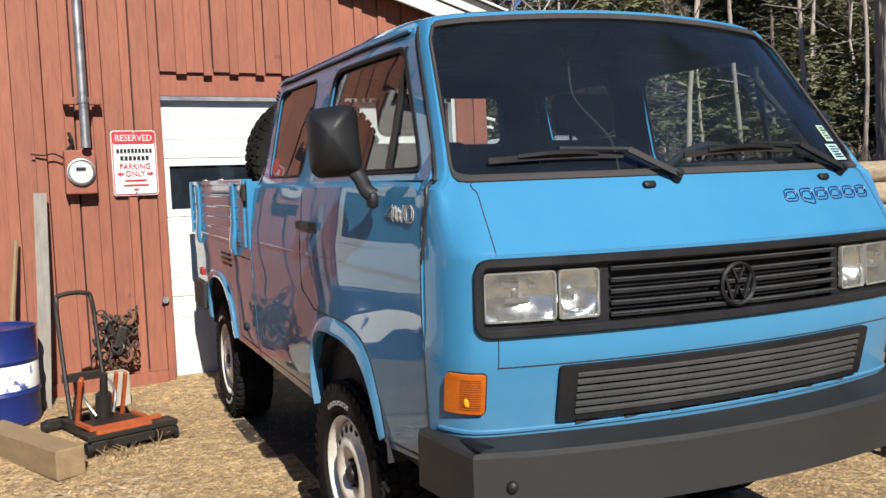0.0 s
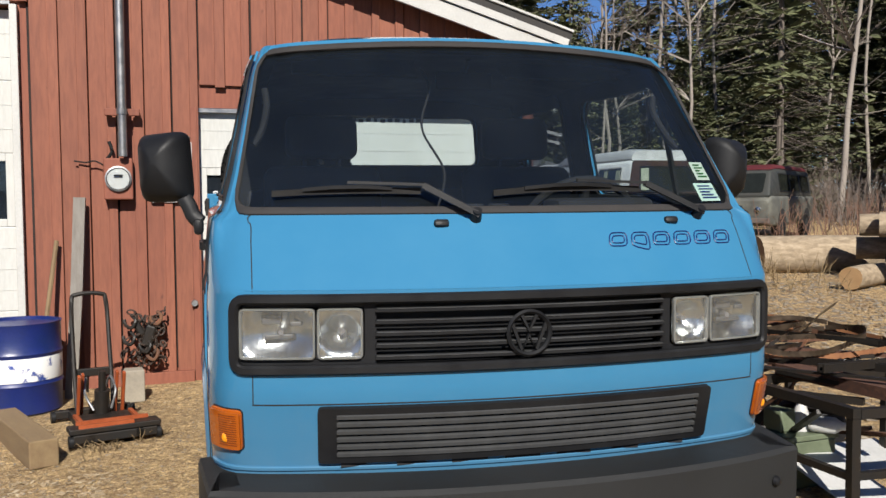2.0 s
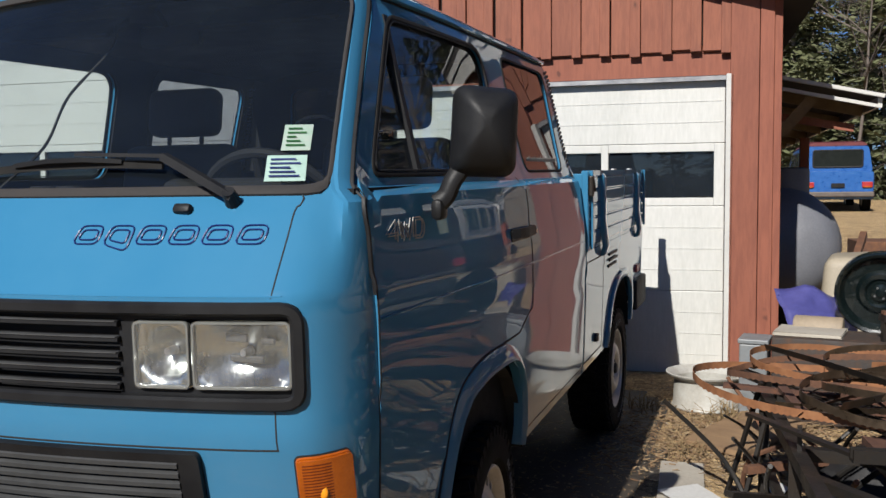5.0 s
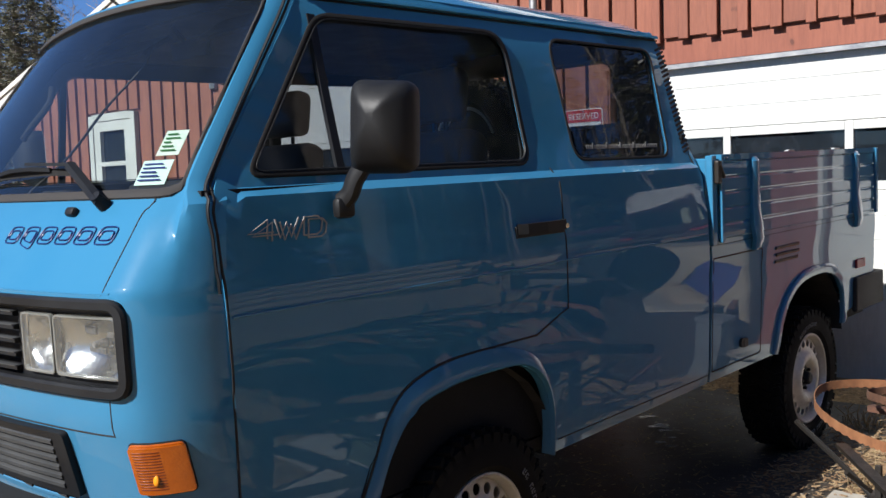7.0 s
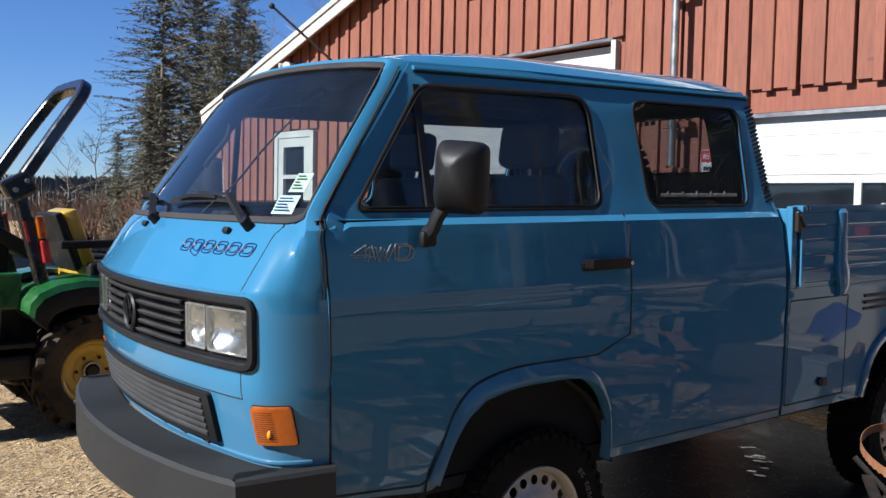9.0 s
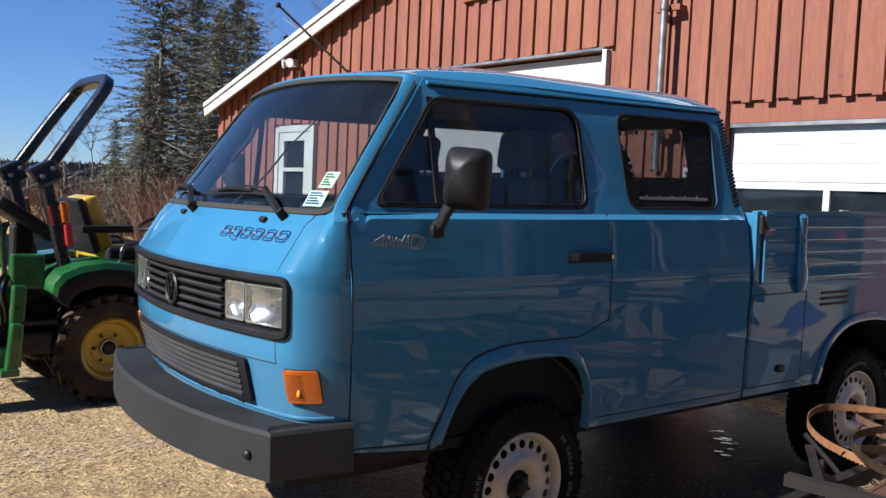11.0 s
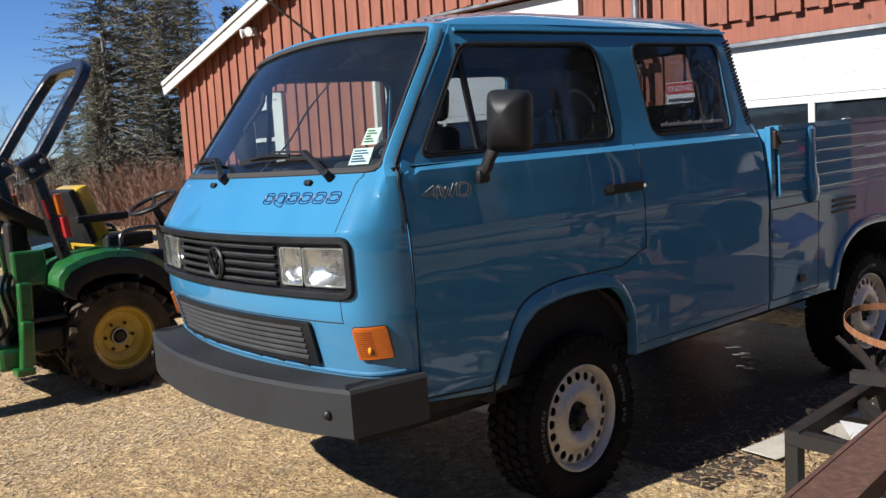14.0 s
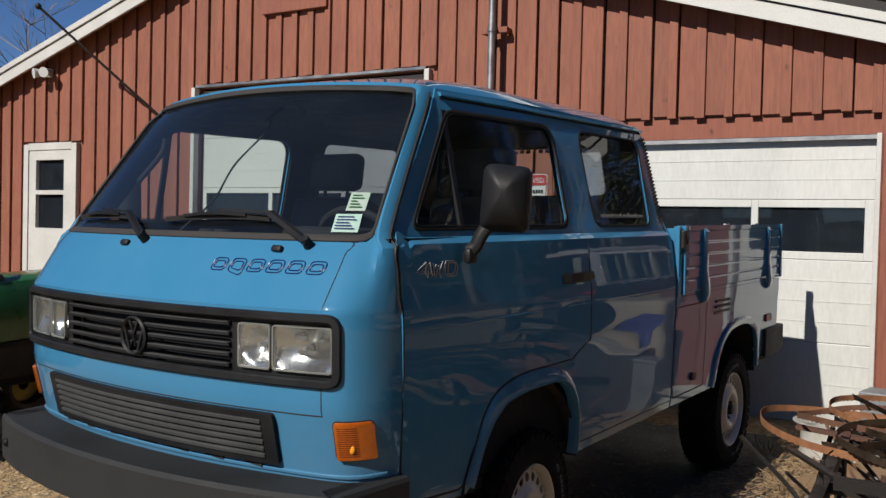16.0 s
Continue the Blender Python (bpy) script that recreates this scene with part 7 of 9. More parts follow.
# frame with a grey beam, behind the rack
cart = thing("steel_cart", "rusty steel cart frame carrying a grey beam", "cart")
for x in (2.30, 3.02):
    for y in (2.42, 2.85):
        bar("leg", (x, y, ground_z(x, y) - 0.01), (x, y, 0.70), 0.04, 0.04, M["black_steel"], cart, up=(0, 1, 0))
    bar("side_rail", (x, 2.40, 0.68), (x, 2.90, 0.68), 0.04, 0.04, M["black_steel"], cart)
for y in (2.42, 2.85):
    bar("rail", (2.28, y, 0.70), (3.04, y, 0.70), 0.04, 0.04, M["rust"], cart)
bar("beam", (2.25, 2.62, 0.785), (3.00, 2.58, 0.80), 0.10, 0.10, M["grey_wood"], cart)
bar("angle_iron", (2.22, 2.55, 0.845), (3.02, 2.51, 0.86), 0.03, 0.03, M["black_steel"], cart)
bar("post", (2.92, 2.45, 0.68), (2.92, 2.45, 1.04), 0.03, 0.03, M["black_steel"], cart, up=(0, 1, 0))
bar("post", (2.99, 2.50, 0.68), (2.99, 2.50, 0.95), 0.022, 0.022, M["black_steel"], cart, up=(0, 1, 0))
part("clamp", box(bmesh.new(), (2.86, 2.47, 0.80), (0.13, 0.07, 0.17), Matrix.Rotation(0.3, 4, "Y"), bevel=0.02), M["black_steel"], cart)
cart.matrix_basis = Matrix.Translation((2.30, 2.62, 0)) @ Matrix.Rotation(math.radians(17), 4, "Z") @ Matrix.Translation((-2.30, -2.62, 0))
bar("brace", (2.95, 2.45, 0.30), (2.65, 2.45, 0.68), 0.03, 0.03, M["black_steel"], cart)
# torn-out vehicle seat behind the cart
old_seat = thing("vehicle_seat", "dark ribbed vehicle seat standing on the gravel", "seat", on_ground(2.80, 3.40, -14))
old_seat.scale = (0.62, 0.70, 0.86)
dark_vinyl = surface("dark_vinyl", (0.014, 0.014, 0.015), (0.009, 0.009, 0.010), rough=0.75, fine=90)
part("base", box(bmesh.new(), (0, 0.05, 0.24), (0.46, 0.44, 0.46), bevel=0.03), M["black_steel"], old_seat)
part("cushion", box(bmesh.new(), (0, -0.02, 0.56), (0.54, 0.52, 0.18), bevel=0.05, seg=3), dark_vinyl, old_seat, smooth=40)
back_rest = part("backrest", box(bmesh.new(), (0, 0.20, 0.82), (0.52, 0.13, 0.46), Matrix.Rotation(-0.30, 4, "X"), bevel=0.05, seg=3), dark_vinyl, old_seat, smooth=40)
for k in range(7):
    part("rib", box(bmesh.new(), (-0.18 + 0.06 * k, 0.135, 0.80), (0.022, 0.03, 0.34), Matrix.Rotation(-0.30, 4, "X"), bevel=0.008), dark_vinyl, back_rest)

# old tyres in a pile
tyre_pile = thing("scrap_wheel", "worn black tyre lying in a pile", "wheel", group="tyres in the pile")
part("tyre", tyre_mesh(0.33, 0.19, 0.10), M["tyre"], tyre_pile, smooth=25)
part("tread", tread_mesh(0.33, 0.10), M["tyre"], tyre_pile, kind="stuff")
tyre_pile.matrix_basis = pose(3.35, 5.15, ground_z(3.35, 5.15) + 0.11, 0, 90, 20)
for x, y, dz, ry, rz in ((3.38, 5.12, 0.32, 84, 70), (3.95, 5.3, 0.11, 90, 0), (3.92, 5.28, 0.33, 96, 30), (3.62, 5.75, 0.30, 30, 60)):
    copy_thing(tyre_pile, pose(x, y, ground_z(x, y) + dz, 0, ry, rz))

# blue tarp bundle, cylinder, cabinet
bm = bmesh.new()
bmesh.ops.create_grid(bm, x_segments=14, y_segments=14, size=0.24)
rr = random.Random(5)
for v in bm.verts:
    v.co.z = 0.10 - 0.30 * abs(v.co.x + 0.06) + 0.035 * noise.noise(v.co * 7) + 0.006 * rr.random()
tarp = tagged(part("tarp", thicken(bm, 0.003), surface("violet_tarp", (0.055, 0.055, 0.198), (0.0385, 0.0385, 0.138), rough=0.5), smooth="all"), "crumpled violet-blue tarp on the scrap", "tarp")
tarp.matrix_basis = pose(1.93, 3.36, 0.55, 38, 6, 24)
bm = bmesh.new()
lathe(bm, [(0.0, 0.0), (0.07, 0.0), (0.078, 0.01), (0.078, 0.26), (0.07, 0.27), (0.0, 0.27)], 24, "x", closed=False)
can = tagged(part("tin_can", bm, surface("tan_tin", (0.248, 0.198, 0.138), rough=0.6), smooth=40), "tan tin can lying on its side", "can")
can.matrix_basis = pose(1.78, 3.20, 0.555, 0, 0, -10)
bm = bmesh.new()
box(bm, (0, 0, 0.24), (0.62, 0.42, 0.48), bevel=0.012)
chest = tagged(part("metal_chest", bm, M["dark_iron"], smooth=30), "dark rusty metal chest under the scrap", "chest")
chest.matrix_basis = on_ground(1.98, 3.00, -6, -0.005)
slab_thing("pale_board", "pale board lying on the rusty chest", "board", 1.86, 3.00, -10, 0.36, 0.30, 0.022, pale, 0, 0.476)
crate = thing("steel_crate", "narrow scuffed pale steel crate beside the rusty chest", "crate", on_ground(1.565, 2.86, -6))
pale_steel = surface("scuffed_pale_steel", (0.15, 0.162, 0.17), (0.10, 0.105, 0.108), rough=0.5, scale=5, c=(0.13, 0.105, 0.085))
part("body", box(bmesh.new(), (0, 0, 0.22), (0.15, 0.22, 0.44), bevel=0.008), pale_steel, crate)
part("lid", box(bmesh.new(), (0, 0, 0.455), (0.165, 0.235, 0.026), bevel=0.006), pale_steel, crate)
# boxes and odds under the rack
olive = surface("olive_steel", (0.125, 0.150, 0.095), (0.085, 0.105, 0.066), rough=0.55, scale=6)
chest2 = thing("olive_chest", "olive green steel box with a flat lid under the rack", "box", on_ground(1.93, 0.52, 8))
part("body", box(bmesh.new(), (0, 0, 0.115), (0.30, 0.22, 0.23), bevel=0.008), olive, chest2)
part("lid", box(bmesh.new(), (0, 0, 0.246), (0.32, 0.24, 0.028), bevel=0.006), olive, chest2)
can2 = tagged(part("olive_can", box(bmesh.new(), (0, 0, 0.055), (0.10, 0.12, 0.11), bevel=0.012, seg=3), olive, smooth=35), "small olive can standing on the green box", "can")
can2.matrix_basis = pose(1.845, 0.53, ground_z(1.93, 0.52) + 0.261, 0, 0, 12)
bm = lathe(bmesh.new(), [(0.0, 0.0), (0.042, 0.0), (0.044, 0.02), (0.036, 0.09), (0.020, 0.135), (0.008, 0.15), (0.0, 0.15)], 18, "z", closed=False)
cone = tagged(part("plastic_cone", bm, M["sign_white"], smooth=40), "white plastic cone standing on the green box", "cone")
cone.matrix_basis = pose(1.945, 0.50, ground_z(1.93, 0.52) + 0.261, 0, 0, 0)
bm = lathe(bmesh.new(), [(0.0, 0.0), (0.03, 0.0), (0.04, 0.02), (0.04, 0.12), (0.02, 0.15), (0.018, 0.175), (0.0, 0.175)], 18, "x", closed=False)
bottle = tagged(part("white_bottle", bm, M["sign_white"], smooth=40), "white plastic bottle lying on the green box", "bottle")
bottle.matrix_basis = pose(1.96, 0.46, ground_z(1.93, 0.52) + 0.302, 0, 0, -38)
bag_black = surface("black_film", (0.010, 0.010, 0.011), (0.006, 0.006, 0.007), rough=0.6, fine=40, bump=0.5)
for x, y, r, h in ((2.02, 1.30, 0.24, 0.32), (2.40, 1.10, 0.22, 0.28)):
    bm = bmesh.new()
    bmesh.ops.create_icosphere(bm, subdivisions=4, radius=1.0)
    for v in bm.verts:
        fold = 1 + 0.16 * noise.noise(v.co * 2.3 + Vector((x, y, 0)) * 3) + 0.07 * noise.noise(v.co * 6.5 + Vector((y, x, 0)))
        v.co = Vector((v.co.x * r * fold, v.co.y * r * fold, max(0.0, (v.co.z * fold * 0.6 + 0.42)) * h))
    bag = tagged(part("rubbish_bag", bm, bag_black, smooth="all"), "black plastic rubbish bag slumped under the rack", "bag", group="bags under the rack")
    bag.matrix_basis = on_ground(x, y)

# gas tank behind the barn's corner
tank = thing("gas_tank", "large grey horizontal gas tank beside the barn", "tank", on_ground(1.71, 6.75, 90))
tg = surface("grey_tank_paint", (0.145, 0.150, 0.168), (0.115, 0.118, 0.132), rough=0.45, scale=2)
prof = [(0.0, -1.35), (0.22, -1.33), (0.39, -1.25), (0.49, -1.12), (0.52, -0.98), (0.52, 0.98), (0.49, 1.12), (0.39, 1.25), (0.22, 1.33), (0.0, 1.35)]
bm = lathe(bmesh.new(), prof, 40, "x", closed=False)
bmesh.ops.translate(bm, vec=(0, 0, 0.72), verts=bm.verts)
part("vessel", bm, tg, tank, smooth="all")
bm = lathe(bmesh.new(), [(0.0, 1.40), (0.15, 1.40), (0.175, 1.385), (0.18, 1.36), (0.18, 1.16), (0.0, 1.16)], 24, "z", closed=False)
bmesh.ops.translate(bm, vec=(-0.85, -0.08, 0.0), verts=bm.verts)
part("valve_dome", bm, tg, tank, smooth=40)
for x in (-0.8, 0.8):
    part("foot", box(bmesh.new(), (x, 0, 0.14), (0.10, 0.5, 0.28), bevel=0.01), M["black_steel"], tank)

# lean-to roof on the barn's side
lean = thing("lean_to_roof", "open lean-to roof with white edge along the barn's side", "lean-to", BARN)
part("decking", slab(RIGHT, 2.285, 2.53, 2.085, 1.3, 8.6, 0.03), shingle, lean)
part("edge_board", slab(RIGHT, 2.280, 2.56, 2.075, 1.24, 1.29, 0.028), M["white_paint"], lean)
part("lower_edge", slab(RIGHT, 2.195, 2.54, 1.995, 1.25, 1.29, 0.026), M["white_paint"], lean)
part("lower_board", slab(RIGHT, 1.98, 2.40, 1.84, 1.6, 1.65, 0.06), M["red_trim"], lean)
part("eave_board", box(bmesh.new(), (2.54, 4.95, 2.05), (0.03, 7.3, 0.08)), M["white_paint"], lean)
for k in range(6):
    y = 1.9 + k * 1.25
    part("rafter", slab(RIGHT, 2.18, 2.51, 1.985, y, y + 0.05, 0.09), M["raw_wood"], lean)
for y in (5.0, 8.4):
    part("post", box(bmesh.new(), (2.42, y, 1.0), (0.10, 0.10, 1.95), bevel=0.006), M["red_trim"], lean)
part("brace", sweep(bmesh.new(), [(RIGHT + 0.16, 1.36, 1.82), (2.06, 1.36, 2.10)], [(-0.02, -0.045), (0.02, -0.045), (0.02, 0.045), (-0.02, 0.045)]), M["raw_wood"], lean)
long_piece("leaning_pole", "rusty pole leaning on the gas tank", (1.95, 3.75, 0.20), (2.35, 5.3, 1.02), 0.05, 0.05, M["rust"])


# ---- logs ----
bark_log = surface("log_bark", (0.27, 0.21, 0.14), (0.09, 0.062, 0.038), rough=0.95, scale=7, fine=34, stretch=(1.0, 2.5, 2.5), bump=1.0, c=(0.44, 0.36, 0.26), vary=0.3)
cut_wood = surface("cut_log_end", (0.319, 0.198, 0.0935), (0.242, 0.138, 0.0605), rough=0.85, scale=8, vary=0.2)


def make_log(length, r, seed):
    rr = random.Random(seed)
    bm = bmesh.new()
    n, m = 18, 9
    rings = []
    for j in range(m):
        x = -length / 2 + length * j / (m - 1)
        rings.append([bm.verts.new((x, (r * (1 - 0.03 * j / m) + 0.018 * noise.noise((x * 2, math.cos(a) * 2 + seed, math.sin(a) * 2))) * math.cos(a), (r * (1 - 0.03 * j / m) + 0.018 * noise.noise((x * 2, math.cos(a) * 2, math.sin(a) * 2 + seed))) * math.sin(a))) for a in (math.tau * k / n for k in range(n))])
    for r0, r1 in zip(rings, rings[1:]):
        for k in range(n):
            bm.faces.new((r0[k], r0[(k + 1) % n], r1[(k + 1) % n], r1[k]))
    f0, f1 = bm.faces.new(rings[0][::-1]), bm.faces.new(rings[-1])
    f0.material_index = f1.material_index = 1
    bmesh.ops.recalc_face_normals(bm, faces=bm.faces)
    return part("log", bm, [bark_log, cut_wood], smooth=40)


# the stack's near corner, the way its logs run and the way back from the yard
STACK, ALONG, BACK = Vector((7.75, 7.12)), Vector((0.767, -0.642)), Vector((0.642, 0.767))
pile = [(0.45, 0.15, 0.19, 0.19), (0.50, 0.55, 0.19, 0.20), (0.30, 0.95, 0.20, 0.20), (0.10, 1.35, 0.20, 0.20),
        (0.22, 0.32, 0.55, 0.19), (0.60, 0.72, 0.54, 0.18), (0.15, 1.12, 0.54, 0.19), (-0.30, 1.50, 0.52, 0.17),
        (0.62, 0.50, 0.88, 0.18), (0.02, 0.88, 0.88, 0.18), (-0.25, 1.28, 0.87, 0.17),
        (0.56, 0.68, 1.20, 0.18), (0.95, 1.06, 1.19, 0.17)]
for k, (along, back_, z, r) in enumerate(pile):
    length = 5.0 + 0.35 * (k * 7 % 4)
    p = STACK + ALONG * (along + length / 2) + BACK * back_
    lg = tagged(make_log(length, r, k + 1), "cut log with pale bark in a stack", "log", group="stacked logs")
    lg.matrix_basis = pose(p.x, p.y, ground_z(*STACK) + z, 0, 0, -39.9 + 2.2 * math.sin(k * 2.1))
p = STACK + BACK * 0.62 - ALONG * 0.02
lg = tagged(make_log(1.5, 0.16, 61), "short log with a bright sawn end beside the stack", "log")
lg.matrix_basis = pose(p.x - 0.12, p.y - 0.10, ground_z(p.x, p.y) + 0.155, 0, 0, 30)
lg = tagged(make_log(4.2, 0.305, 30), "thick felled log lying in the yard", "log")
lg.matrix_basis = pose(9.45, 9.07, ground_z(9.45, 9.07) + 0.29, 0, 0, -9)


# ---- parked vehicles further off ----
bumper_mat = surface("dull_bumper", (0.105, 0.085, 0.072), (0.060, 0.048, 0.042), rough=0.6, scale=7)


def far_vehicle(name, label, m, lower, upper, roof, length=4.5, width=1.80, belt=1.12, top=1.80, nose=0.55, pop=0.0, stripe=None, side_windows=3, tail=True, trim="black_plastic"):
    """A boxy van with its tail at y = 0 and its nose at y = length, standing on its wheels."""
    ob = thing(name, label, "van", m)
    w = width / 2

    def hull(sections, mat, part_name):
        bm = bmesh.new()
        rings = []
        for y, z0, z1, w0, w1 in sections:
            pts = rounded([(-w0, z0), (w0, z0), (w1, z1), (-w1, z1)], 0.09, 3)
            rings.append([bm.verts.new((x, y, z)) for x, z in pts])
        n = len(rings[0])
        for r0, r1 in zip(rings, rings[1:]):
            for k in range(n):
                bm.faces.new((r0[k], r0[(k + 1) % n], r1[(k + 1) % n], r1[k]))
        bm.faces.new(rings[0][::-1])
        bm.faces.new(rings[-1])
        bmesh.ops.recalc_face_normals(bm, faces=bm.faces)
        return part(part_name, bm, mat, ob, smooth=35)

    hull([(0.02, 0.42, belt, w * 0.95, w * 0.97), (0.08, 0.36, belt + 0.01, w, w), (length - 0.2, 0.36, belt + 0.01, w, w), (length, 0.42, belt - 0.12, w * 0.9, w * 0.92)], lower, "body")
    hull([(0.10, belt - 0.02, top, w * 0.96, w * 0.84), (0.22, belt - 0.02, top + 0.03, w * 0.97, w * 0.86), (length - nose - 0.5, belt - 0.02, top + 0.03, w * 0.97, w * 0.86), (length - nose, belt - 0.02, top - 0.04, w * 0.97, w * 0.84), (length - 0.12, belt - 0.02, belt + 0.03, w * 0.95, w * 0.93)], upper, "cabin")
    hull([(0.16, top + 0.02, top + 0.06 + pop, w * 0.84, w * 0.74), (0.4, top + 0.02, top + 0.10 + pop, w * 0.86, w * 0.76), (length - nose - 0.7, top + 0.02, top + 0.09 + pop, w * 0.86, w * 0.76), (length - nose - 0.2, top + 0.0, top + 0.04, w * 0.82, w * 0.70)], roof, "roof")
    glass = surface("dark_window", (0.014, 0.0165, 0.0150), rough=0.10, bump=0, spec=0.16)
    trim = M[trim]

    def window(y0, y1, z0, z1, sg):
        def place(u, v, o=0.0):
            t = (v - belt) / (top - belt)
            return Vector((sg * (w * (0.97 - 0.11 * t) + 0.006 + o), u, v))
        part("window", sheet(rrect(y0, z0, y1, z1, 0.05), [], lambda u, v: place(u, v), 0.3, 0.004), glass, ob)
        ribbon(rrect(y0, z0, y1, z1, 0.05), place, 0.03, 0.008, trim, "window_frame", ob)

    span = (length - nose - 0.75) / side_windows
    for sg in (-1, 1):
        for k in range(side_windows):
            y0 = 0.35 + k * span
            window(y0 + 0.05, y0 + span - 0.06, belt + 0.12, top - 0.10, sg)

    def back(u, v, o=0.0):
        return Vector((u, 0.10 - 0.012 - o + 0.0 * v, v))

    hatch = rrect(-w * 0.68, belt + 0.12, w * 0.68, top - 0.10, 0.06)
    part("window", sheet(hatch, [], lambda u, v: back(u, v), 0.4, 0.004), glass, ob)
    ribbon(hatch, lambda u, v, o=0.0: back(u, v, o), 0.04, 0.01, M["black_plastic"], "window_frame", ob)

    def wind(u, v, o=0.0):
        t = (v - belt) / (top - belt)
        return Vector((u, length - 0.11 - t * (nose - 0.1) + o + 0.02, v))

    ws_ = rrect(-w * 0.74, belt + 0.09, w * 0.74, top - 0.10, 0.06)
    part("windscreen", sheet(ws_, [], lambda u, v: wind(u, v), 0.4, 0.004), glass, ob)
    if stripe:
        for sg in (-1, 1):
            bm = bmesh.new()
            box(bm, (sg * (w + 0.001), length * 0.44, belt - 0.22), (0.012, length * 0.82, 0.34))
            part("side_stripe", bm, stripe, ob)
    for sg in (-1, 1):
        bm = bmesh.new()
        box(bm, (sg * w * 0.80, 0.0, 0.76), (0.26, 0.05, 0.15), bevel=0.015)
        part("tail_lamp", bm, M["sign_red"], ob, "red tail lamp")
        bm = bmesh.new()
        box(bm, (sg * w * 0.80, 0.0, 0.70), (0.20, 0.056, 0.04), bevel=0.006)
        part("turn_lamp", bm, M["amber"], ob)
        bm = bmesh.new()
        lathe(bm, [(0.0, 0.06), (0.07, 0.05), (0.09, 0.0), (0.0, 0.0)], 18, "y", closed=False)
        bmesh.ops.translate(bm, vec=(sg * w * 0.66, length - 0.02, 0.78), verts=bm.verts)
        part("headlight", bm, M["reflector"], ob, smooth=True)
    for y in (-0.05, length + 0.02):
        bm = bmesh.new()
        box(bm, (0, y, 0.50), (width * 0.98, 0.12, 0.14), bevel=0.03)
        part("bumper", bm, bumper_mat if tail else M["black_plastic"], ob)
    bm = bmesh.new()
    box(bm, (0, -0.004, 0.74), (0.34, 0.03, 0.12), bevel=0.006)
    part("plate", bm, M["black_plastic"], ob)
    for y in (0.85, length - 1.05):
        for sg in (-1, 1):
            bm = bmesh.new()
            lathe(bm, [(0.17, -0.09), (0.24, -0.10), (0.31, -0.09), (0.325, -0.06), (0.325, 0.06), (0.31, 0.09), (0.24, 0.10), (0.17, 0.09)], 24, "x")
            bmesh.ops.translate(bm, vec=(sg * (w - 0.09), y, 0.325), verts=bm.verts)
            ty = part("tyre", bm, M["tyre"], ob, smooth=35)
            bm = bmesh.new()
            lathe(bm, [(0.0, 0.07), (0.05, 0.07), (0.15, 0.04), (0.18, 0.08), (0.18, -0.08), (0.0, -0.08)], 20, "x", closed=False)
            bmesh.ops.transform(bm, matrix=Matrix.Translation((sg * (w - 0.09), y, 0.325)) @ Matrix.Rotation(0 if sg > 0 else math.pi, 4, "Z"), verts=bm.verts)
            part("rim", bm, M["galv"], ob, smooth=35)
            bm = bmesh.new()
            lathe(bm, [(0.0, 0.0), (0.40, 0.0)], 24, "x", closed=False)
            bmesh.ops.translate(bm, vec=(sg * (w + 0.003), y, 0.40), verts=bm.verts)
            part("arch_opening", bm, M["dark"], ob)
    return ob


brown = surface("brown_paint", (0.042, 0.020, 0.014), (0.030, 0.0145, 0.0105), rough=0.42, coat=0.4, scale=2)
# camper's brown again, darkened in the colour for its shaded sides
shaded_brown = surface("shaded_brown_paint", (0.010, 0.0070, 0.0060), rough=0.35, coat=0.5, scale=2)
# old van stands in shade, which is put into these two dark tones
shaded_green = surface("shaded_green_paint", (0.028, 0.032, 0.028), (0.050, 0.047, 0.040), rough=0.5, scale=3)
cream = surface("cream_paint", (0.135, 0.135, 0.112), (0.050, 0.050, 0.046), rough=0.55, scale=3)
white_car = surface("white_car_paint", (0.80, 0.80, 0.78), (0.70, 0.70, 0.68), rough=0.4, coat=0.4)
grey_top = surface("grey_vinyl", (0.46, 0.465, 0.47), (0.34, 0.345, 0.35), rough=0.6)
maroon = surface("maroon_vinyl", (0.11, 0.0165, 0.0193), (0.077, 0.0138, 0.0154), rough=0.5)
blue2 = surface("bright_blue_paint", (0.0165, 0.0935, 0.303), (0.0138, 0.0715, 0.248), rough=0.35, coat=0.5)


def stand(x, y, rz):
    return pose(x, y, ground_z(x, y) - 0.01, 0, 0, rz)


camper = far_vehicle("camper_van", "brown and white camper van with a raised grey roof, parked", stand(7.15, 11.85, 3.6), shaded_brown, white_car, grey_top, pop=0.14, stripe=shaded_brown, trim="white_paint")
part("tailgate", sheet([(-0.86, 0.62), (0.86, 0.62), (0.865, 1.12), (0.75, 1.82), (-0.75, 1.82), (-0.865, 1.12)], [rrect(-0.62, 1.23, 0.62, 1.72, 0.06)], lambda u, v: (u, 0.015 + 0.06 * smoothstep(1.05, 1.2, v), v), 0.2, 0.01), brown, camper)
for y in (0.75, 1.75, 2.75):
    for sg in (-1, 1):
        part("roof_vent", box(bmesh.new(), (sg * 0.66, y, 1.975), (0.06, 0.16, 0.05), bevel=0.012), M["black_plastic"], camper)
curtain = surface("pale_curtain", (0.30, 0.33, 0.26), (0.20, 0.23, 0.18), rough=0.9, stretch=(1, 12, 1))
for y, w_ in ((0.52, 0.16), (1.02, 0.12), (1.52, 0.20), (2.10, 0.10), (2.62, 0.14)):
    for sg in (-1, 1):
        part("curtain", box(bmesh.new(), (sg * 0.838, y, 1.47), (0.008, w_, 0.36), Matrix.Rotation(-sg * 0.14, 4, "Y")), curtain, camper, "pale curtain behind the window")
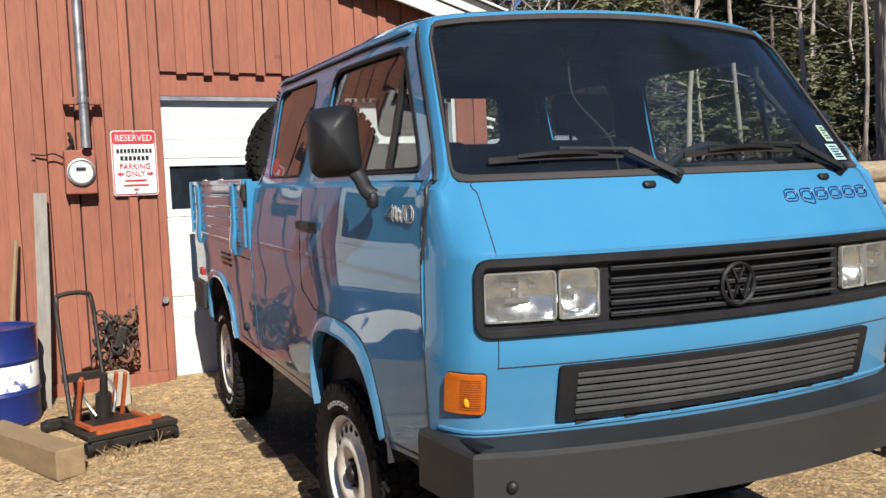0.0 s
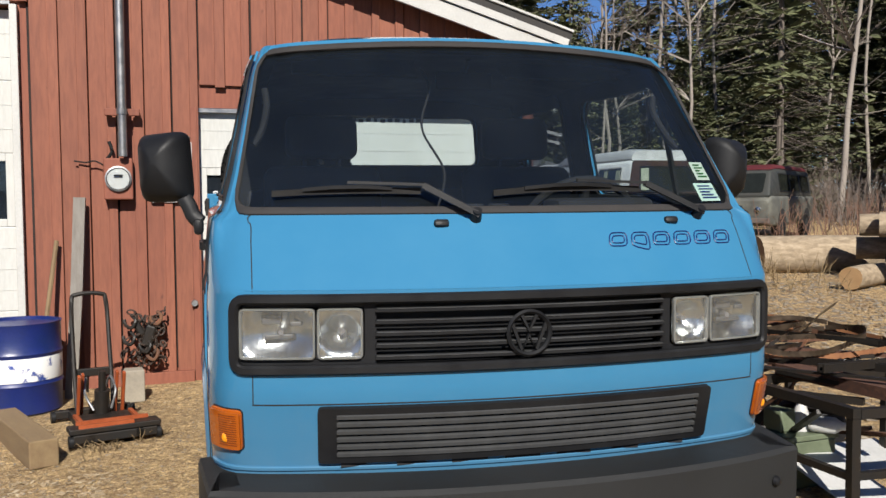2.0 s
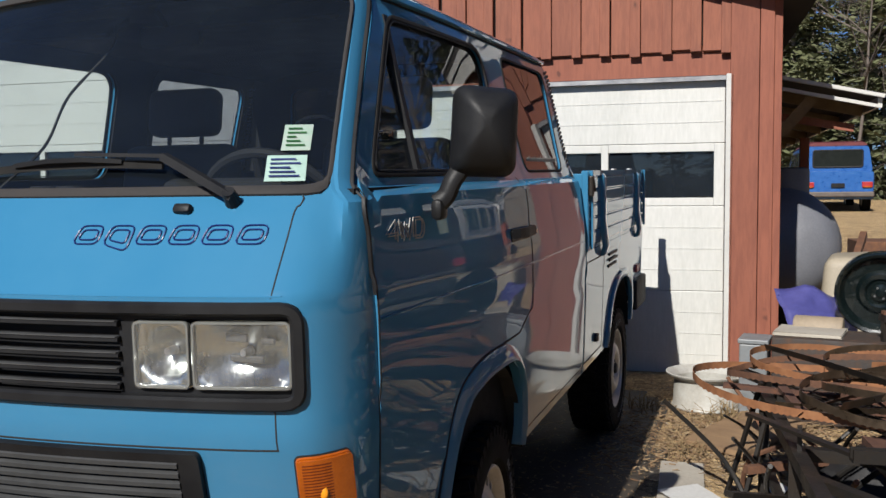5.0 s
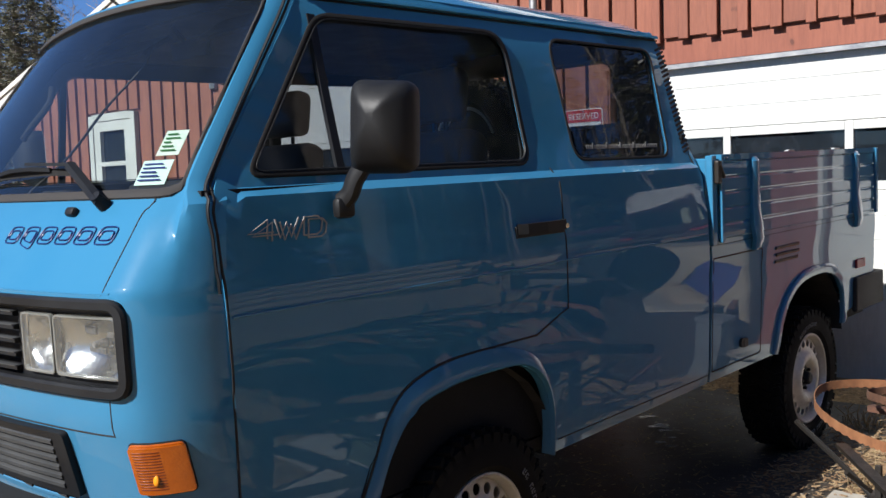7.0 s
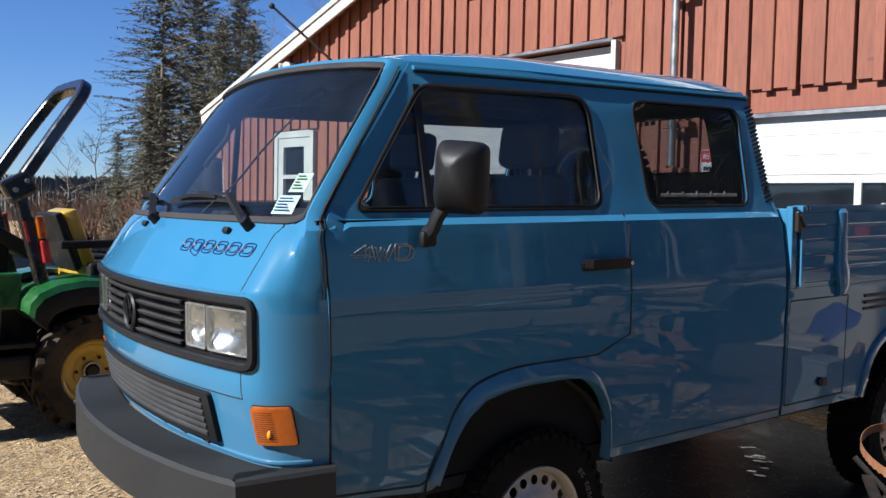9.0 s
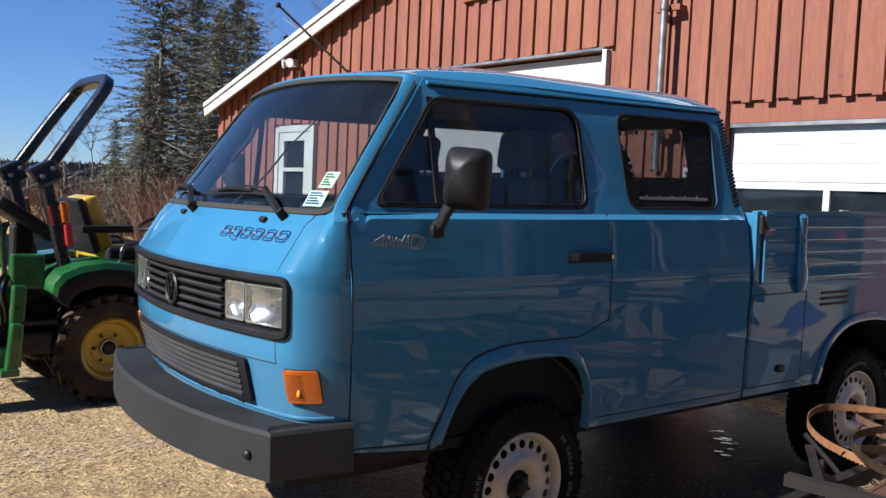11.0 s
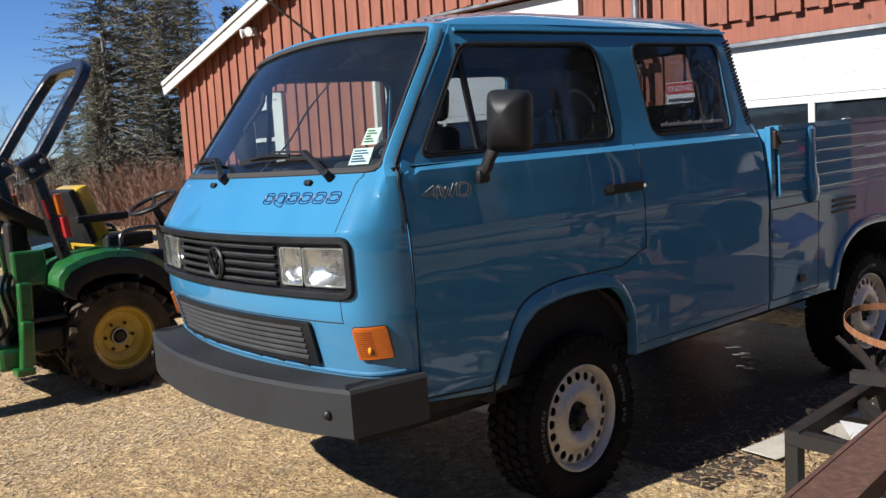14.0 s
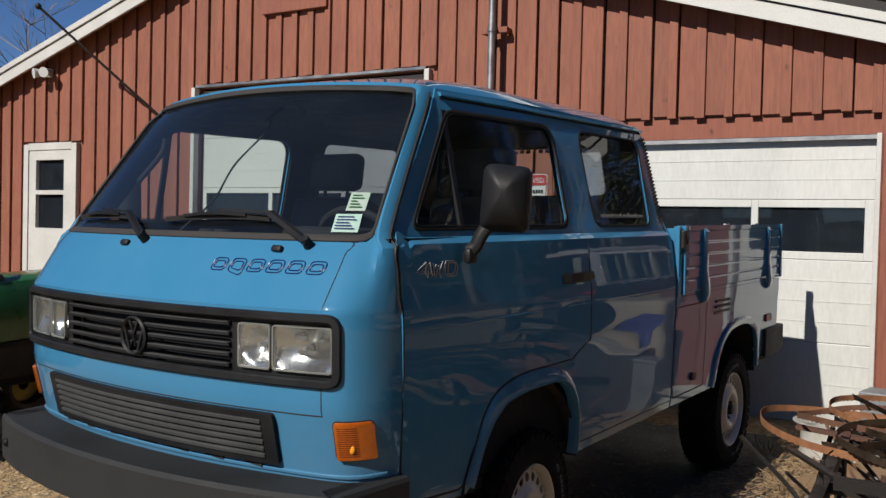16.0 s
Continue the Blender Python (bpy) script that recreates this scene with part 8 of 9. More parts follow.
part("curtain", box(bmesh.new(), (-0.50, 0.078, 1.475), (0.16, 0.008, 0.40)), curtain, camper, "pale curtain behind the window")
far_vehicle("blue_van", "bright blue van with a maroon roof among the trees", stand(3.30, 21.4, 4), blue2, blue2, maroon, pop=0.05).scale = (0.92, 0.95, 0.90)
far_vehicle("old_van", "faded cream old van with shade put into its dark green cabin, red roof", stand(12.9, 17.0, 133), cream, shaded_green, maroon, pop=0.06).scale = (0.9, 0.95, 0.86)
far_vehicle("white_van", "white van parked behind the camper", stand(10.9, 20.5, 30), white_car, white_car, white_car)

# ladder and door frame leaning beside the camper
lad = thing("step_ladder", "pale metal ladder leaning beside the camper", "ladder", on_ground(8.72, 12.2, 15))
dull_metal = surface("dull_ladder_metal", (0.30, 0.30, 0.29), (0.22, 0.22, 0.21), rough=0.6, scale=8)
for x in (-0.16, 0.16):
    part("rail", sweep(bmesh.new(), [(x, 0, 0), (x * 0.8 + 0.32, 0.5, 1.15)], [(-0.006, -0.009), (0.006, -0.009), (0.006, 0.009), (-0.006, 0.009)]), dull_metal, lad)
for k in range(5):
    t = (k + 0.7) / 6
    part("rung", cyl(bmesh.new(), (-0.16 + 0.352 * t, 0.5 * t, 1.15 * t), (0.16 + 0.288 * t, 0.5 * t, 1.15 * t), 0.010, seg=8), dull_metal, lad)

# shed with a gambrel roof
SHED = on_ground(7.0, 23.3, -42)
shed = thing("garden_shed", "tan plywood shed with a gambrel roof", "shed", SHED)
tan = surface("tan_plywood", (0.22, 0.187, 0.138), (0.171, 0.143, 0.105), rough=0.85, scale=3, stretch=(5, 5, 0.6))
front_ = [(-1.05, 0.0), (1.05, 0.0), (1.05, 1.25), (0.72, 1.95), (0.0, 2.42), (-0.72, 1.95), (-1.05, 1.25)]


def prism(outline, y0, y1):
    bm = bmesh.new()
    r0 = [bm.verts.new((x, y0, z)) for x, z in outline]
    r1 = [bm.verts.new((x, y1, z)) for x, z in outline]
    n = len(outline)
    for k in range(n):
        bm.faces.new((r0[k], r0[(k + 1) % n], r1[(k + 1) % n], r1[k]))
    bm.faces.new(r0[::-1])
    bm.faces.new(r1)
    bmesh.ops.recalc_face_normals(bm, faces=bm.faces)
    return bm


part("wall", prism(front_, 0, 3.2), tan, shed)
for a, b in zip(front_[2:], front_[3:]):
    n = Vector((-(b[1] - a[1]), b[0] - a[0])).normalized() * -0.05
    part("roof_panel", prism([(a[0], a[1]), (b[0], b[1]), (b[0] + n.x * -1, b[1] - n.y * -1 if False else b[1] - n.y), (a[0] + n.x * -1, a[1] - n.y)], -0.12, 3.3), grey_top, shed)
for x in (-0.36, 0.36):
    bm = bmesh.new()
    box(bm, (x, -0.02, 0.95), (0.66, 0.05, 1.75), bevel=0.006)
    d_ = part("shed_door", bm, tan, shed)
    bm = bmesh.new()
    for z in (0.15, 1.75):
        box(bm, (x, -0.055, z), (0.64, 0.02, 0.07))
    for dx in (-0.29, 0.29):
        box(bm, (x + dx, -0.055, 0.95), (0.07, 0.02, 1.53))
    part("door_batten", bm, tan, d_)
# orange machine and bucket near the shed
mach = thing("wood_splitter", "orange wood splitter parked near the shed", "machine", on_ground(6.75, 19.2, 10))
part("frame", box(bmesh.new(), (0, 0, 0.75), (0.55, 0.5, 0.5), bevel=0.03), M["orange"], mach)
part("engine", box(bmesh.new(), (0.1, 0.1, 1.15), (0.35, 0.35, 0.3), bevel=0.04), M["black_steel"], mach)
for x in (-0.24, 0.24):
    part("leg", box(bmesh.new(), (x, -0.15, 0.27), (0.07, 0.07, 0.56)), M["orange"], mach)
    part("wheel", cyl(bmesh.new(), (x * 1.3 - 0.05, 0.2, 0.22), (x * 1.3 + 0.05, 0.2, 0.22), 0.22, seg=20), M["tyre"], mach)
bm = lathe(bmesh.new(), [(0.0, 0.0), (0.14, 0.0), (0.16, 0.36), (0.165, 0.36), (0.165, 0.34), (0.145, 0.01), (0.0, 0.01)], 20, "z", closed=False)
bk = tagged(part("bucket", bm, M["sign_white"], smooth=40), "white plastic bucket by the shed", "bucket")
bk.matrix_basis = on_ground(5.35, 19.5)
# rusty planter boxes behind the gas tank
bm = bmesh.new()
box(bm, (0, 0, 0.28), (1.1, 0.7, 0.56), bevel=0.01)
cr = tagged(part("crate", bm, M["rust"]), "rusty brown crate behind the tank", "crate")
cr.matrix_basis = on_ground(3.1, 8.6, 5)

# ---- tractor ----
tractor = thing("tractor", "green compact tractor with yellow wheels and a folded roll bar", "tractor", pose(-3.67, -0.46, -0.125, 0, 0, 4))


def tractor_wheel(x, y, r, w, sg):
    hold = new("rear_wheel")
    hold.parent = tractor
    hold.matrix_basis = pose(x, y, r, 0, 0, 0 if sg > 0 else 180)
    bm = lathe(bmesh.new(), [(r * 0.56, -w * 0.40), (r * 0.70, -w * 0.5), (r * 0.90, -w * 0.48), (r * 0.94, -w * 0.38), (r * 0.95, 0), (r * 0.94, w * 0.38), (r * 0.90, w * 0.48), (r * 0.70, w * 0.5), (r * 0.56, w * 0.40)], 40, "x")
    part("tyre", bm, M["muddy_tyre"], hold, "muddy lugged tractor tyre", smooth=30)
    bm = bmesh.new()
    n = 20
    for k in range(n):
        for s_ in (-1, 1):
            turn = Matrix.Rotation(math.tau * (k + (0.5 if s_ > 0 else 0)) / n, 4, "X") @ Matrix.Translation((s_ * w * 0.27, 0, r * 0.965))
            turned_box(bm, turn @ Matrix.Rotation(s_ * 0.70, 4, "Z"), (w * 0.66, 0.046, r * 0.12))
    part("tread", bm, M["muddy_tyre"], hold, "muddy slanted lugs", kind="stuff")
    bm = lathe(bmesh.new(), [(0.045, 0.02), (r * 0.30, 0.02), (r * 0.36, 0.04), (r * 0.46, 0.05), (r * 0.52, w * 0.36), (r * 0.585, w * 0.42), (r * 0.575, w * 0.30), (r * 0.50, 0.0), (0.045, 0.0)], 40, "x")
    part("rim", bm, M["yellow"], hold, "yellow steel rim", smooth=30)
    bm = lathe(bmesh.new(), [(0.0, 0.05), (0.035, 0.05), (0.05, 0.03), (0.05, 0.0)], 18, "x", closed=False)
    for k in range(6):
        a = math.tau * k / 6
        cyl(bm, (0.02, 0.10 * math.cos(a), 0.10 * math.sin(a)), (0.035, 0.10 * math.cos(a), 0.10 * math.sin(a)), 0.012, seg=6)
    part("hub", bm, M["black_steel"], hold, smooth=30)
    bm = lathe(bmesh.new(), [(0.050, 0.02), (0.062, 0.02), (0.062, 0.045), (0.050, 0.045)], 20, "x")
    part("hub_ring", bm, M["galv"], hold, smooth=30)


def tpart(name, boxes, mat, label="", smooth=None):
    """One tractor part out of bevelled boxes (centre, size, tilt about x)."""
    bm = bmesh.new()
    for c_, size_, tilt in boxes:
        box(bm, c_, size_, Matrix.Rotation(tilt, 4, "X") if tilt else None, bevel=min(size_) * 0.2)
    return part(name, bm, mat, tractor, label) if smooth is None else part(name, bm, mat, tractor, label, smooth=smooth)


def arc_slab(arc, sections):
    """A curved slab: sections of (x, scale about the hub) carried along an arc of (y, z)."""
    bm = bmesh.new()
    n = len(sections)
    rings = [[bm.verts.new((x, y * k_, 0.385 + (z - 0.385) * k_)) for x, k_ in sections] for y, z in arc]
    for r0, r1 in zip(rings, rings[1:]):
        for k in range(n):
            bm.faces.new((r0[k], r0[(k + 1) % n], r1[(k + 1) % n], r1[k]))
    bm.faces.new(rings[0])
    bm.faces.new(rings[-1][::-1])
    bmesh.ops.recalc_face_normals(bm, faces=bm.faces)
    return bm


for sg in (-1, 1):
    tractor_wheel(sg * 0.45, 0, 0.385, 0.29, sg)
    tractor_wheel(sg * 0.42, 1.45, 0.26, 0.18, sg)
    arc = [(-0.44, 0.82), (-0.43, 0.89), (-0.37, 0.96), (-0.25, 1.01), (-0.08, 1.035), (0.10, 1.02), (0.26, 0.965), (0.40, 0.865), (0.50, 0.74), (0.55, 0.60)]
    part("fender", arc_slab(arc, [(sg * x, k_) for x, k_ in ((0.22, 1.0), (0.52, 1.0), (0.585, 0.965), (0.60, 0.90), (0.58, 0.89), (0.22, 0.95))]), M["green"], tractor, "green fender", smooth=40)
    part("inner_fender", arc_slab(arc, [(sg * x, k_) for x, k_ in ((0.20, 0.945), (0.595, 0.895), (0.61, 0.80), (0.60, 0.72), (0.56, 0.74), (0.20, 0.82))]), M["black_plastic"], tractor, "black inner fender", smooth=40)
    tpart("roll_bar_post", [((sg * 0.40, -0.36, 1.26), (0.075, 0.085, 0.74), 0.23)], M["gloss_black"])
    hinge = tpart("roll_bar_hinge", [((sg * 0.40, -0.44, 1.62), (0.10, 0.20, 0.16), 0.5)], M["gloss_black"])
    bm = bmesh.new()
    for y, z in ((-0.47, 1.60), (-0.40, 1.66)):
        cyl(bm, (sg * 0.40 - 0.075, y, z), (sg * 0.40 + 0.075, y, z), 0.016, seg=8)
    cyl(bm, (sg * 0.40 + 0.06, -0.50, 1.55), (sg * 0.40 + 0.07, -0.60, 1.51), 0.006, seg=6)
    part("hinge_pin", bm, M["galv"], hinge, "bright hinge pins")
    tpart("marker_lamp", [((sg * 0.46, -0.32, 1.36), (0.055, 0.05, 0.15), 0.15)], M["amber"], "amber marker lamp")
    tpart("tail_lamp", [((sg * 0.46, -0.29, 1.20), (0.055, 0.05, 0.15), 0.15)], M["sign_red"], "red tail lamp")
    tpart("reflector", [((sg * 0.40, -0.40, 1.33), (0.08, 0.02, 0.14), 0.23)], M["sign_red"], "red reflector strip")
    tpart("armrest", [((sg * 0.28, 0.04, 1.235), (0.07, 0.38, 0.055), 0.02)], M["black_plastic"])
    tpart("lever_console", [((sg * 0.33, 0.20, 1.06), (0.10, 0.36, 0.10), 0)], M["black_plastic"])
    bm = bmesh.new()
    tube(bm, smooth_path([(sg * 0.42, 0.10, 1.02), (sg * 0.42, 0.13, 1.12), (sg * 0.42, 0.34, 1.14), (sg * 0.42, 0.42, 1.10), (sg * 0.42, 0.44, 0.95)], 4), 0.016, 8)
    part("grab_rail", bm, M["gloss_black"], tractor, smooth=True)
    tpart("backhoe_post", [((sg * 0.50, -0.63, 0.58), (0.07, 0.09, 0.56), -0.05)], M["green"])
    bm = bmesh.new()
    tube(bm, smooth_path([(sg * 0.26, -0.62, 0.62), (sg * 0.26, -0.68, 1.20), (sg * 0.26, -0.71, 1.29), (sg * 0.26, -0.80, 1.30), (sg * 0.26, -0.84, 1.24), (sg * 0.26, -0.77, 0.58)], 5), 0.018, 8)
    part("backhoe_rail", bm, M["green"], tractor, "bright green grab rail", smooth=True)
    bm = bmesh.new()
    cyl(bm, (sg * 0.34, -0.70, 0.30), (sg * 0.32, -0.78, 0.82), 0.034, seg=12)
    cyl(bm, (sg * 0.32, -0.78, 0.82), (sg * 0.31, -0.81, 1.02), 0.017, seg=10)
    part("hydraulic_ram", bm, M["galv"], tractor, "grey hydraulic ram", smooth=30)
    tpart("stabiliser", [((sg * 0.56, -0.66, 0.44), (0.07, 0.08, 0.34), -0.1), ((sg * 0.56, -0.69, 0.28), (0.11, 0.12, 0.05), 0)], M["green"])
bm = bmesh.new()
sweep(bm, smooth_path([(-0.40, -0.44, 1.63), (-0.395, -0.22, 1.97), (-0.37, -0.05, 2.22), (-0.31, 0.0, 2.30), (-0.2, 0.015, 2.325), (0.2, 0.015, 2.325), (0.31, 0.0, 2.30), (0.37, -0.05, 2.22), (0.395, -0.22, 1.97), (0.40, -0.44, 1.63)], 4), [(-0.042, -0.030), (-0.030, -0.040), (0.030, -0.040), (0.042, -0.030), (0.042, 0.030), (0.030, 0.040), (-0.030, 0.040), (-0.042, 0.030)], up=(0, 1, -0.6))
part("roll_bar", bm, M["gloss_black"], tractor, "black folding roll bar", smooth=30)
tpart("chassis", [((0, 0.65, 0.55), (0.40, 1.8, 0.35), 0)], M["black_steel"])
tpart("transmission", [((0, -0.10, 0.52), (0.50, 0.80, 0.50), 0), ((0.0, -0.45, 0.62), (0.44, 0.30, 0.50), 0)], M["black_steel"])
tpart("platform", [((0, 0.10, 0.86), (0.62, 0.95, 0.16), 0)], M["black_plastic"])
tpart("hood", [((0, 1.25, 0.93), (0.54, 1.1, 0.46), 0.05)], M["green"], "green hood", smooth=30)
tpart("seat", [((0, 0.18, 1.03), (0.46, 0.40, 0.11), 0.05)], M["yellow"], "yellow seat cushion", smooth=30)
tpart("backrest", [((0, 0.005, 1.27), (0.44, 0.10, 0.42), 0.33)], M["yellow"], "yellow seat back", smooth=30)
tpart("seat_shell", [((0, -0.075, 1.25), (0.46, 0.05, 0.42), 0.33)], M["black_plastic"])
bm = bmesh.new()
sw = Matrix.Translation((0, 0.57, 1.30)) @ Matrix.Rotation(radians(25), 4, "X")
tube(bm, [sw @ Vector((0.19 * math.cos(t), 0.19 * math.sin(t), 0)) for t in np.linspace(0, math.tau, 29)[:-1]], 0.016, 8, True)
for a in (0.5, 2.6, 4.7):
    cyl(bm, sw @ Vector((0, 0, -0.03)), sw @ Vector((0.19 * math.cos(a), 0.19 * math.sin(a), 0)), 0.012, seg=8)
cyl(bm, sw @ Vector((0, 0, -0.02)), (0, 0.72, 0.98), 0.03, 0.05, 12)
part("steering_wheel", bm, M["black_plastic"], tractor, "black steering wheel", smooth=True)
tpart("dash", [((0, 0.78, 1.00), (0.44, 0.24, 0.34), 0.1)], M["black_plastic"], smooth=30)
# backhoe behind the seat
tpart("backhoe_frame", [((0, -0.72, 0.36), (1.0, 0.20, 0.16), 0), ((0.0, -0.60, 0.62), (0.56, 0.14, 0.40), 0), ((0.22, -0.92, 0.42), (0.08, 0.40, 0.14), 0)], M["green"])
tpart("side_box", [((0.36, -0.53, 0.94), (0.08, 0.22, 0.24), 0)], M["green"], "dark green side box")
tpart("backhoe_seat", [((0, -0.48, 1.29), (0.42, 0.48, 0.09), -0.58)], M["black_plastic"], "black backhoe seat", smooth=30)
tpart("seat_post", [((0, -0.48, 1.05), (0.12, 0.14, 0.40), 0)], M["black_steel"])
tpart("foot_plate", [((0.36, -0.50, 0.60), (0.36, 0.26, 0.03), 0), ((0.36, -0.50, 0.46), (0.34, 0.24, 0.16), 0)], M["black_steel"])
for k in range(7):
    bm = bmesh.new()
    y, x = -0.58 - 0.05 * k, 0.30 + 0.03 * (k % 3)
    tube(bm, smooth_path([(x, y, 0.92), (x + 0.08, y - 0.06, 0.80), (x + 0.06, y - 0.02, 0.58), (x - 0.03, y - 0.14, 0.40 + 0.02 * k)], 5), 0.013, 6)
    part("hose", bm, M["rubber"], tractor, smooth=True)
for k, x in enumerate((0.10, 0.18, 0.26)):
    bm = bmesh.new()
    cyl(bm, (x, -0.66, 0.95), (x, -0.60 - 0.03 * k, 1.24), 0.008, seg=6)
    bmesh.ops.create_icosphere(bm, subdivisions=1, radius=0.024, matrix=Matrix.Translation((x, -0.60 - 0.03 * k, 1.25)))
    part("control_lever", bm, M["black_plastic"], tractor, smooth=True)
# boom folded low behind the frame
bm = bmesh.new()
rim_ = rounded([(-1.0, 0.33), (-0.91, 0.42), (-0.90, 0.98), (-0.98, 1.10), (-1.60, 1.42), (-1.85, 1.30), (-1.80, 0.55), (-1.40, 0.26)], 0.05, 4)
lo, hi = [[bm.verts.new((x, y, z)) for y, z in rim_] for x in (0.12, 0.30)]
bm.faces.new(lo)
bm.faces.new(hi[::-1])
for k in range(len(lo)):
    bm.faces.new((lo[k], lo[(k + 1) % len(lo)], hi[(k + 1) % len(lo)], hi[k]))
bmesh.ops.recalc_face_normals(bm, faces=bm.faces)
boom = part("boom", bm, M["green"], tractor, "dark green backhoe boom")
bm = bmesh.new()
tube(bm, smooth_path([(0.30, -0.89, 0.98), (0.30, -0.98, 1.12), (0.30, -1.62, 1.44)], 4), 0.035, 8)
part("boom_edge", bm, M["gloss_black"], boom, smooth=True)
bm = bmesh.new()
box(bm, (0.303, -1.06, 1.0), (0.005, 0.10, 0.085), bevel=0.001)
part("emblem", bm, M["yellow"], boom, "yellow emblem plate")
words("60B", 0.085, M["yellow"], "model_mark", boom, pose(0.304, -1.02, 0.86, 90, 0, 90))

# brown outbuilding far to the side
outb = thing("outbuilding", "brown wooden outbuilding with a steep roof at the yard's edge", "building", on_ground(-14.4, -2.65, 90))
part("wall", prism([(-2.9, -0.3), (2.9, -0.3), (2.9, 1.35), (0, 5.3), (-2.9, 1.35)], 0, 7), surface("brown_boards", (0.0715, 0.0385, 0.0275), (0.0495, 0.0275, 0.0198), rough=0.9, scale=3, stretch=(5, 5, 0.5)), outb)
for sg in (-1, 1):
    part("roof_panel", prism([(0, 5.32), (sg * 3.2, 0.96), (sg * 3.28, 1.06), (0, 5.48)], -0.3, 7.3), shingle, outb)


# ---- trees ----
def ring_tube(verts, faces, pts, radii, seg=5):
    base = len(verts)
    for p, r in zip(pts, radii):
        for k in range(seg):
            a = math.tau * k / seg
            verts.append((p[0] + r * math.cos(a), p[1] + r * math.sin(a), p[2]))
    for j in range(len(pts) - 1):
        for k in range(seg):
            faces.append((base + j * seg + k, base + j * seg + (k + 1) % seg, base + (j + 1) * seg + (k + 1) % seg, base + (j + 1) * seg + k))


def stick(verts, faces, a, b, r0, r1):
    a, b = Vector(a), Vector(b)
    d = (b - a).normalized()
    s = d.orthogonal().normalized()
    u = d.cross(s)
    base = len(verts)
    for p, r in ((a, r0), (b, r1)):
        for k in range(3):
            t = math.tau * k / 3
            verts.append(tuple(p + (s * math.cos(t) + u * math.sin(t)) * r))
    for k in range(3):
        faces.append((base + k, base + (k + 1) % 3, base + 3 + (k + 1) % 3, base + 3 + k))


def conifer(name, label, height, radius, seed, dense=1.0, bare_to=0.15, coarse=1.0, leaf=1.0, tone="needles", bark="bark"):
    rr = random.Random(seed)
    ob = thing(name, label, "tree")
    verts, faces = [], []
    n = 9
    sway = [(rr.uniform(-0.1, 0.1) * k / n, rr.uniform(-0.1, 0.1) * k / n) for k in range(n + 1)]
    ring_tube(verts, faces, [(sway[k][0], sway[k][1], height * k / n - 0.1 * (k == 0)) for k in range(n + 1)], [0.0078 * height * (1 - 0.93 * k / n) + 0.01 for k in range(n + 1)], 8)
    lv, lf = [], []
    z = height * 0.05
    while z < height * 0.985:
        t = z / height
        reach = radius * min(1.0, (1 - t) ** 0.7 * 1.1) * (0.7 + 0.3 * min(1, t / 0.2))
        for k in range(rr.randint(5, 7)):
            a = rr.uniform(0, math.tau)
            length = reach * rr.uniform(0.5, 1.15) + 0.15
            droop = rr.uniform(-0.48, 0.30) - 0.22 * (1 - t) + 0.25 * t
            tip = Vector((math.cos(a) * length, math.sin(a) * length, z + droop * length * 0.8))
            root = Vector((0, 0, z))
            stick(verts, faces, root, tip, 0.007 + 0.004 * length, 0.003)
            if t < bare_to * rr.uniform(0.6, 1.4) or rr.random() > dense:
                for q in range(int(4 / coarse)):
                    p = root.lerp(tip, rr.uniform(0.2, 0.95))
                    stick(verts, faces, p, p + Vector((rr.uniform(-1, 1), rr.uniform(-1, 1), rr.uniform(-0.5, 0.3))) * 0.45, 0.006, 0.003)
                continue
            steps = max(3, int(length / (0.20 * coarse)))
            ahead = (tip - root).normalized()
            side = Vector((-math.sin(a), math.cos(a), 0))
            for q in range(1, steps + 1):
                p = root.lerp(tip, (q - 0.4 * rr.random()) / steps)
                w = leaf * coarse ** 0.45 * rr.uniform(0.14, 0.30) * (1.2 - 0.55 * q / steps)
                for s_ in (-1, 1):
                    for rep_ in range(2):
                        out = (side * s_ * rr.uniform(0.4, 1.2) + ahead * rr.uniform(0.1, 1.0) + Vector((0, 0, rr.uniform(-0.45, 0.35)))).normalized() * w * 1.9
                        wide = (ahead * rr.uniform(0.5, 1) + Vector((0, 0, rr.uniform(-0.8, 0.8)))).normalized() * w * 0.34
                        b_ = len(lv)
                        mid = p + out * rr.uniform(0.4, 0.65)
                        lv += [tuple(p), tuple(mid + wide), tuple(p + out), tuple(mid - wide)]
                        lf.append((b_, b_ + 1, b_ + 2, b_ + 3))
        z += coarse ** 0.5 * rr.uniform(0.20, 0.36) * (0.55 + 0.5 * (1 - t))
    part("trunk", (verts, faces), M[bark], ob)
    part("crown", (lv, lf), M[tone], ob, "dark green needles" if tone == "needles" else "thin grey-green needles")
    return ob


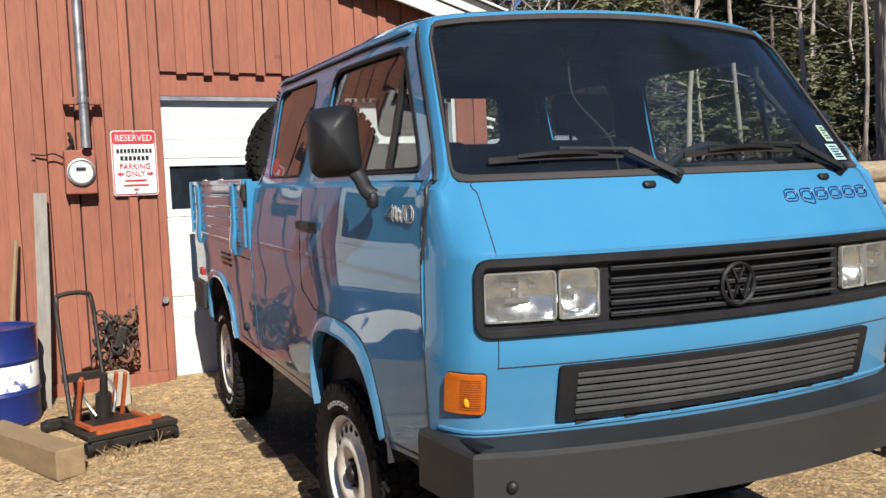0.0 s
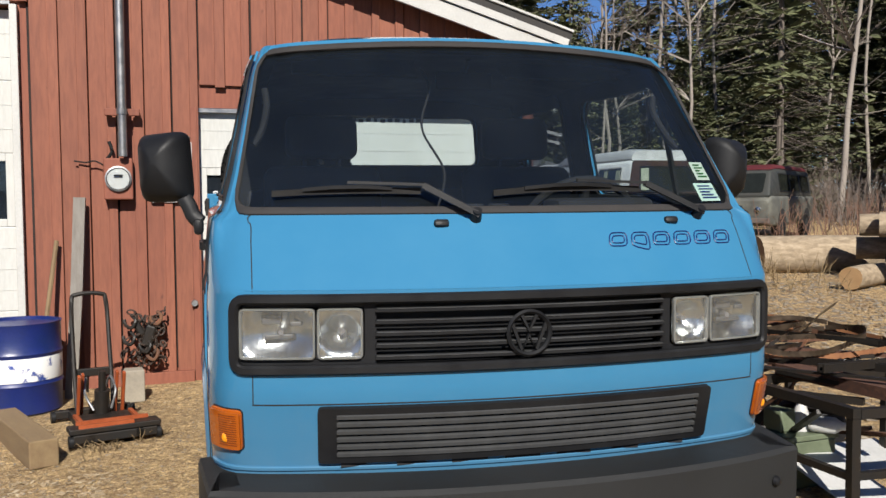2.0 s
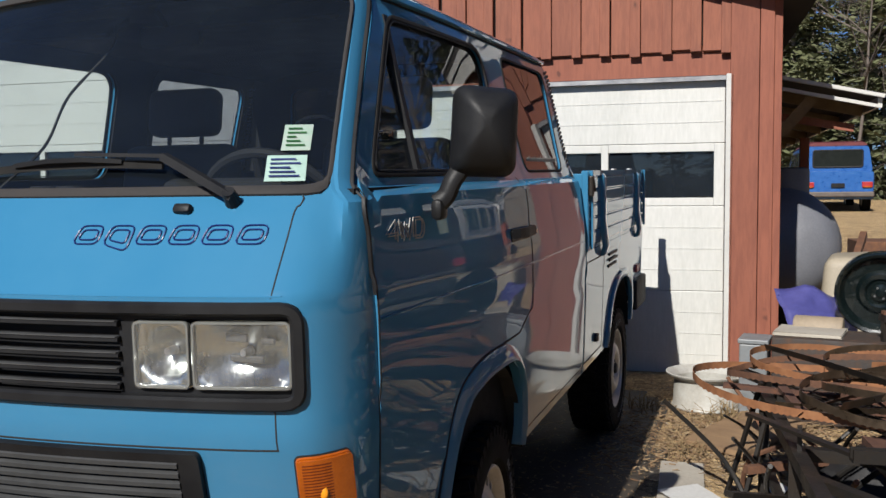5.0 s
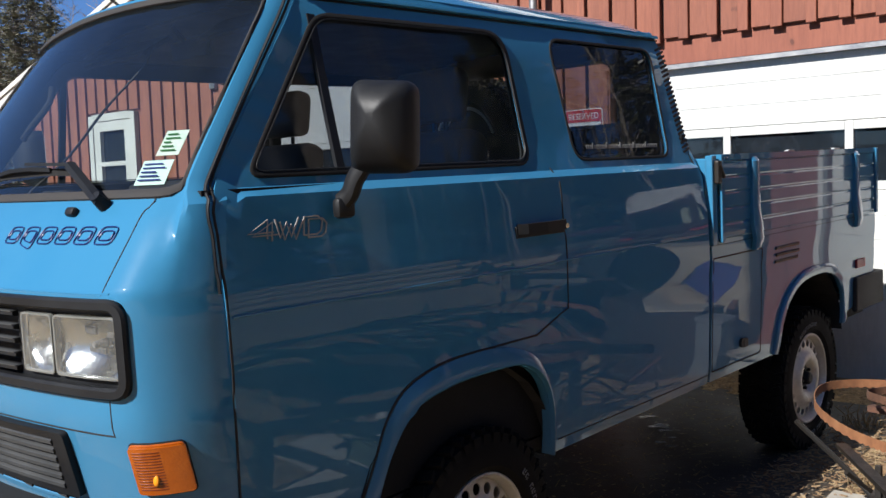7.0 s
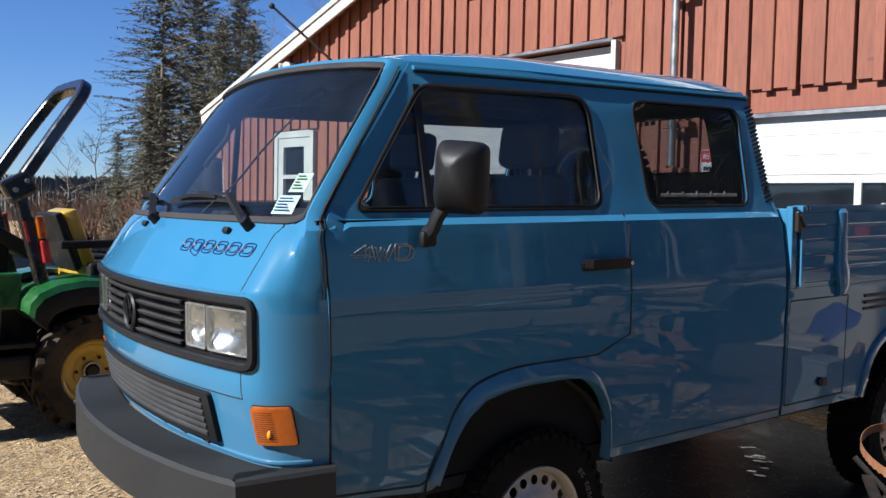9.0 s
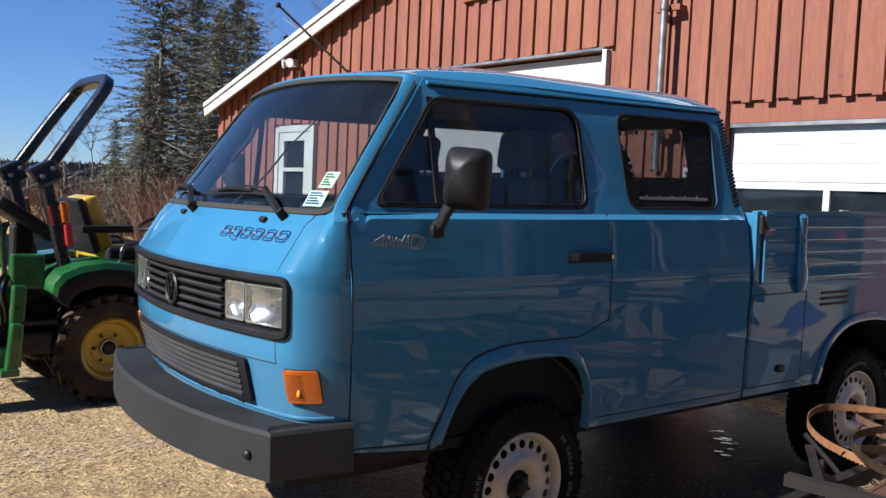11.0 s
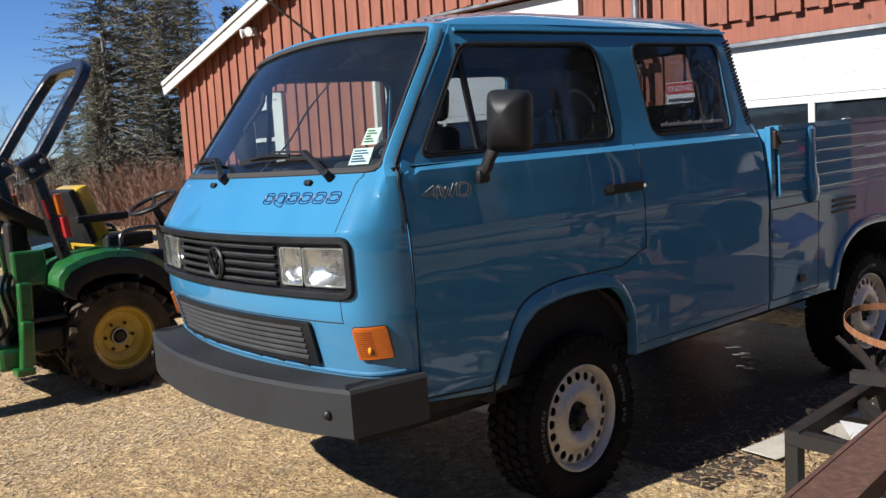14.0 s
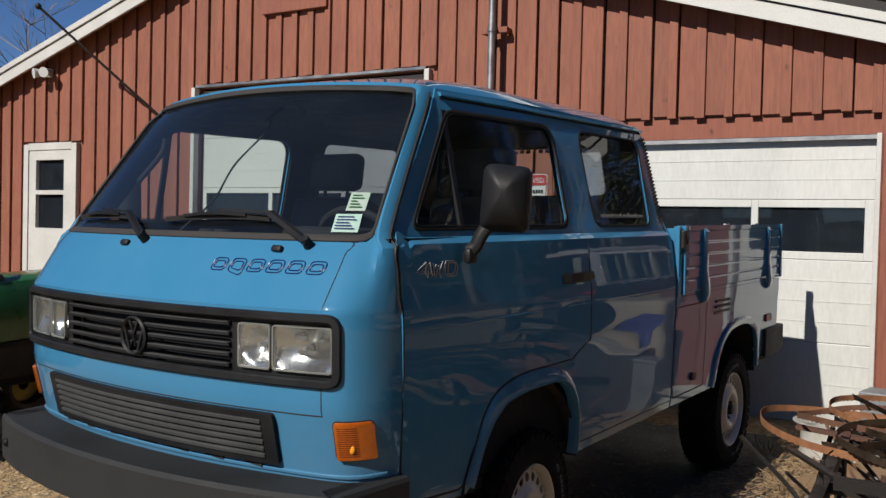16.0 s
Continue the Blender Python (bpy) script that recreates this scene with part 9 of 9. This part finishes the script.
def bare_tree(name, label, height, seed, mat, spread=0.5, twigs=4):
    rr = random.Random(seed)
    ob = thing(name, label, "tree")
    verts, faces, tv, tf = [], [], [], []

    def grow(p, d, length, r, depth):
        n = 3
        pts = [p]
        for k in range(n):
            d = (d + Vector((rr.uniform(-1, 1), rr.uniform(-1, 1), rr.uniform(-0.3, 0.6))) * 0.14).normalized()
            pts.append(pts[-1] + d * length / n)
        for k in range(n):
            f0, f1 = 1 - 0.35 * k / n, 1 - 0.35 * (k + 1) / n
            if depth > 1:
                stick(tv, tf, pts[k], pts[k + 1], r * f0, r * f1)
            else:
                stick(verts, faces, pts[k], pts[k + 1], r * f0, r * f1)
        if depth >= twigs:
            return
        kids = rr.randint(2, 3) if depth else rr.randint(5, 7)
        for k in range(kids):
            t = rr.uniform(0.35, 1.0)
            q = pts[min(n, int(t * n))]
            a = rr.uniform(0, math.tau)
            out = Vector((math.cos(a), math.sin(a), rr.uniform(0.15, 0.9)))
            grow(q, (d * (1 - spread) + out * spread).normalized(), length * rr.uniform(0.45, 0.68), r * 0.45, depth + 1)

    n = 8
    lean = Vector((rr.uniform(-0.06, 0.06), rr.uniform(-0.06, 0.06), 1))
    pts = [Vector((lean.x * height * k / n + rr.uniform(-0.14, 0.14) * min(1, k), lean.y * height * k / n + rr.uniform(-0.14, 0.14) * min(1, k), height * 0.8 * k / n)) for k in range(n + 1)]
    ring_tube(verts, faces, pts, [0.0062 * height * (1 - 0.8 * k / n) for k in range(n + 1)], 8)
    for k in range(3, n + 1):
        for q in range(3):
            a = rr.uniform(0, math.tau)
            grow(pts[k], Vector((math.cos(a), math.sin(a), rr.uniform(0.3, 1.0))).normalized(), height * rr.uniform(0.10, 0.22), 0.0035 * height * (1.1 - k / n * 0.6), 1)
    part("trunk", (verts, faces), mat, ob, smooth=50)
    part("crown", (tv, tf), M["twigs"], ob, "bare leafless twigs")
    return ob


def snag(name, label, height, seed):
    rr = random.Random(seed)
    ob = thing(name, label, "tree")
    verts, faces, tv, tf = [], [], [], []
    n = 8
    pts = [(0.02 * height * math.sin(k * 0.8 + seed) * k / n, 0.01 * height * math.cos(k), height * k / n) for k in range(n + 1)]
    ring_tube(verts, faces, pts, [0.0055 * height * (1 - 0.6 * k / n) for k in range(n + 1)], 8)
    for k in range(26):
        z = rr.uniform(0.2, 0.97) * height
        a = rr.uniform(0, math.tau)
        l_ = rr.uniform(0.4, 1.6)
        stick(tv, tf, (0, 0, z), (math.cos(a) * l_, math.sin(a) * l_, z + rr.uniform(-0.4, 0.5)), 0.022, 0.006)
    part("trunk", (verts, faces), M["pale_bark"], ob, smooth=50)
    part("crown", (tv, tf), M["pale_bark"], ob, "broken dead limbs")
    return ob


rng = random.Random(11)
spruces = [conifer("spruce", "tall dark green spruce at the wood's edge", *q) for q in ((15, 3.3, 1, 0.93, 0.16), (12, 2.9, 2, 0.92, 0.08), (17, 3.5, 3, 0.88, 0.28), (8, 2.5, 4, 0.98, 0.03), (5, 1.9, 5, 1.0, 0.0), (15, 2.7, 6, 0.55, 0.35), (13, 2.3, 7, 0.38, 0.45), (16, 2.2, 8, 0.14, 0.3), (14, 3.8, 9, 0.76, 0.05, 0.46, 0.60, "grey_needles", "grey_bark"), (13, 3.6, 10, 0.78, 0.05, 0.46, 0.60, "grey_needles", "grey_bark"))]
spruces += [conifer("spruce", "tall dark green spruce at the wood's edge", h, r, s, d, b, 3.2) for h, r, s, d, b in ((15, 3.4, 1, 0.95, 0.12), (13, 3.0, 2, 0.92, 0.08), (17, 3.6, 3, 0.90, 0.2))]
far_bares = [bare_tree("bare_tree", "leafless grey deciduous tree in early spring", h, s, m, 0.5, 3) for h, s, m in ((13, 24, M["pale_bark"]), (12, 25, M["bark"]))]
bares = [bare_tree("bare_tree", "leafless grey deciduous tree in early spring", h, s, m) for h, s, m in ((13, 21, M["pale_bark"]), (11, 22, M["bark"]), (15, 23, M["pale_bark"]))]
snags = [snag("dead_tree", "pale dead standing tree trunk", h, s) for h, s in ((14, 31), (10, 32), (17, 33))]
for k, ob in enumerate(spruces + bares + far_bares + snags):
    tagged(ob, group={"spruce": "spruces", "bare_tree": "bare trees", "dead_tree": "dead trees"}[ob.name.split(".")[0]])
spots = []


def free_spot(x, y, gap):
    if any((x - a) ** 2 + (y - b) ** 2 < gap * gap for a, b in spots):
        return False
    spots.append((x, y))
    return True


def in_lane(x, y):
    """The clear strip of ground on which the blue van was driven in."""
    return 8 < y < 31 and abs(x - 1.3 - 0.085 * (y + 2.7)) < 2.9


def plant(kinds, x, y, s=1.0):
    ob = rng.choice(kinds)
    m = Matrix.Translation((x, y, ground_z(x, y) - 0.05)) @ Matrix.Rotation(rng.uniform(0, math.tau), 4, "Z")
    tall = rng.uniform(0.9, 1.1)
    if in_lane(x, y):
        return None
    if ob.get("used"):
        o = copy_thing(ob, m)
        del o["used"]
    else:
        ob["used"] = 1
        ob.matrix_basis = m
        o = ob
    o.scale = (s, s, s * tall)
    return o


def wood(count, az0, az1, d0, d1, mixture, gap, big=1.0):
    done, tries = 0, 0
    while done < count and tries < 4000:
        tries += 1
        az, d = radians(rng.uniform(az0, az1)), rng.uniform(d0, d1)
        x, y = d * math.sin(az), d * math.cos(az)
        if -13 < x < 5 and y < 20 or not free_spot(x, y, gap):
            continue
        plant(mixture[rng.randrange(len(mixture))], x, y, big * rng.uniform(0.8, 1.15))
        done += 1


S1, S2, S3, S4, SC, B, D = spruces[:3], spruces[3:5], spruces[5:8], spruces[8:10], spruces[10:], bares, snags
wood(50, 4, 56, 27, 37, (S2, S2, S2, D, D, D, B, S3[:2]), 1.2)
wood(14, 4, 20, 27, 36, (S2, S1), 1.2)
wood(16, 2, 18, 36, 50, (S1, S3, S3, B, D), 1.5)
wood(12, 18, 28, 36, 50, (S3, B, D, S2), 1.5, 0.95)
wood(40, 28, 60, 36, 50, (S1, S1, S3, B, D, SC), 1.5)
FB = far_bares
wood(12, 0, 18, 50, 70, (SC, S3, FB), 2.0, 0.9)
wood(8, 18, 28, 50, 70, (S3, FB, S2), 2.0, 0.9)
wood(30, 28, 60, 50, 70, (SC, SC, FB), 2.0, 0.9)
# unseen trees added along the yard's side, to block sky from the van's flank
for k in range(40):
    x, y = rng.uniform(15, 36), rng.uniform(-30, -3)
    if free_spot(x, y, 1.8):
        plant(SC, x, y, rng.uniform(1.25, 1.6))
wood(14, -12, 5, 42, 60, (SC, SC, FB), 2.0)
for x, y, kind, s in ((-19.6, 5.0, S4[1:2], 0.31), (-20.3, 4.45, S4[0:1], 0.21), (-25.4, 7.1, S4[1:2], 0.42), (-28.0, 8.0, S1[1:2], 0.45), (-21.3, 5.9, S4[0:1], 0.64), (-22.6, 8.06, S4[1:2], 0.56), (-26.0, 8.6, S4[0:1], 0.62), (-27.2, 10.6, S4[1:2], 0.70), (-24.6, 9.9, S4[0:1], 0.52), (-26.9, 9.3, S3[2:3], 0.6), (-25.6, 7.9, S3[2:3], 0.5), (-22.0, 9.6, B[0:1], 0.62), (-21.4, 10.4, B[2:3], 0.56), (-23.7, 4.6, B[1:2], 0.44), (-25.0, 4.2, B[0:1], 0.30), (-27.0, 12.6, S1[1:2], 0.6), (-25.5, 13.4, B[0:1], 0.7), (-25.0, 15, B[1:2], 0.75), (-23.4, 8.9, B[1:2], 0.55), (-24, 17, S1[0:1], 0.6), (-25.8, 8.6, B[2:3], 0.5)):
    plant(kind, x, y, s)
# a closed wall of young spruce behind the parked vans
for k in range(10):
    d, az = rng.uniform(29, 40), radians(23.2 + 0.55 * k + rng.uniform(-0.3, 0.3))
    plant(SC, 0.5 + d * math.sin(az), -3.2 + d * math.cos(az), rng.uniform(0.28, 0.48))
# thick old tree behind the log stack
oak = thing("old_tree", "thick old tree with furrowed grey bark behind the logs", "tree", pose(11.05, 7.45, ground_z(11.05, 7.45) - 0.05))
bm = bmesh.new()
rings = []
for j in range(90):
    z = 0.08 * j if j < 60 else 4.8 + 0.25 * (j - 60)
    r = 0.30 * (1 - 0.035 * z) + 0.16 * math.exp(-3.0 * z)
    ring = []
    for k in range(110):
        a = math.tau * k / 110
        q = Vector((math.cos(a) * 5.5 + 0.5 * noise.noise((a * 2, z * 1.4, 3)), math.sin(a) * 5.5, z * 0.85))
        ridge = abs(noise.noise(q * 1.9)) * 0.055 + 0.016 * noise.noise(q * 5)
        ring.append(bm.verts.new(((r + ridge) * math.cos(a) + 0.02 * math.sin(z), (r + ridge) * math.sin(a), z)))
    rings.append(ring)
for r0, r1 in zip(rings, rings[1:]):
    for k in range(110):
        bm.faces.new((r0[k], r0[(k + 1) % 110], r1[(k + 1) % 110], r1[k]))
bm.faces.new(rings[-1])
part("trunk", bm, surface("furrowed_bark", (0.200, 0.172, 0.145), (0.095, 0.080, 0.066), rough=0.95, scale=6, fine=30, stretch=(3, 3, 0.6), bump=0.9), oak, smooth="all")
v, f = [], []
rr = random.Random(77)
for k in range(16):
    a, z = rr.uniform(0, math.tau), rr.uniform(6.0, 12.0)
    q = Vector((math.cos(a), math.sin(a), rr.uniform(0.3, 1.2))) * rr.uniform(1.5, 3.0)
    root = Vector((0, 0, z))
    stick(v, f, root, root + q, 0.10, 0.04)
    for w_ in range(7):
        p = root + q * rr.uniform(0.4, 1.0)
        stick(v, f, p, p + Vector((rr.uniform(-1, 1), rr.uniform(-1, 1), rr.uniform(0, 1))) * 1.1, 0.022, 0.006)
ring_tube(v, f, [(0, 0, 12.2), (0.1, 0.1, 14.5), (0.3, 0, 17)], [0.21, 0.13, 0.03], 8)
part("limbs", (v, f), M["bark"], oak)
wood(22, -125, -87, 55, 110, (FB, FB, SC), 3.0)
wood(16, -200, -130, 60, 100, (SC, FB), 3.0)
for ob in spruces + bares + far_bares + snags:
    if ob.get("used"):
        del ob["used"]


# brush at the wood's edge
def brush(name, label, spots_, hmin, hmax, mat, seed, per=26):
    rr = random.Random(seed)
    v, f = [], []
    for x, y in spots_:
        z = ground_z(x, y)
        for k in range(per):
            p = Vector((x + rr.gauss(0, 0.5), y + rr.gauss(0, 0.5), z - 0.02))
            h = rr.uniform(hmin, hmax)
            d = Vector((rr.uniform(-0.45, 0.45), rr.uniform(-0.45, 0.45), 1)).normalized()
            q = p + d * h
            stick(v, f, p, q, 0.010, 0.004)
            for j in range(4):
                s_ = p.lerp(q, rr.uniform(0.3, 0.95))
                stick(v, f, s_, s_ + Vector((rr.uniform(-0.3, 0.3), rr.uniform(-0.3, 0.3), rr.uniform(0.05, 0.35))), 0.005, 0.002)
    return tagged(part(name, (v, f), mat), label, "brush", kind="stuff")


red_twig = surface("reddish_twigs", (0.17, 0.092, 0.060), (0.11, 0.06, 0.042), rough=0.95, bump=0)
line = []
for k in range(110):
    az, d = radians(rng.uniform(6, 105)), rng.uniform(20, 30)
    line.append((d * math.sin(az), d * math.cos(az)))
for k in range(90):
    az, d = radians(rng.uniform(6, 62)), rng.uniform(25, 36)
    line.append((d * math.sin(az), d * math.cos(az)))
line = [p for p in line if not (4 < p[0] < 14 and p[1] < 24 and p[1] > 10) and not (p[0] < 5 and p[1] < 20) and not in_lane(*p)]
brush("edge_brush", "grey leafless brush along the wood's edge", line, 0.6, 2.0, M["twigs"], 51)
brush("red_brush", "reddish leafless brush in the rough field", [(-20 - rng.uniform(0, 14), 3 + rng.uniform(0, 9)) for _ in range(40)], 0.5, 1.7, red_twig, 52, 34)
brush("corner_brush", "sunlit reddish leafless brush beyond the tractor", [(-17.9 - rng.uniform(-1.3, 1.5), 5.6 + rng.uniform(-0.7, 0.6)) for _ in range(16)], 0.7, 1.7, surface("russet_twigs", (0.26, 0.15, 0.098), (0.17, 0.095, 0.064), rough=0.95, bump=0), 55, 40)
brush("yard_brush", "low dead weeds in the stony yard", [(3.2 + rng.uniform(0, 6), 6.2 + rng.uniform(0, 5)) for _ in range(7)], 0.08, 0.26, M["straw"], 54, 12)
brush("log_brush", "dry brush behind the log stack", [(10 + rng.uniform(0, 6), 6 + rng.uniform(0, 8)) for _ in range(26)], 0.3, 1.2, red_twig, 53)

# wooded ridge on the horizon
v, f = [], []
rr = random.Random(61)
for d, base, hgt in ((150, -6, 4.6), (240, -6, 10.5), (400, -8, 21.0)):
    prev = None
    for k in range(7201):
        az = k * 0.05
        a = radians(az)
        dd = d * (1 + 0.05 * math.sin(k * 0.02) + 0.0004 * rr.uniform(-1, 1))
        h = hgt * (0.80 + 0.22 * noise.noise((math.cos(a) * 4, math.sin(a) * 4, d)) + 0.06 * noise.noise((math.cos(a) * 60, math.sin(a) * 60, d)) + rr.uniform(-0.045, 0.045))
        x, y = dd * math.sin(a), dd * math.cos(a)
        now = len(v)
        v += [(x, y, base - 3), (x * 1.01, y * 1.01, base + h * 0.6), (x * 1.03, y * 1.03, base + h)]
        if prev is not None:
            f += [(prev, now, now + 1, prev + 1), (prev + 1, now + 1, now + 2, prev + 2)]
        prev = now
far_wood = surface("far_woods_tone", (0.10, 0.095, 0.075), (0.06, 0.065, 0.05), rough=1.0, scale=0.15, fine=1.5, bump=0)
tagged(part("far_woods", (v, f), far_wood), "distant wooded ridge", "woods", kind="stuff")


# ---- chips, straw and pebbles on the ground ----
def scatter(name, label, mat, count, area, size, seed, thin=1.0, up=0.004, clear=None):
    rr = random.Random(seed)
    v, f = [], []
    x0, y0, x1, y1 = area
    for _ in range(count):
        x, y = rr.uniform(x0, x1), rr.uniform(y0, y1)
        if x < 3.0 and y > 3.45 + 0.075 * x or noise.noise((x * 1.1, y * 1.1, seed)) < rr.uniform(-0.6, 0.15):
            continue
        z = ground_z(x, y) + rr.uniform(0.001, up)
        a = rr.uniform(0, math.tau)
        l_ = rr.uniform(*size)
        w = l_ * rr.uniform(0.25, 0.6) * thin
        c, s = math.cos(a), math.sin(a)
        t = rr.uniform(-0.25, 0.25)
        h = min(0.008, w * 0.4)
        b_ = len(v)
        for dx, dy in ((-l_, -w * rr.uniform(0.6, 1)), (l_ * rr.uniform(0.7, 1), -w), (l_, w * rr.uniform(0.5, 1)), (-l_ * rr.uniform(0.7, 1), w)):
            v.append((x + dx * c - dy * s, y + dx * s + dy * c, z + dx * t))
        for k in range(4):
            p = v[b_ + k]
            v.append((p[0], p[1], p[2] + h))
        f += [(b_ + 4, b_ + 5, b_ + 6, b_ + 7)] + [(b_ + k, b_ + (k + 1) % 4, b_ + 4 + (k + 1) % 4, b_ + 4 + k) for k in range(4)]
    return tagged(part(name, (v, f), mat), label, "ground litter", kind="stuff")


def island_material(name, tones, rough=0.95):
    n = Nodes(name)
    g = n.add("ShaderNodeNewGeometry")
    n.link(n.ramp(g.outputs["Random Per Island"], [(k / (len(tones) - 1), t) for k, t in enumerate(tones)]), n.bsdf.inputs["Base Color"])
    n.bsdf.inputs["Roughness"].default_value = rough
    return n.mat


chip_mat = island_material("wood_chips", [(0.17, 0.112, 0.062), (0.31, 0.23, 0.135), (0.41, 0.32, 0.205), (0.25, 0.18, 0.10), (0.46, 0.38, 0.26)])
peb_mat = island_material("pebbles", [(0.175, 0.145, 0.11), (0.27, 0.225, 0.165), (0.13, 0.103, 0.076), (0.34, 0.29, 0.22)], 0.85)
straw_mat = island_material("straw", [(0.30, 0.205, 0.09), (0.38, 0.275, 0.13), (0.187, 0.132, 0.0715)])
leaf_mat = island_material("leaf_litter", [(0.10, 0.055, 0.028), (0.20, 0.12, 0.06), (0.30, 0.215, 0.12), (0.14, 0.085, 0.045)])
scatter("wood_chips", "scattered pale wood chips", chip_mat, 24000, (-3.2, -2.6, 2.6, 3.8), (0.003, 0.010), 71)
scatter("wood_chips", "scattered pale wood chips", chip_mat, 15000, (-5.0, -2.5, -1.4, 1.5), (0.006, 0.018), 72)
scatter("pebbles", "scattered small grey pebbles", peb_mat, 12000, (-3.2, -2.6, 2.8, 3.8), (0.003, 0.008), 73, 1.6)
scatter("straw", "loose straw and dead grass stalks", straw_mat, 8000, (-3.2, -2.6, 2.8, 3.8), (0.012, 0.05), 74, 0.07, 0.012)
scatter("straw", "loose straw and dead leaves by the rack", leaf_mat, 12000, (0.8, 0.4, 2.3, 3.7), (0.006, 0.020), 75, 0.6, 0.02)
scatter("wood_chips", "bark and chips on the yard behind the rack", leaf_mat, 9000, (2.6, 1.0, 12.0, 14.0), (0.012, 0.04), 77, 0.7, 0.01)
scatter("pebbles", "stony gravel behind the rack", peb_mat, 12000, (2.6, -1.0, 9.0, 11.0), (0.012, 0.035), 76, 1.4)


def tuft(name, label, x, y, n, h, seed):
    rr = random.Random(seed)
    v, f = [], []
    for k in range(n):
        p = Vector((x + rr.gauss(0, 0.06), y + rr.gauss(0, 0.06), ground_z(x, y) - 0.01))
        d = Vector((rr.gauss(0, 0.4), rr.gauss(0, 0.4), 1)).normalized()
        m = p + d * h * rr.uniform(0.4, 0.7)
        stick(v, f, p, m, 0.003, 0.0025)
        stick(v, f, m, m + (d + Vector((rr.gauss(0, 0.7), rr.gauss(0, 0.7), -0.3))) * h * 0.45, 0.0025, 0.001)
    return tagged(part(name, (v, f), M["straw"]), label, "grass", kind="stuff")


for k, (x, y, n, h) in enumerate(((1.24, 2.10, 24, 0.12), (1.45, 1.0, 30, 0.14), (1.62, 3.35, 60, 0.22), (1.75, 2.9, 40, 0.2), (-1.30, 2.15, 50, 0.10), (-1.55, 1.9, 40, 0.08), (0.95, 2.9, 30, 0.12), (1.42, 2.7, 40, 0.16))):
    tuft("dead_grass", "tuft of dead grass", x, y, n, h, 80 + k)

# damp earth under the van, with the van's shade put into its colour
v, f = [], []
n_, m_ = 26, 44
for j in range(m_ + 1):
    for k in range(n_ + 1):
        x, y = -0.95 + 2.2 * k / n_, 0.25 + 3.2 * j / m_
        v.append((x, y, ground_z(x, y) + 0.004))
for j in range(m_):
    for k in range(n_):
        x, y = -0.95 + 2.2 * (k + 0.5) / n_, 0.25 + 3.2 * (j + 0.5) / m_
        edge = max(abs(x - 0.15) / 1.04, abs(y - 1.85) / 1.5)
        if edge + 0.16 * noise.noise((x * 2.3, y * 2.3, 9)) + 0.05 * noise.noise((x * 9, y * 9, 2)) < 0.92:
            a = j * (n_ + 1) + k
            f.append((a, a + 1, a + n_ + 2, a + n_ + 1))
damp = surface("damp_shade_earth", (0.030, 0.024, 0.018), (0.018, 0.014, 0.011), rough=0.6, scale=9, fine=45, c=(0.060, 0.046, 0.032), bump=0.6)
tagged(part("damp_shade_patch", (v, f), damp, smooth="all"), "dark damp earth under the van, with shade put into its colour", "damp ground", kind="structure")

# wet patch under the van
bm = bmesh.new()
rr = random.Random(21)
for px_, py_, size in ((-0.07, 2.43, 0.022), (-0.045, 2.47, 0.030), (0.085, 2.36, 0.040), (0.065, 2.31, 0.030), (0.15, 2.285, 0.034), (0.235, 2.20, 0.022), (0.225, 2.105, 0.026), (0.29, 2.075, 0.034), (0.195, 2.32, 0.020), (0.12, 2.33, 0.022)):
    loop = []
    for k in range(14):
        a = math.tau * k / 14
        q = size * (0.75 + 0.5 * rr.random())
        u, w = q * math.cos(a), 0.55 * q * math.sin(a)
        x, y = px_ + 0.87 * u + 0.5 * w, py_ + 0.5 * u - 0.87 * w
        loop.append(bm.verts.new((x, y, ground_z(px_, py_) + 0.014)))
    bm.faces.new(loop)
wn_ = Nodes("water_film")
wn_.bsdf.inputs["Base Color"].default_value = (0.03, 0.024, 0.018, 1)
wn_.bsdf.inputs["Roughness"].default_value = 0.04
wn_.bump(wn_.noise(wn_.coords((1, 1, 1), True), 34.0, 3), 0.5, 0.01)
tagged(part("puddle", bm, wn_.mat), "small broken puddle on the gravel under the van", "puddle", kind="structure")
